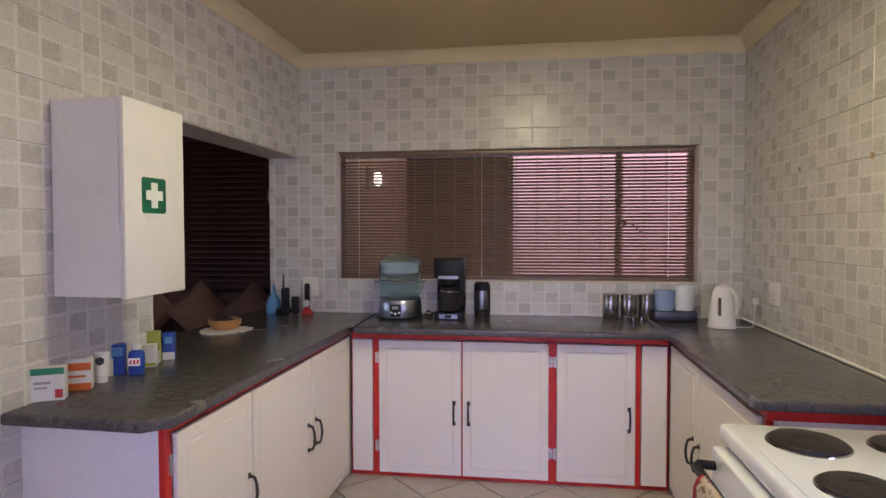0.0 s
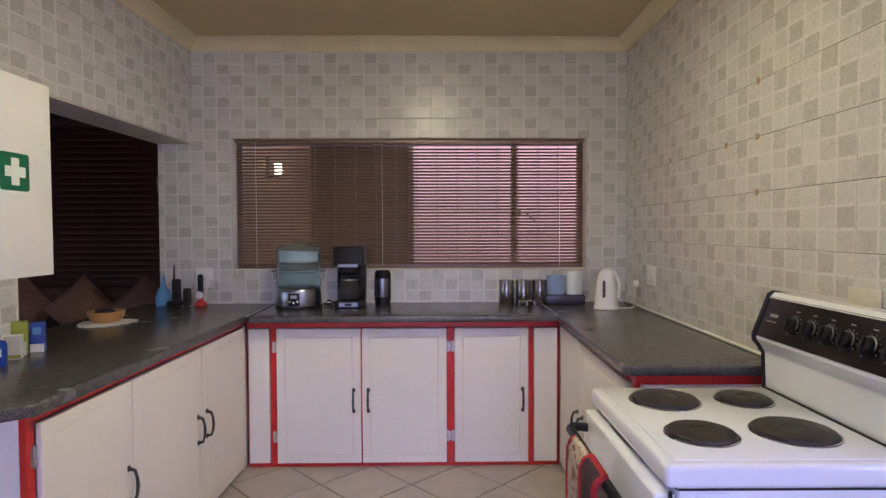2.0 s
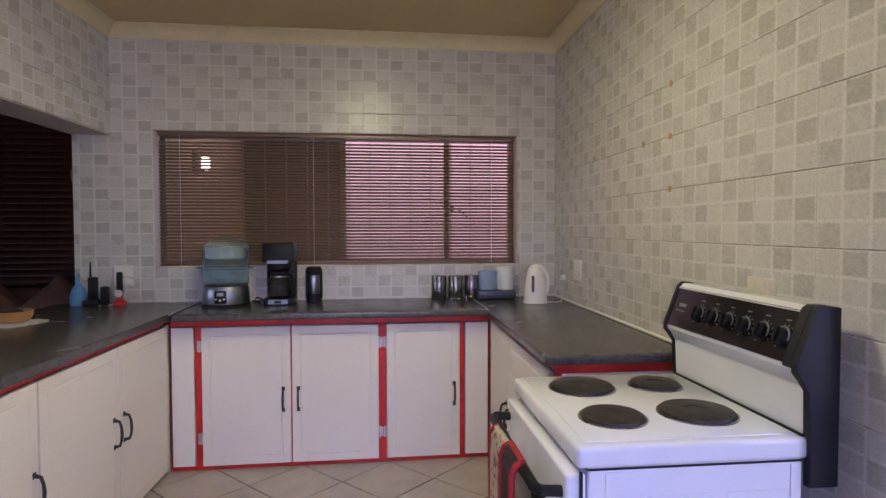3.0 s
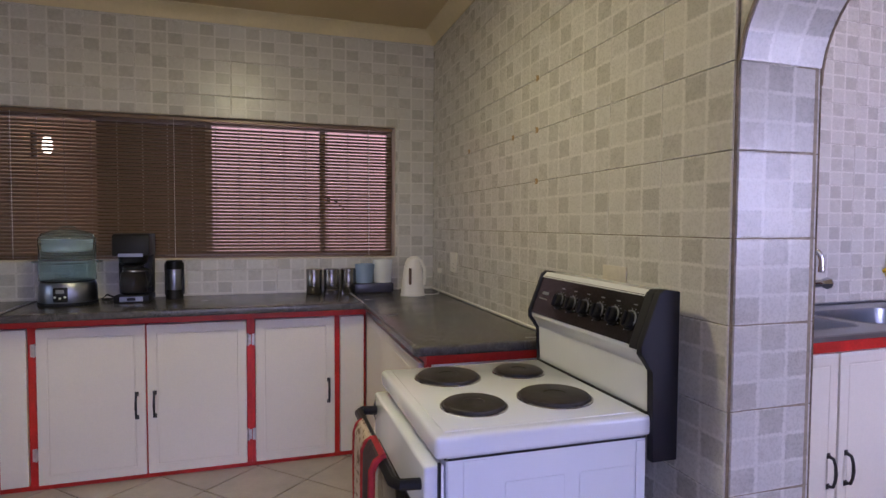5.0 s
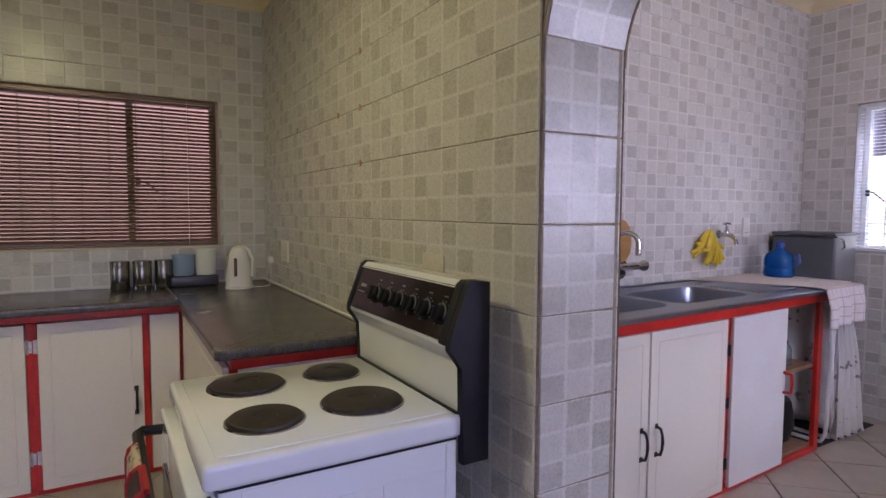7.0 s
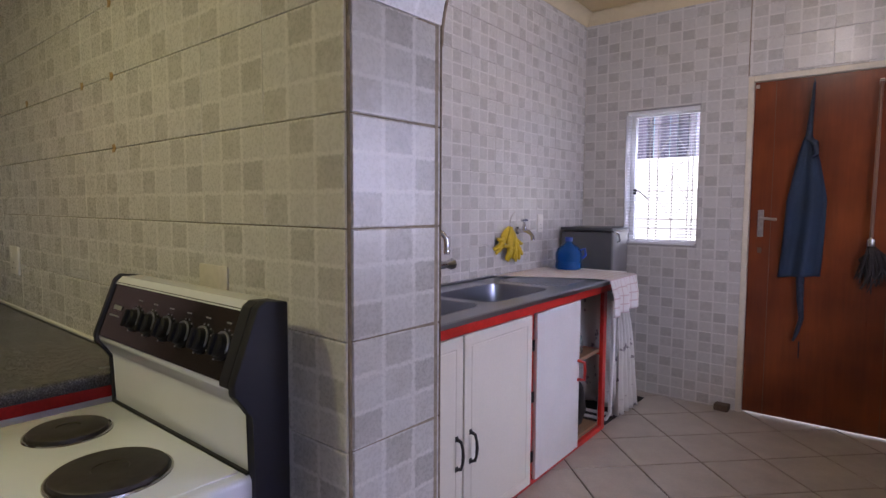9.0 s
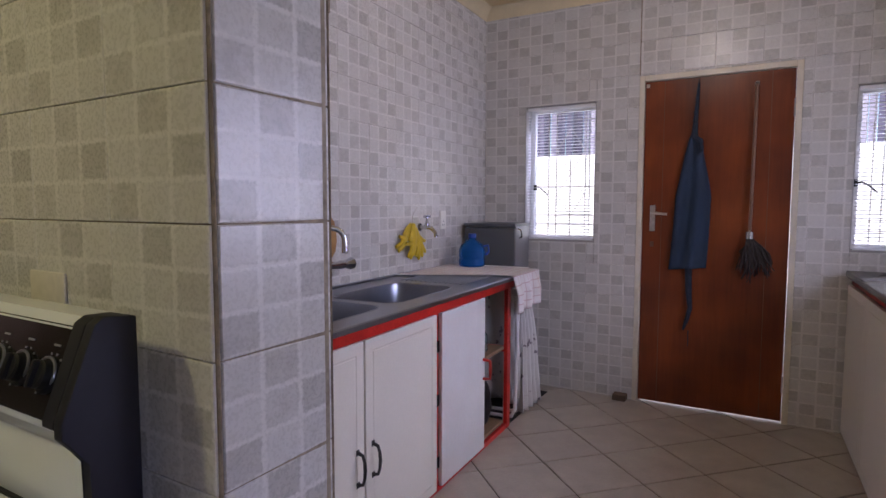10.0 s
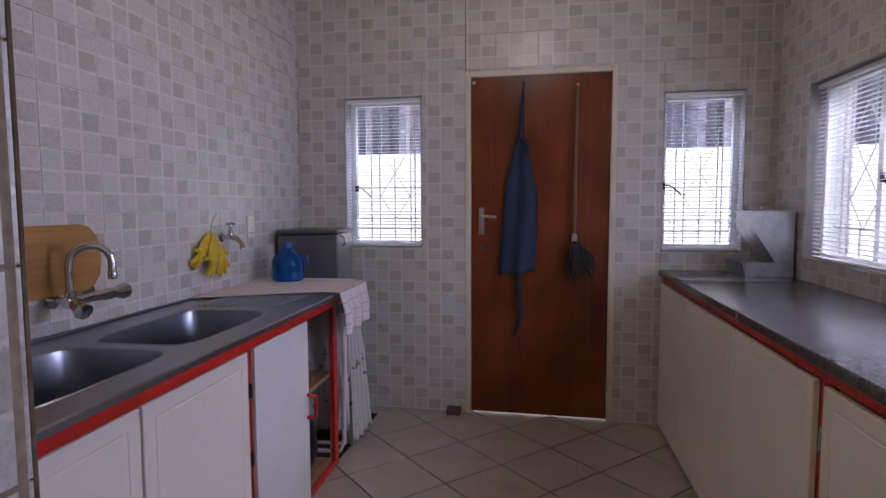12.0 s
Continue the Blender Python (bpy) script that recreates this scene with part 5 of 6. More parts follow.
th0 = thing("canister", pose(0.775, 3.70, CT + 0.001), "brushed tin storage canister with a lid", "canister", "three tin canisters")
bm = nb()
lathe(bm, [(0.043, 0), (0.045, 0.003), (0.045, 0.128), (0.044, 0.130)], (0, 0, 0), 28)
part("can_body", bm, M_TIN, th0)
bm = nb()
lathe(bm, [(0.0465, 0.124), (0.0465, 0.145), (0.043, 0.148), (0.004, 0.148)], (0, 0, 0), 28)
part("lid", bm, M_TIN, th0)
copy_thing(th0, pose(0.878, 3.695, CT + 0.001))
copy_thing(th0, pose(0.982, 3.715, CT + 0.001))
th = thing("wire_trivet", pose(0.885, 3.60, CT + 0.001), "small bent wire stand before the canisters", "stand")
bm = nb()
tube(bm, [(0.05 * math.cos(a), 0.022 * math.sin(a), 0.03) for a in [2 * math.pi * i / 20 for i in range(21)]], 0.002, 5)
for x in (-0.045, 0.045, 0.0):
    tube(bm, [(x, -0.01, 0.03), (x, -0.012, 0.002)], 0.002, 5)
part("wire", bm, M_TIN, th)

# two cups in a lilac tray
M_TRAY = mat("lilac_tray_plastic", (0.09, 0.09, 0.14), 0.25, **{"Transmission Weight": 0.3})
M_CUPBLUE = mat("pale_blue_plastic", (0.30, 0.40, 0.58), 0.35)
th = thing("draining_tray", pose(1.13, 3.70, CT + 0.001), "lilac grey plastic tray holding two containers", "tray")
bm = nb()
box(bm, -0.12, 0.12, -0.06, 0.06, 0, 0.06, 0.012, 3)
part("tray_body", bm, M_TRAY, th)
for dx, h, r, material, nm in ((-0.05, 0.115, 0.058, M_CUPBLUE, "pale blue"), (0.062, 0.14, 0.058, M_SIGNWHITE, "white")):
    th = thing("container", pose(1.13 + dx, 3.70, CT + 0.06), nm + " plastic container standing in a tray", "container")
    bm = nb()
    lathe(bm, [(r * 0.86, 0.0), (r * 0.88, 0.004), (r, h - 0.02), (r * 1.03, h - 0.018), (r * 1.03, h), (r * 0.95, h), (r * 0.83, 0.01), (0.004, 0.008)], (0, 0, 0), 28)
    part("vessel", bm, material, th)


def kettle(m):
    th = thing("kettle", m, "cream jug kettle with a loop handle", "kettle")
    rows = [(0.086, 0.074, 0.0, 0.0), (0.088, 0.076, 0.0, 0.02), (0.082, 0.07, 0.0, 0.10), (0.070, 0.06, 0.0, 0.18), (0.060, 0.055, 0.0, 0.24), (0.048, 0.046, 0.005, 0.272), (0.02, 0.02, 0.01, 0.288)]
    bm = nb()
    rings = [[bm.verts.new((a * math.cos(2 * math.pi * k / 28) + o, b * math.sin(2 * math.pi * k / 28), z)) for k in range(28)] for a, b, o, z in rows]
    for p, q in zip(rings, rings[1:]):
        for k in range(28):
            bm.faces.new((p[k], p[(k + 1) % 28], q[(k + 1) % 28], q[k]))
    bm.faces.new(rings[0][::-1])
    bm.faces.new(rings[-1])
    part("jug", bm, M_JUG, th)
    bm = nb()
    box(bm, -0.038, -0.018, -0.079, -0.060, 0.085, 0.205, 0.006, 2)
    part("water_gauge", bm, M_SHADOW, th, "dark water gauge")
    bm = nb()
    tube(bm, [(0.03, -0.02, 0.27), (0.06, -0.03, 0.255), (0.085, -0.04, 0.20), (0.086, -0.04, 0.12), (0.08, -0.035, 0.08)], 0.012, 8)
    part("handle", bm, M_JUG, th)
    bm = nb()
    lathe(bm, [(0.092, 0.0), (0.093, 0.006), (0.090, 0.014)], (0, 0, -0.0), 28)
    part("power_base", bm, M_PLASTIC, th)
    bm = nb()
    tube(bm, [(0.09, 0.0, 0.006), (0.15, -0.02, 0.006), (0.20, 0.02, 0.008), (0.215, 0.08, 0.05), (0.212, 0.03, 0.17)], 0.0035, 6)
    part("lead", bm, M_PLASTIC, th)
    bm = nb()
    box(bm, 0.190, 0.226, -0.02, 0.02, 0.165, 0.205, 0.005, 2)
    part("plug", bm, M_PLASTIC, th)
    th.scale = (0.78, 0.78, 0.80)


kettle(pose(1.325, 3.47, CT + 0.001, 0, 0, -8))


# ---- scullery: sink run ----
SZ = 0.885


def sink_top():
    th = thing("double_sink", F_SINK, "stainless steel double bowl sink with a draining board", "sink")
    bm = nb()
    front, back, z = -0.585, -0.010, SZ
    bowls = [(0.71, -0.32, 0.50, 0.34), (1.30, -0.32, 0.54, 0.34)]
    cells = [(0.42, 0.995), (0.995, 1.60)]
    def quad(a, b, c, d):
        bm.faces.new([bm.verts.new((p[0], p[1], z)) for p in ((a, c), (b, c), (b, d), (a, d))])
    quad(0.02, 0.42, front, back)
    quad(1.60, 2.08, front, back)
    n = 48
    for (cx, cy, w, d), (u0, u1) in zip(bowls, cells):
        inner, outer = [], []
        corners = [math.atan2((c - cy), (a - cx)) for a in (u0, u1) for c in (front, back)]
        for k in range(n):
            t = 2 * math.pi * k / n
            c, s = math.cos(t), math.sin(t)
            ex = 2 / 6.0
            inner.append((cx + w / 2 * math.copysign(abs(c) ** ex, c), cy + d / 2 * math.copysign(abs(s) ** ex, s)))
            a = math.atan2(inner[-1][1] - cy, inner[-1][0] - cx)
            ca, sa = math.cos(a), math.sin(a)
            reach = min(((u1 if ca > 0 else u0) - cx) / ca if abs(ca) > 1e-6 else 9, ((back if sa > 0 else front) - cy) / sa if abs(sa) > 1e-6 else 9)
            outer.append([cx + reach * ca, cy + reach * sa, a])
        for cr in corners:
            best = min(range(n), key=lambda k: abs(math.remainder(outer[k][2] - cr, 2 * math.pi)))
            outer[best][0] = u1 if math.cos(cr) > 0 else u0
            outer[best][1] = back if math.sin(cr) > 0 else front
        vo = [bm.verts.new((p[0], p[1], z)) for p in outer]
        rings = [vo]
        for sc, dz in ((1.035, 0.0), (1.02, 0.003), (1.0, 0.001), (0.985, -0.010), (0.965, -0.12), (0.93, -0.165), (0.84, -0.182), (0.14, -0.190), (0.12, -0.196)):
            rings.append([bm.verts.new((cx + (p[0] - cx) * sc, cy + (p[1] - cy) * sc, z + dz)) for p in inner])
        for p, q in zip(rings, rings[1:]):
            for k in range(n):
                bm.faces.new((p[k], p[(k + 1) % n], q[(k + 1) % n], q[k]))
        bm.faces.new(rings[-1])
    top = part("sink_deck", bm, M_STEEL, th, "pressed stainless steel deck with two bowls")
    bm = nb()
    prism(bm, [(front, z), (front - 0.006, z - 0.004), (front - 0.006, z - 0.021), (front + 0.002, z - 0.021), (front + 0.002, z - 0.002)], 0.02, 2.086, "X")
    box(bm, 2.080, 2.086, front, back, z - 0.021, z - 0.0005)
    part("front_lip", bm, M_STEEL, th)
    bm = nb()
    box(bm, 0.02, 2.08, back - 0.004, back + 0.004, z, z + 0.012, 0.003)
    part("upstand", bm, M_STEEL, th)
    for k in range(13):
        bm = nb()
        y = -0.47 + 0.028 * k
        tube(bm, [(1.655, y, z - 0.001), (1.69, y, z + 0.0015), (1.97, y, z + 0.0015), (2.0, y, z - 0.001)], 0.005, 8)
        part("drain_ridge", bm, M_STEEL, th)
    for cx in (0.71, 1.30):
        bm = nb()
        lathe(bm, [(0.034, z - 0.193), (0.034, z - 0.188), (0.026, z - 0.187), (0.022, z - 0.192)], (cx, -0.32, 0), 20)
        part("waste", bm, M_CHROME, th, "chrome waste")
    return th


sink_top()
FACE = -0.53
u = thing("sink_cabinet", F_SINK @ pose(0.02, FACE, 0), "cream sink cabinet in a red painted frame, open at one end", "cabinet")
bm = nb()
box(bm, 0.0, 0.018, 0.022, 0.50, 0, SZ - 0.036)
box(bm, 1.76, 1.778, 0.022, 0.50, 0, SZ - 0.036)
box(bm, 0.018, 1.76, 0.488, 0.50, 0.0, 0.70)
box(bm, 0.018, 1.76, 0.022, 0.488, 0.03, 0.048)
part("body", bm, M_WHITE, u)
rail(u, 0.0, 2.175, 0.812, SZ - 0.023, -0.02, 0.022)
rail(u, 0.0, 2.127, 0.0, 0.028)
for a, b in ((1.250, 1.294), (2.127, 2.175)):
    rail(u, a, b, 0.0, 0.812)
d = door_leaf(u, 0.02, 0.712, 0.03, 0.807)
bow_handle(d, 0.67, -0.018, 0.37)
d = door_leaf(u, 0.722, 1.248, 0.03, 0.807)
bow_handle(d, 0.762, -0.018, 0.37)
d = door_leaf(u, 1.296, 1.765, 0.03, 0.808, grooves=False, material=M_WHITE)
bm = nb()
pts = [(1.745, -0.018, 0.395), (1.745, -0.055, 0.40), (1.745, -0.058, 0.445), (1.745, -0.055, 0.49), (1.745, -0.018, 0.495)]
tube(bm, pts, 0.008, 8)
part("handle", bm, M_RED, d, "red painted pull handle")
for z in (0.14, 0.42, 0.66):
    bm = nb()
    box(bm, 1.254, 1.294, -0.006, 0.0, z - 0.025, z + 0.025, 0.001)
    part("hinge", bm, M_BLACK, u, "blackened hinge")
bm = nb()
box(bm, 1.78, 2.13, 0.022, 0.48, 0.455, 0.475, 0.002)
part("shelf", bm, M_SHELF, u, "rough wooden shelf")
bm = nb()
box(bm, 1.78, 2.13, 0.022, 0.48, 0.03, 0.045, 0.002)
part("bottom_shelf", bm, M_SHELF, u)
rail(u, 2.127, 2.175, 0.0, 0.812, 0.44, 0.48, "rear_post")
rail(u, 2.135, 2.165, 0.44, 0.47, 0.022, 0.44, "side_rail")
rail(u, 2.135, 2.165, 0.812, SZ - 0.036, 0.022, 0.48, "side_rail")
SHELF = F_SINK @ pose(0.02, FACE, 0)
th = thing("glass_jar", SHELF @ pose(1.95, 0.10, 0.476), "clear glass jar on the shelf", "jar")
bm = nb()
lathe(bm, [(0.04, 0), (0.05, 0.008), (0.05, 0.09), (0.035, 0.115), (0.03, 0.12), (0.03, 0.112), (0.046, 0.088), (0.046, 0.012), (0.01, 0.008)], (0, 0, 0), 20)
part("vessel", bm, M_CLEAR, th)
bm = nb()
lathe(bm, [(0.034, 0.115), (0.034, 0.135), (0.004, 0.138)], (0, 0, 0), 16)
part("lid", bm, M_CHROME, th)
th = thing("cooking_pot", SHELF @ pose(1.97, 0.30, 0.476), "steel cooking pot on the shelf", "pot")
bm = nb()
lathe(bm, [(0.10, 0), (0.108, 0.008), (0.108, 0.13), (0.112, 0.134), (0.104, 0.134), (0.102, 0.012), (0.01, 0.008)], (0, 0, 0), 28)
part("vessel", bm, M_STEEL, th)
bm = nb()
lathe(bm, [(0.110, 0.135), (0.09, 0.152), (0.02, 0.162), (0.004, 0.162)], (0, 0, 0), 28)
part("lid", bm, M_STEEL, th)
th = thing("cast_iron_pot", SHELF @ pose(1.96, 0.18, 0.046), "large black cast iron pot under the shelf", "pot")
bm = nb()
lathe(bm, [(0.08, 0), (0.125, 0.03), (0.145, 0.10), (0.138, 0.18), (0.128, 0.22), (0.122, 0.22), (0.13, 0.17), (0.13, 0.10), (0.01, 0.02)], (0, 0, 0), 28)
part("vessel", bm, M_BLACK, th)
bm = nb()
lathe(bm, [(0.13, 0.221), (0.12, 0.24), (0.04, 0.262), (0.015, 0.28), (0.004, 0.282)], (0, 0, 0), 28)
part("lid", bm, M_BLACK, th)

# mixer on the wall
th = thing("mixer_tap", F_SINK @ pose(1.025, 0, 1.005), "chrome wall mixer tap with a swan neck spout", "tap")
bm = nb()
for x in (0.035, 0.185):
    tube(bm, [(x, -0.006, 0), (x, -0.06, 0), (x, -0.085, 0.0)], 0.011, 10)
    lathe(bm, [(0.027, -0.016), (0.024, -0.008), (0.012, -0.006)], (x, 0, 0), 18, "Y")
tube(bm, [(0.0, -0.092, -0.002), (0.02, -0.092, 0), (0.045, -0.092, 0), (0.12, -0.092, 0), (0.18, -0.092, 0), (0.205, -0.092, 0)], [0.018, 0.023, 0.018, 0.015, 0.020, 0.018], 14)
part("mixer_body", bm, M_CHROME, th)
for m in (pose(0.205, -0.092, 0, 0, 90, 0), pose(0.012, -0.108, -0.006, 112, 0, -14)):
    bm = nb()
    lathe(bm, [(0.014, 0.0), (0.017, 0.008), (0.020, 0.014), (0.029, 0.046), (0.026, 0.056), (0.010, 0.060), (0.003, 0.060)], (0, 0, 0), 8)
    part("tap_handle", bm, M_CHROME, th, "faceted chrome handle", m, 0.3)
bm = nb()
arc = [(0.02, -0.092, 0.01), (0.02, -0.092, 0.09)]
for k in range(9):
    a = math.pi * k / 8
    q = 0.065 - 0.065 * math.cos(a)
    arc.append((0.02 + q * 0.6, -0.092 - q * 0.65, 0.115 + 0.055 * math.sin(a)))
arc.append((arc[-1][0], arc[-1][1], 0.07))
tube(bm, arc, 0.012, 12)
part("spout", bm, M_CHROME, th, "chrome swan neck spout")
bm = nb()
lathe(bm, [(0.013, 0.062), (0.014, 0.066), (0.014, 0.085), (0.012, 0.088)], (arc[-1][0], arc[-1][1], 0), 14)
part("spout_tip", bm, M_CHROME, th)
bm = nb()
lathe(bm, [(0.016, 0.008), (0.016, 0.03), (0.012, 0.034)], (0.02, -0.092, 0), 14)
part("spout_collar", bm, M_CHROME, th)

# chopping board behind the mixer
bm = nb()
outl = []
for cx, cy, a0 in ((0.315, 0.085, -90), (0.315, 0.135, 0), (0.085, 0.135, 90), (0.085, 0.085, 180)):
    for k in range(10):
        a = radians(a0 + 10 * k)
        outl.append((cx + 0.085 * math.cos(a), cy + 0.085 * math.sin(a)))
prism(bm, outl, -0.026, -0.008, "Y")
bmesh.ops.bevel(bm, geom=[e for e in bm.edges if abs(e.verts[0].co.y - e.verts[1].co.y) < 1e-6], offset=0.004, segments=2, profile=0.5, affect="EDGES")
solo("chopping_board", bm, M_BOARD, F_SINK @ pose(0.858, -0.004, 1.017, -2.0), "rounded wooden chopping board propped on the pipes behind the tap", "chopping board")

# bib tap with rubber gloves
th = thing("bib_tap", F_SINK @ pose(2.055, 0, 1.145), "chrome bib tap on the wall above the draining board", "tap")
bm = nb()
tube(bm, [(0, -0.006, 0), (0, -0.05, 0.0), (0, -0.09, -0.005), (0, -0.115, -0.03), (0, -0.118, -0.055)], [0.012, 0.013, 0.013, 0.011, 0.012], 12)
lathe(bm, [(0.012, 0.0), (0.014, 0.02), (0.010, 0.03), (0.007, 0.06)], (0, -0.06, 0), 12)
lathe(bm, [(0.024, -0.014), (0.022, -0.006)], (0, 0, 0), 16, "Y")
part("tap_body", bm, M_CHROME, th)
bm = nb()
tube(bm, [(-0.034, -0.06, 0.062), (0, -0.06, 0.066), (0.034, -0.06, 0.062)], [0.008, 0.006, 0.008], 8)
part("cross_handle", bm, M_CHROME, th)


def gloves(m):
    """Rubber gloves bunched by their cuffs, the fingers fanned out below."""
    th = thing("rubber_gloves", m, "bunch of yellow rubber gloves hung up by the tap", "gloves")

    def limp(bm, pts, radii, flat):
        n0 = len(bm.verts)
        tube(bm, pts, radii, 10)
        bm.verts.ensure_lookup_table()
        y0 = pts[0][1]
        for v in list(bm.verts)[n0:]:
            v.co.y = y0 + (v.co.y - y0) * flat

    for y, lean, palm, tips in ((-0.012, -0.62, 0.085, ((-0.150, -0.130), (-0.128, -0.152), (-0.090, -0.140), (-0.118, -0.075))),
                                (-0.034, -0.18, 0.100, ((-0.058, -0.188), (-0.036, -0.196), (-0.008, -0.180), (0.020, -0.150), (-0.085, -0.115))),
                                (-0.020, 0.52, 0.090, ((0.078, -0.208), (0.118, -0.196), (0.150, -0.172), (0.050, -0.190), (0.145, -0.110)))):
        sx, sz = math.sin(lean), -math.cos(lean)
        bm = nb()
        limp(bm, [(0, y, 0.004), (0.25 * palm * sx, y, 0.25 * palm * sz), (0.6 * palm * sx, y, 0.6 * palm * sz), (palm * sx, y, palm * sz), (1.12 * palm * sx, y, 1.12 * palm * sz)], [0.009, 0.022, 0.034, 0.037, 0.026], 0.5)
        for k, (tx, tz) in enumerate(tips):
            bx, bz = palm * sx + (tx - palm * sx) * 0.12, palm * sz + (tz - palm * sz) * 0.02
            mx, mz = (bx + tx) / 2 + 0.006 * math.sin(k * 2.1), (bz + tz) / 2
            tube(bm, [(bx, y, bz + 0.012), (mx, y - 0.006, mz), (tx, y + 0.003, tz + 0.010), (tx + 0.003 * math.sin(k), y + 0.003, tz)], [0.0135, 0.0125, 0.010, 0.004], 8)
        part("glove", bm, M_YELLOW, th)
    bm = nb()
    tube(bm, [(0.0, -0.02, 0.0), (0.0, -0.02, 0.03), (0.025, -0.016, 0.065), (0.075, -0.010, 0.095)], 0.0018, 5)
    part("wire_hook", bm, M_BARS, th, "thin bent wire")


gloves(F_SINK @ pose(1.93, -0.014, 1.166))
outlet(F_SINK @ pose(2.31, 0, 1.125), 0.075, 0.115, "white wall socket above the draining board", 1)

# fridge, table and what stands round them
th = thing("fridge", pose(4.405, 1.995, 0, 0, 0, 5), "small dark grey fridge in the scullery corner", "fridge")
bm = nb()
box(bm, 0.03, 0.33, 0.0, 0.345, 0.02, 1.135, 0.006, 2)
part("cabinet_body", bm, M_FRIDGE2, th)
bm = nb()
box(bm, -0.015, 0.028, -0.002, 0.347, 0.04, 1.125, 0.010, 2)
part("door", bm, M_FRIDGE, th, "dark grey fridge door")
bm = nb()
box(bm, -0.020, 0.336, -0.008, 0.350, 1.135, 1.155, 0.005, 2)
part("top", bm, M_FRIDGE, th)
bm = nb()
tube(bm, [(0.05, -0.001, 1.12), (0.06, -0.022, 1.11), (0.085, -0.022, 1.07), (0.10, -0.001, 1.055)], 0.006, 8)
part("catch", bm, M_CHROME, th)
for x in (0.06, 0.30):
    for y in (0.04, 0.31):
        bm = nb()
        lathe(bm, [(0.014, 0), (0.014, 0.02)], (x, y, 0), 10)
        part("foot", bm, M_BLACK, th)

TB = F_SINK @ pose(2.18, 0, 0)
th = thing("side_table", TB, "small white table between the sink and the fridge", "table")
bm = nb()
box(bm, 0.012, 0.36, -0.52, -0.02, 0.865, 0.890, 0.003)
part("tabletop", bm, M_WHITE, th)
for x in (0.032, 0.34):
    for y in (-0.50, -0.05):
        bm = nb()
        box(bm, x - 0.015, x + 0.015, y - 0.015, y + 0.015, 0, 0.865, 0.002)
        part("leg", bm, M_WHITE, th)


def tablecloth():
    bm = nb()
    layer = bm.loops.layers.uv.verify()
    L, D, drop = 0.42, 0.598, 0.20
    nu, nv = 28, 40
    grid = []
    for i in range(nu + 1):
        row = []
        for j in range(nv + 1):
            a, b = i / nu, j / nv * (D + drop)
            x = -0.155 + a * L - 0.24 * (1 - a) * max(0.0, 1 - b / 0.5)
            if b < D:
                p = (x, -0.012 - b, 0.8935 + 0.0012 * math.sin(9 * a + 5 * b))
            else:
                q = b - D
                w = min(1, q / 0.1)
                p = (x + 0.012 * w * math.sin(a * 7), -0.012 - D - 0.014 * w * (1 + math.sin(a * 17)) - 0.01 * w, 0.889 - q * (1 - 0.08 * a))
            row.append((bm.verts.new(p), (a * L, b)))
        grid.append(row)
    for i in range(nu):
        for j in range(nv):
            q = (grid[i][j], grid[i + 1][j], grid[i + 1][j + 1], grid[i][j + 1])
            f = bm.faces.new([v for v, _ in q])
            for loop, (_, uv) in zip(f.loops, q):
                loop[layer].uv = uv
    ob = solo("tablecloth", bm, M_CLOTH, TB, "white cloth with thin red checks lying over the table edge", "tablecloth")
    return thicken(ob, 0.002)


tablecloth()
th = thing("water_bottle", TB @ pose(0.20, -0.20, 0.897), "blue five litre water bottle on the checked cloth", "bottle")
bm = nb()
lathe(bm, [(0.075, 0), (0.082, 0.01), (0.082, 0.04), (0.078, 0.05), (0.082, 0.06), (0.082, 0.10), (0.070, 0.13), (0.03, 0.16), (0.022, 0.17), (0.022, 0.18)], (0, 0, 0), 28)
part("vessel", bm, M_BLUEPL, th)
bm = nb()
lathe(bm, [(0.025, 0.176), (0.025, 0.20), (0.02, 0.203)], (0, 0, 0), 18)
part("cap", bm, M_BLUE, th)
bm = nb()
tube(bm, [(0.03, -0.06, 0.12), (0.03, -0.095, 0.13), (0.03, -0.10, 0.09), (0.03, -0.08, 0.07)], 0.007, 8)
part("carry_handle", bm, M_BLUE, th)


def folded_chair(m):
    th = thing("folding_chair", m, "folded chair with white tube frame and floral cloth", "chair")
    for dx, h, lean in ((0.0, 0.74, 0.10), (0.05, 0.66, -0.05)):
        bm = nb()
        pts = [(dx, -0.02, h), (dx + lean * 0.5, -0.02, h * 0.5), (dx + lean * 0.9, -0.02, 0.06), (dx + lean, 0.0, 0.018), (dx + lean, 0.05, 0.013), (dx + lean, 0.30, 0.013), (dx + lean, 0.34, 0.03), (dx + lean * 0.9, 0.36, 0.08), (dx, 0.36, h)]
        tube(bm, pts, 0.011, 10)
        part("tube_frame", bm, M_WHITE, th, "white steel tube frame")

    def fabric(off, bottom):
        def fn(a, b):
            x = off + 0.03 * math.sin(a * 14 + b * 2) * (0.35 + 0.65 * b) + 0.06 * b * (a - 0.5)
            return (x, -0.03 + a * 0.40, 0.76 - (0.76 - bottom) * b)
        return fn

    for off, bottom, nm in ((0.085, 0.10, "seat_cloth"), (0.17, 0.05, "back_cloth")):
        bm = nb()
        sheet(bm, 24, 16, fabric(off, bottom))
        thicken(part(nm, bm, M_FLORAL, th, "white cloth with a dark floral print"), 0.003)


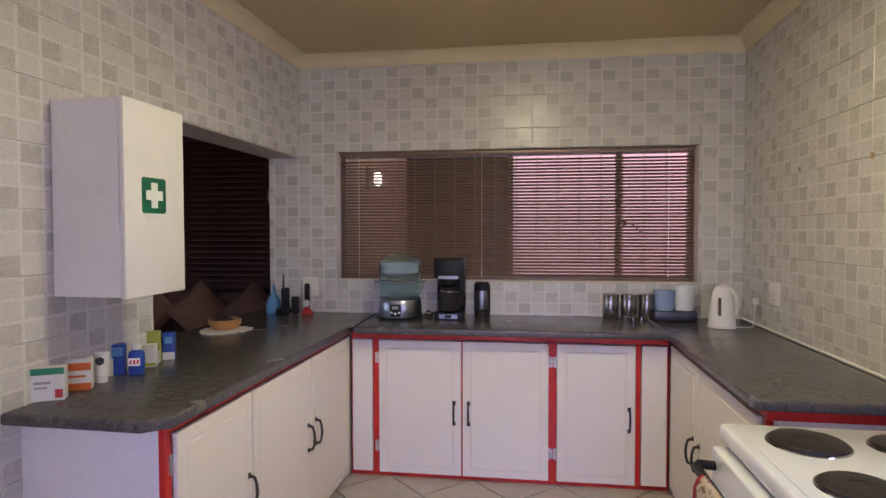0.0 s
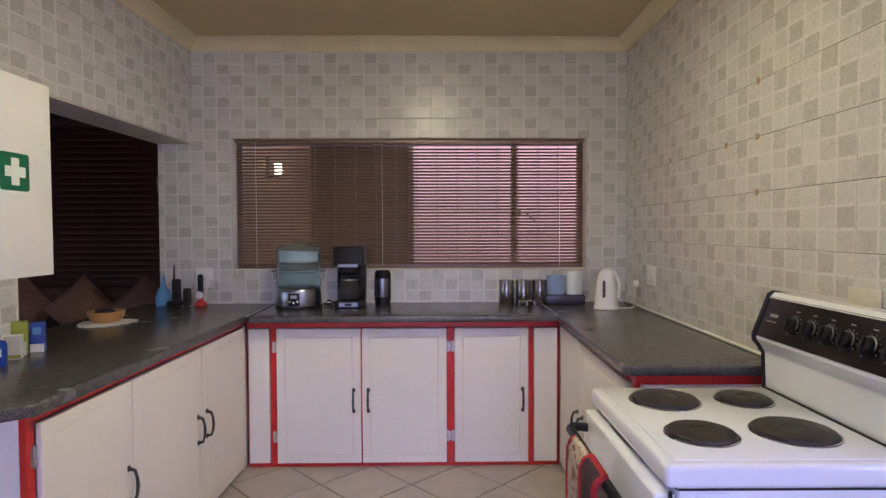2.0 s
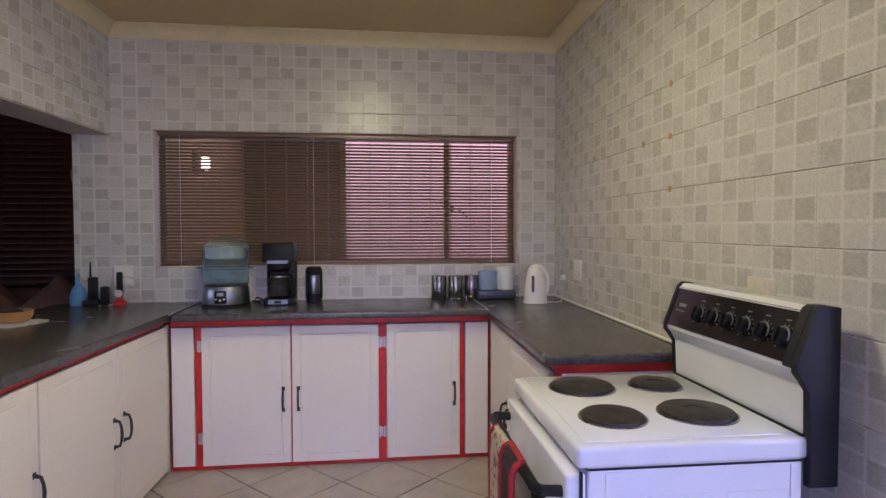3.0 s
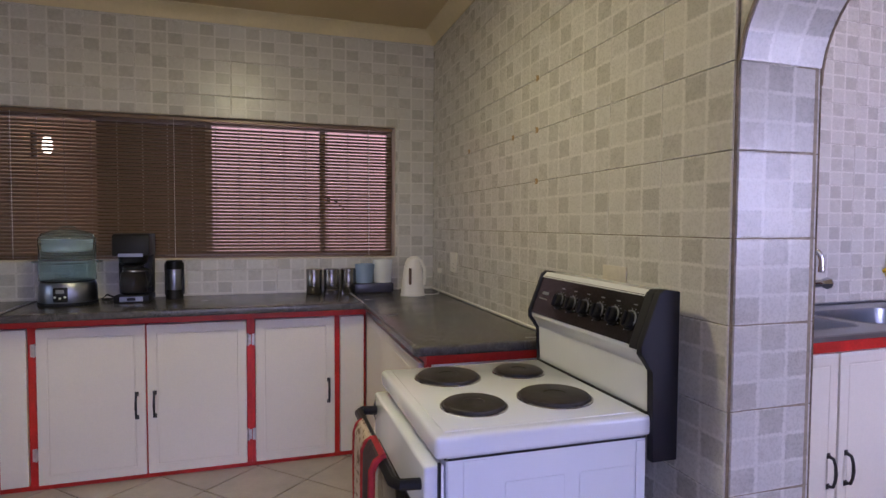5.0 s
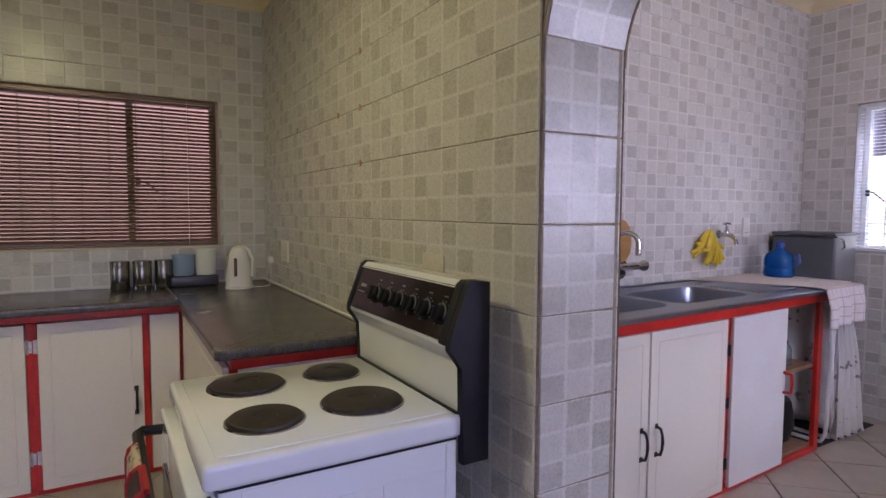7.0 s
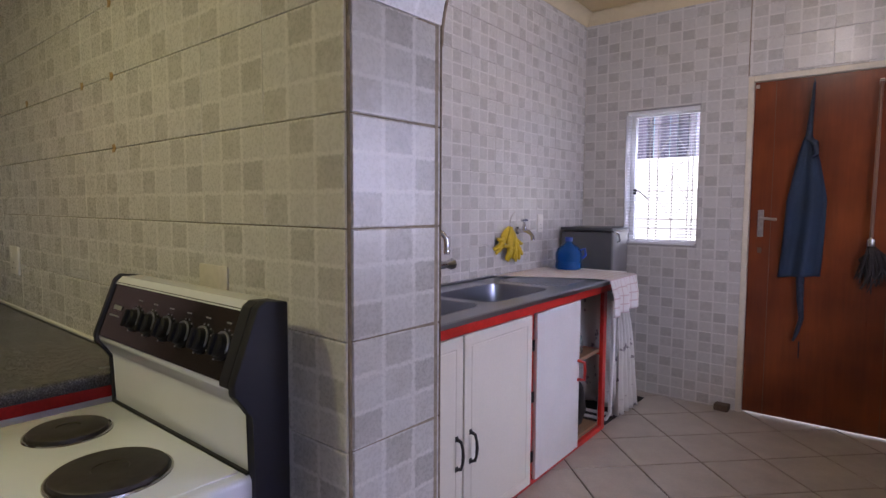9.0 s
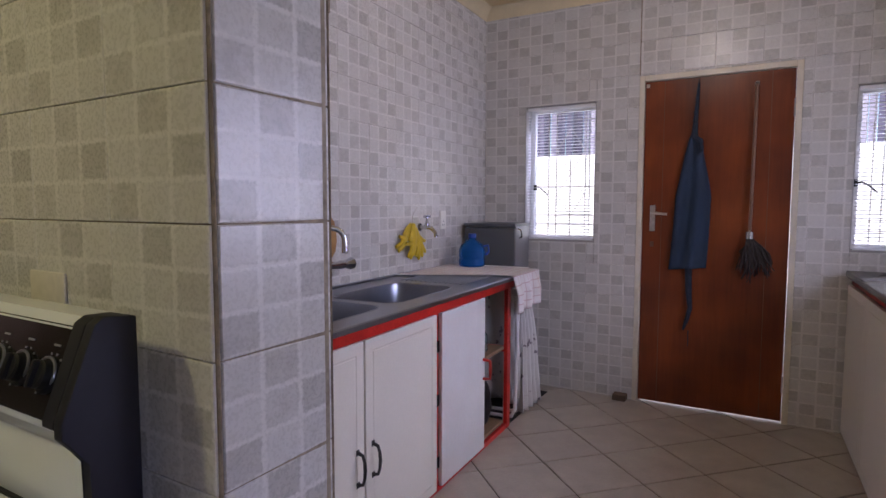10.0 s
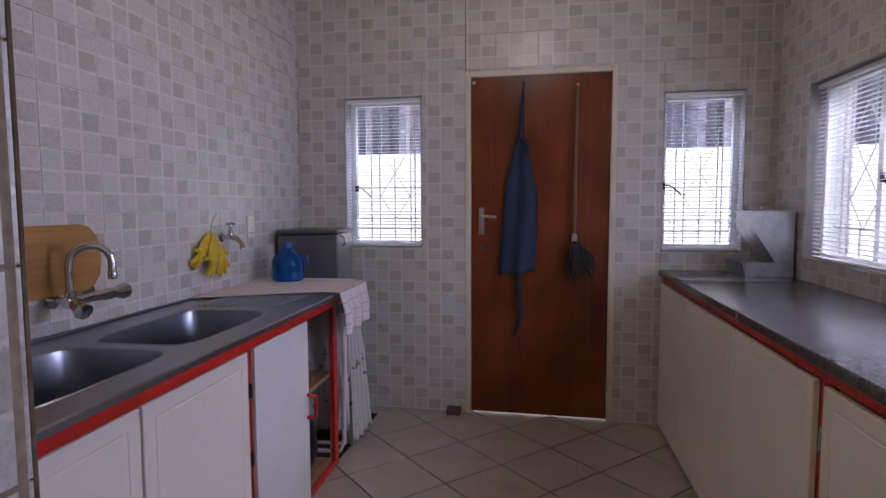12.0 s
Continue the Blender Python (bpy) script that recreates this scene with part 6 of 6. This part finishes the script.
folded_chair(pose(4.06, 1.86, 0, 0, 0, 4))
bm = nb()
sheet(bm, 40, 24, lambda a, b: (4.14 + a * (0.17 + 0.14 * b) + 0.02 * math.sin(b * 5), 1.86 - 0.022 * math.sin(a * 26 + 2 * b) * (0.3 + b) - 0.03 * b, 0.74 - 0.715 * b))
thicken(solo("hanging_cloth", bm, M_FLORAL, Matrix(), "white floral cloth hanging beside the folded chair", "cloth"), 0.004)
bm = nb()
box(bm, 4.0, 4.64, 1.84, 2.20, 0.001, 0.007, 0.002)
solo("floor_mat", bm, M_MAT, Matrix(), "thin black mat on the floor by the fridge", "mat")
bm = nb()
box(bm, 4.70, 4.768, 1.335, 1.42, 0.001, 0.042, 0.004)
solo("doorstop_block", bm, M_BRICK, Matrix(), "small brown block at the foot of the door frame", "doorstop")


# ---- scullery: window run ----
RZ = 0.922
for a, b, lab in ((0.008, 0.50, "dark grey laminate worktop in the scullery corner"), (0.504, 3.02, "long dark grey laminate worktop under the scullery window")):
    worktop("worktop", [(a, -0.612), (b, -0.612), (b, -0.009), (a, -0.009)], RZ - 0.036, RZ, F_WIN, lab)
W0 = F_WIN @ pose(0.010, -0.582, 0)
for x0, w, splits, lab in ((0.0, 1.865, (0.56, 1.20), "cream three-door base cabinet with a red frame"), (1.867, 1.14, (0.56,), "cream two-door base cabinet with a red frame")):
    u = thing("base_cabinet", W0 @ pose(x0, 0, 0), lab, "cabinet", "scullery base cabinets")
    carcass(u, w, 0.572, RZ - 0.037)
    rail(u, 0.0, w, 0.850, RZ - 0.037)
    rail(u, 0.0, w, 0.0, 0.02)
    rail(u, w - 0.022, w, 0.02, 0.850)
    if x0:
        rail(u, 0.0, 0.022, 0.02, 0.850)
    edges = [0.024 if x0 else 0.004, *splits, w - 0.024]
    for k, (p, q) in enumerate(zip(edges, edges[1:])):
        d = door_leaf(u, p + 0.002, q - 0.002, 0.024, 0.847)
    hinge(u, w - 0.004, 0.0, 0.70) if not x0 else None
    hinge(u, w - 0.004, 0.0, 0.14) if not x0 else None


def feeder(m):
    th = thing("feed_dispenser", m, "galvanised metal feed dispenser with an open tray", "feeder")
    w = 0.24
    bm = nb()
    for x in (0, w - 0.004):
        prism(bm, [(0.0, 0.0), (0.0, 0.325), (-0.20, 0.325), (-0.20, 0.25), (-0.085, 0.07), (-0.085, 0.0)], x, x + 0.004, "X")
    box(bm, 0.004, w - 0.004, -0.004, 0.0, 0, 0.325)
    prism(bm, [(-0.199, 0.325), (-0.195, 0.325), (-0.195, 0.25), (-0.072, 0.06), (-0.077, 0.06), (-0.199, 0.25)], 0.004, w - 0.004, "X")
    part("hopper", bm, M_GALV, th)
    bm = nb()
    box(bm, -0.006, w + 0.006, -0.208, 0.004, 0.325, 0.337, 0.003)
    lid = part("lid", bm, M_GALV, th)
    bm = nb()
    box(bm, w * 0.5 - 0.02, w * 0.5 + 0.02, -0.12, -0.08, 0.337, 0.358, 0.004)
    part("knob", bm, M_GALV, lid)
    bm = nb()
    box(bm, -0.012, w + 0.012, -0.23, -0.004, 0.0, 0.004)
    box(bm, -0.012, -0.008, -0.23, -0.004, 0.004, 0.075)
    box(bm, w + 0.008, w + 0.012, -0.23, -0.004, 0.004, 0.075)
    prism(bm, [(-0.23, 0.0), (-0.226, 0.0), (-0.245, 0.075), (-0.249, 0.075)], -0.012, w + 0.012, "X")
    part("tray", bm, M_GALV, th, "open metal feed tray")


feeder(pose(4.725, -0.398, RZ + 0.001, 0, 0, 183))
th = thing("keys", F_WIN @ pose(0.16, -0.47, RZ + 0.001), "small bunch of dark keys on the worktop", "keys")
bm = nb()
tube(bm, [(0.012 * math.cos(a), 0.012 * math.sin(a), 0.003) for a in [2 * math.pi * i / 12 for i in range(13)]], 0.0015, 5)
part("ring", bm, M_PEWTER, th)
for k in range(3):
    bm = nb()
    box(bm, 0.01, 0.055, -0.004, 0.004, 0.0015 * k, 0.0015 * k + 0.0015)
    part("key", bm, M_PEWTER, th, "", pose(0, 0, 0.001, 0, 0, -30 + 35 * k))


# ---- on the back door ----
def apron():
    th = thing("denim_apron", F_DOOR @ pose(1.41, -0.004, 0), "dark blue denim apron hung on the back door", "apron")

    def cloth(a, b):
        z = 1.70 - b * 0.815
        half = 0.020 + 0.075 * min(1, b / 0.45) ** 0.8 + 0.012 * b
        mid = 0.012 * math.sin(b * 3.0) - 0.02 * b
        x = mid + (2 * a - 1) * half
        fold = 0.030 * (0.5 + 0.5 * math.sin(a * 11 + b * 1.5)) * min(1, 0.3 + b) * math.sin(math.pi * a) ** 0.5
        return (x, -0.012 - fold, z + 0.02 * (a - 0.5) * b)

    bm = nb()
    sheet(bm, 28, 36, cloth)
    thicken(part("bib", bm, M_DENIM, th), 0.004)
    bm = nb()
    tube(bm, [(0.015, -0.012, 2.01), (0.010, -0.014, 1.90), (0.004, -0.02, 1.78), (0.0, -0.022, 1.68)], [0.006, 0.010, 0.014, 0.020], 8)
    part("neck_strap", bm, M_STRAP, th)
    bm = nb()
    tube(bm, [(0.0, -0.02, 1.69), (0.035, -0.028, 1.66), (0.042, -0.03, 1.60), (0.02, -0.026, 1.58)], [0.014, 0.018, 0.014, 0.008], 8)
    part("knot", bm, M_STRAP, th)
    bm = nb()
    tube(bm, [(-0.01, -0.014, 0.90), (-0.005, -0.014, 0.75), (0.006, -0.014, 0.64), (-0.012, -0.014, 0.56), (-0.03, -0.014, 0.50)], [0.022, 0.018, 0.014, 0.013, 0.006], 8)
    part("tie", bm, M_STRAP, th, "hanging apron tie")
    bm = nb()
    tube(bm, [(0.0, -0.012, 0.50), (0.0, -0.010, 0.40)], [0.004, 0.003], 6)
    part("loose_string", bm, M_STRAP, th)
    bm = nb()
    tube(bm, [(0.015, -0.002, 2.02), (0.015, -0.02, 2.015), (0.015, -0.022, 2.03)], 0.003, 6)
    part("hook", bm, M_PEWTER, th)


def mop():
    th = thing("mop", F_DOOR @ pose(1.73, -0.004, 0), "grey string mop hung head down on the back door", "mop")
    bm = nb()
    tube(bm, [(0.004, -0.022, 1.97), (0.0, -0.024, 1.5), (-0.004, -0.026, 1.08)], 0.0095, 10)
    part("stick", bm, M_STICK, th)
    bm = nb()
    lathe(bm, [(0.012, 1.07), (0.022, 1.08), (0.022, 1.12), (0.012, 1.13)], (-0.004, -0.026, 0), 14)
    part("socket", bm, M_CHROME, th, "bright metal socket")
    bm = nb()
    for k in range(90):
        a = random.uniform(-1, 1)
        d = random.uniform(0, 1)
        ln = random.uniform(0.17, 0.27) * (1 - 0.25 * abs(a))
        x, y = a * 0.075 + 0.02 * a * a + 0.015, -0.012 - 0.055 * d
        tube(bm, [(-0.004 + a * 0.012, -0.028, 1.085), (x * 0.55, y, 1.04), (x * 0.95 + random.uniform(-0.018, 0.018), y, 1.085 - ln * 0.6), (x + random.uniform(-0.035, 0.035), y, 1.085 - ln)], [0.004, 0.0055, 0.0055, 0.003], 5)
    part("mop_head", bm, M_MOP, th, "dark grey mop yarn")
    bm = nb()
    box(bm, -0.008, 0.014, -0.014, 0.0, 1.955, 1.985, 0.003)
    part("clip", bm, M_CHROME, th)


apron()
mop()

# rust marks below old screw holes on the stove wall
for uu, zz in ((1.535, 1.648), (1.535, 1.85), (0.72, 1.66), (1.535, 1.446), (1.30, 1.65)):
    bm = nb()
    pts = [(0.011 * (1 + 0.5 * math.sin(3 * a + uu)) * math.cos(a), 0.017 * (1 + 0.4 * math.sin(2 * a + zz)) * math.sin(a)) for a in [2 * math.pi * k / 14 for k in range(14)]]
    prism(bm, pts, -0.0078, -0.0066, "Y")
    rs = new("rust_mark", mesh_of("rust_mark", bm, M_RUST))
    rs.parent = wall_east
    rs.matrix_basis = pose(uu, 0, zz)


# ---- outside ----
bm = nb()
box(bm, -60, 60, -60, 60, -0.35, -0.16)
solo("ground", bm, M_PAVING, Matrix(), "paved yard round the house", "ground", kind="structure")
bm = nb()
box(bm, 7.6, 7.85, -9, 9, -0.16, 1.86, 0.01)
solo("garden_wall", bm, M_LIMEWASH, Matrix(), "limewashed boundary wall across the yard", "garden wall", kind="structure")
bm = nb()
box(bm, -2, 7.6, -5.2, -4.95, -0.16, 1.95, 0.01)
solo("garden_wall", bm, M_LIMEWASH, Matrix(), "limewashed boundary wall beside the yard", "garden wall", kind="structure")


def lath_fence(m, length, height, label):
    """A screen of uneven upright laths on two rails."""
    bm = nb()
    x = 0.0
    while x < length:
        w = random.uniform(0.03, 0.09)
        y = random.uniform(-0.02, 0.02)
        box(bm, x, x + w, y, y + 0.02, 0, height + random.uniform(-0.12, 0.12))
        x += w + random.choice((0.003, 0.004, 0.005, 0.007, 0.010))
    for z in (0.6, height - 0.8):
        box(bm, 0, length, 0.045, 0.09, z, z + 0.08)
    return solo("lath_fence", bm, M_LATH, m, label, "fence", kind="stuff")


lath_fence(pose(8.6, -8.5, -0.16, 0, 0, 90), 17, 4.6, "tall weathered lath screen behind the boundary wall")
lath_fence(pose(-2, -6.0, -0.16, 0, 0, 0), 11, 4.6, "tall weathered lath screen beside the yard")

# the court behind the kitchen window, with an unseen roof added to block the sun
for nm, b, material, lab in (("backdrop_court", (0.165, 3.2, 4.20, 4.34, -0.16, 3.2), M_PINKGLOW, "pink backdrop of the court, glowing in place of daylight"), ("court_wall", (-2.6, 0.11, 6.42, 6.6, -0.16, 3.2), M_UMBER, "dark brown wall standing in for the dim end of the court"),
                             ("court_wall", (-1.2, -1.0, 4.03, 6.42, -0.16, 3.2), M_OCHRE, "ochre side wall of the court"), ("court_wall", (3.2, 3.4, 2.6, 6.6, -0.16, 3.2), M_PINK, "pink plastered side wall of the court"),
                             ("court_roof", (-2.6, 0.12, 4.03, 6.6, 3.2, 3.3), M_UMBER, "unseen roof added to keep the sun off the kitchen window")):
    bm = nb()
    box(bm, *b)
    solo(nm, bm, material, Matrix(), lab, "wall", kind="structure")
th = thing("wall_lamp", pose(-0.985, 4.8, 1.80, 0, 0, 90), "small lit wall lamp in the court", "wall lamp")
bm = nb()
box(bm, -0.04, 0.04, 0.0, 0.02, -0.08, 0.10, 0.005)
part("back_plate", bm, M_BLACK, th)
bm = nb()
lathe(bm, [(0.02, -0.05), (0.03, -0.035), (0.03, 0.04), (0.02, 0.055)], (0, -0.07, 0), 16)
part("shade", bm, M_GLOW, th, "glowing glass shade")
bm = nb()
tube(bm, [(0, 0.01, -0.06), (0, -0.07, -0.06)], 0.008, 6)
part("bracket", bm, M_BLACK, th)

# ---- lounge through the hatch ----
th = thing("venetian_blind", pose(-4.2, 5.34, 0.55), "closed dark brown wooden blind across the lounge", "blind")
me = slat_mesh("slat", 2.8, 0.062, 0.003, 62, M_SLATDARK)
for i in range(30):
    ob = new("slat", me)
    ob.parent = th
    ob.matrix_basis = pose(0, 0, 0.05 + 0.055 * i, random.uniform(-2, 2), 0, 0)
bm = nb()
box(bm, 0, 2.8, -0.03, 0.03, 1.69, 1.74, 0.004)
part("head_rail", bm, M_SLATDARK, th)
th = thing("sofa", pose(-3.7, 4.35, 0), "brown upholstered sofa with loose cushions", "sofa")
for nm, b in (("seat", (0, 2.1, 0, 0.62, 0.10, 0.44)), ("backrest", (0, 2.1, 0.62, 0.86, 0.10, 0.84)), ("arm", (-0.2, 0, 0, 0.86, 0.10, 0.62)), ("arm", (2.1, 2.3, 0, 0.86, 0.10, 0.62))):
    bm = nb()
    box(bm, *b, 0.05, 4)
    part(nm, bm, M_SOFA, th)
for x in (-0.15, 2.25):
    for y in (0.06, 0.78):
        bm = nb()
        lathe(bm, [(0.025, 0), (0.03, 0.11)], (x, y, 0), 10)
        part("foot", bm, M_SLATDARK, th)


def cushion(m):
    """A plump square cushion standing on its corner."""
    bm = nb()
    n, s = 10, 0.205
    def skin(sign):
        grid = []
        for i in range(n + 1):
            row = []
            for j in range(n + 1):
                a, b = 2 * i / n - 1, 2 * j / n - 1
                puff = 0.075 * (max(0, 1 - a ** 4) * max(0, 1 - b ** 4)) ** 0.6
                pinch = 1 - 0.06 * (1 - abs(a) ** 2) * abs(b) - 0.06 * (1 - abs(b) ** 2) * abs(a)
                row.append(bm.verts.new((a * s * pinch, sign * puff, b * s * pinch)))
            grid.append(row)
        for i in range(n):
            for j in range(n):
                bm.faces.new((grid[i][j], grid[i + 1][j], grid[i + 1][j + 1], grid[i][j + 1]))
    skin(1)
    skin(-1)
    bmesh.ops.remove_doubles(bm, verts=bm.verts, dist=1e-4)
    return solo("cushion", bm, M_CUSHION, m, "brown scatter cushion standing on its corner on the sofa", "cushion", "sofa cushions")


for x in (-3.02, -2.53, -2.04):
    cushion(pose(x, 4.86, 0.68, -14, 45, random.uniform(-8, 8)))
th = thing("wall_plate", pose(-1.392, 3.91, 1.62, 0, 0, 0), "tan round plate hung at the edge of the serving hatch", "plate")
bm = nb()
lathe(bm, [(0.084, -0.002), (0.088, -0.010), (0.078, -0.028), (0.050, -0.042), (0.010, -0.046)], (0, 0, 0), 28, "X")
part("dish", bm, M_TAN, th)


# ---- floor and wall tiles ----
def tile_mesh(w, h, ou, oz, bevel, depth, material, name, cache={}):
    key = (round(w, 4), round(h, 4), round(ou, 4), round(oz, 4), name)
    if key in cache:
        return cache[key]
    b = min(bevel, w / 3, h / 3)
    vs = [(0, 0, 0), (w, 0, 0), (w, 0, h), (0, 0, h), (0, -depth + b, 0), (w, -depth + b, 0), (w, -depth + b, h), (0, -depth + b, h), (b, -depth, b), (w - b, -depth, b), (w - b, -depth, h - b), (b, -depth, h - b)]
    fs = [(8, 9, 10, 11)]
    for i in range(4):
        j = (i + 1) % 4
        fs += [(4 + i, 4 + j, 8 + j, 8 + i), (i, j, 4 + j, 4 + i)]
    me = bpy.data.meshes.new(name)
    me.from_pydata(vs, [], fs)
    layer = me.uv_layers.new(name="UVMap")
    for loop in me.loops:
        x, _, z = me.vertices[loop.vertex_index].co
        layer.data[loop.index].uv = (ou + x, oz + z)
    me.materials.append(material)
    cache[key] = me
    return me


def cut(rects, hole):
    out = []
    for u0, u1, z0, z1 in rects:
        a, b, c, d = max(u0, hole[0]), min(u1, hole[1]), max(z0, hole[2]), min(z1, hole[3])
        if a >= b or c >= d:
            out.append((u0, u1, z0, z1))
            continue
        if u0 < a:
            out.append((u0, a, z0, z1))
        if b < u1:
            out.append((b, u1, z0, z1))
        if z0 < c:
            out.append((a, b, z0, c))
        if d < z1:
            out.append((a, b, d, z1))
    return out


def lay_tiles(ob, u0, u1, height, holes, phase, zphase):
    gap, gu = 0.0011, 0.0006
    i = math.floor((u0 - phase) / TILE_W)
    while phase + i * TILE_W < u1:
        a = phase + i * TILE_W
        j = -1
        while zphase + j * TILE_H < height:
            z = zphase + j * TILE_H
            rects = [(max(a, u0), min(a + TILE_W, u1), max(z, 0), min(z + TILE_H, height - 0.03))]
            for h in holes:
                rects = [r for q in rects for r in cut([q], h)]
            for r in rects:
                w, hh = r[1] - r[0] - 2 * gu, r[3] - r[2] - 2 * gap
                if w < 0.008 or hh < 0.008:
                    continue
                me = tile_mesh(w, hh, r[0] + gu - a, r[2] + gap - z, 0.0013, 0.006, M_TILE, "tile")
                t = new("tile", me)
                t.parent = ob
                t.matrix_basis = pose(r[0] + gu, random.uniform(-0.0004, 0.0004), r[2] + gap, random.uniform(-0.12, 0.12), 0, random.uniform(-0.12, 0.12))
            j += 1
        i += 1


for entry in TILES:
    lay_tiles(*entry)

# the pier's end face and the soffit of the arch
ZJ = [0.032 + TILE_H * k for k in range(-1, 9)]
for z in ZJ:
    if z + TILE_H > SPRING + 0.05:
        continue
    z0 = max(z, 0.0)
    t = new("tile", tile_mesh(0.240, z + TILE_H - z0 - 0.003, 0.007, 0, 0.002, 0.007, M_TILE, "tile"))
    t.parent = wall_pier
    t.matrix_basis = pose(1.507, ARCH_Y1 + 0.003, z0 + 0.0015)


def soffit_tiles():
    step = TILE_H / ARCH_R
    start = (0.032 + TILE_H * 8 - SPRING) / ARCH_R
    a = start
    while a < math.pi / 2:
        b = min(a + step, math.pi / 2)
        n = 5
        bm = nb()
        layer = bm.loops.layers.uv.verify()
        rows = []
        for i in range(n + 1):
            q = a + 0.004 + (b - a - 0.008) * i / n
            row = []
            for r in (ARCH_R - 0.006, ARCH_R):
                y, z = (ARCH_Y1 - ARCH_R + r * math.cos(q), SPRING + r * math.sin(q)) if q > 0 else (ARCH_Y1 - (ARCH_R - r), SPRING + q * ARCH_R)
                row += [bm.verts.new((1.507, y, z)), bm.verts.new((1.743, y, z))]
            rows.append(row)
        for i, (p, q) in enumerate(zip(rows, rows[1:])):
            for e, g in ((0, 1), (2, 0), (1, 3)):
                f = bm.faces.new((p[e], p[g], q[g], q[e]))
                for loop, (du, dz) in zip(f.loops, ((0, i), (0.236, i), (0.236, i + 1), (0, i + 1))):
                    loop[layer].uv = (0.007 + du, dz * TILE_H / n)
        for p in (rows[0], rows[-1]):
            bm.faces.new((p[0], p[1], p[3], p[2]))
        t = new("tile", mesh_of("tile", bm, M_TILE))
        t.parent = wall_arch
        a = b


soffit_tiles()
# tiles on the kitchen face of the arch wall, above the opening
right, left = arch_outline()
for i in range(6):
    y1 = ARCH_Y1 - i * TILE_W
    for k in range(8, 12):
        z0, z1 = 0.032 + TILE_H * k, min(0.032 + TILE_H * (k + 1), Z_A - 0.03)
        dy = max(0.0, y1 - (ARCH_Y1 - ARCH_R))
        zc = SPRING + math.sqrt(max(0.0, ARCH_R ** 2 - dy ** 2)) if dy < ARCH_R else SPRING
        zlow = SPRING + ARCH_R if y1 - TILE_W < ARCH_Y1 - ARCH_R else SPRING + math.sqrt(max(0.0, ARCH_R ** 2 - (y1 - TILE_W - ARCH_Y1 + ARCH_R) ** 2))
        if z1 < max(zc, zlow) + 0.02 or z0 > z1 - 0.02:
            continue
        z0 = max(z0, max(zc, zlow))
        t = new("tile", tile_mesh(TILE_W - 0.003, z1 - z0 - 0.003, 0, 0, 0.002, 0.006, M_TILE, "tile"))
        t.parent = wall_arch
        t.matrix_basis = pose(1.505, y1, z0, 0, 0, -90)
for (hole, wl, dep) in ((WIN_A, wall_north, 0.095), (WIN_V, wall_door, 0.095), (WIN_U, wall_door, 0.095), (WIN_R, wall_window, 0.095)):
    bm = nb()
    u0, u1, z0, z1 = hole
    e = 0.004
    box(bm, u0, u0 + e, -0.0075, dep, z0, z1)
    box(bm, u1 - e, u1, -0.0075, dep, z0, z1)
    box(bm, u0 + e, u1 - e, -0.0075, dep, z1 - e, z1)
    box(bm, u0 + e, u1 - e, -0.0075, dep, z0, z0 + e)
    rv = new("reveal", mesh_of("reveal", bm, M_PLASTER if wl is wall_north else M_REVEAL))
    rv.parent = wl
bm = nb()
box(bm, DOOR_H[0] - 0.003, DOOR_H[0] + 0.003, -0.0078, -0.004, DOOR_H[3] + 0.004, Z_B - 0.09, 0.001)
jb = new("joint_bead", mesh_of("joint_bead", bm, M_BEAD))
jb.parent = wall_door
# underside and near side of the hatch
bm = nb()
box(bm, PASS[0] + 0.002, PASS[1], -0.004, 0.215, PASS[3] - 0.006, PASS[3] - 0.001)
box(bm, PASS[0] + 0.001, PASS[0] + 0.007, -0.004, 0.215, CT + 0.003, PASS[3] - 0.008)
rv = new("reveal", mesh_of("reveal", bm, M_PLASTER))
rv.parent = wall_west


def clip(poly, axis, limit, sign):
    """Cut a polygon at x or y = limit, keeping the side below (sign 1) or above (-1)."""
    out = []
    for p, q in zip(poly, poly[1:] + poly[:1]):
        dp, dq = sign * (limit - p[axis]), sign * (limit - q[axis])
        if dp >= 0:
            out.append(p)
        if dp * dq < 0:
            f = dp / (dp - dq)
            out.append((p[0] + f * (q[0] - p[0]), p[1] + f * (q[1] - p[1])))
    return out


def lay_floor(cx, cy, diag, turn, x0, x1, y0, y1):
    """Diagonal tiles inside a rectangle, cut where they meet its sides."""
    s = diag / math.sqrt(2)
    me = tile_mesh(s - 0.008, s - 0.008, 0, 0, 0.002, 0.006, M_FLOOR, "floor_tile")
    base = pose(cx, cy, -0.006, 0, 0, 45 + turn)
    for i in range(-22, 23):
        for j in range(-22, 23):
            g = 0.004
            quad = [base @ Vector((i * s + a, j * s + b, 0)) for a, b in ((g, g), (s - g, g), (s - g, s - g), (g, s - g))]
            poly = [(p.x, p.y) for p in quad]
            whole = poly
            for axis, limit, sign in ((0, x1, 1), (0, x0, -1), (1, y1, 1), (1, y0, -1)):
                poly = clip(poly, axis, limit, sign) if poly else poly
            if len(poly) < 3:
                continue
            if poly == whole:
                t = new("floor_tile", me)
                t.matrix_basis = base @ pose(i * s + g, j * s + g, 0) @ pose(0, 0, 0, -90, 0, 0)
            else:
                bm = nb()
                prism(bm, poly, -0.006, 0.0, "Z")
                t = new("floor_tile", mesh_of("floor_tile", bm, M_FLOOR))
            t.parent = FLOOR_OB


FLOOR_OB = bpy.data.objects["floor"]
lay_floor(0.21, 3.10, 0.470, -1.5, -1.30, 1.62, -1.30, 3.84)
lay_floor(4.33, 1.268, 0.480, 1.0, 1.626, 4.84, -0.47, 2.42)
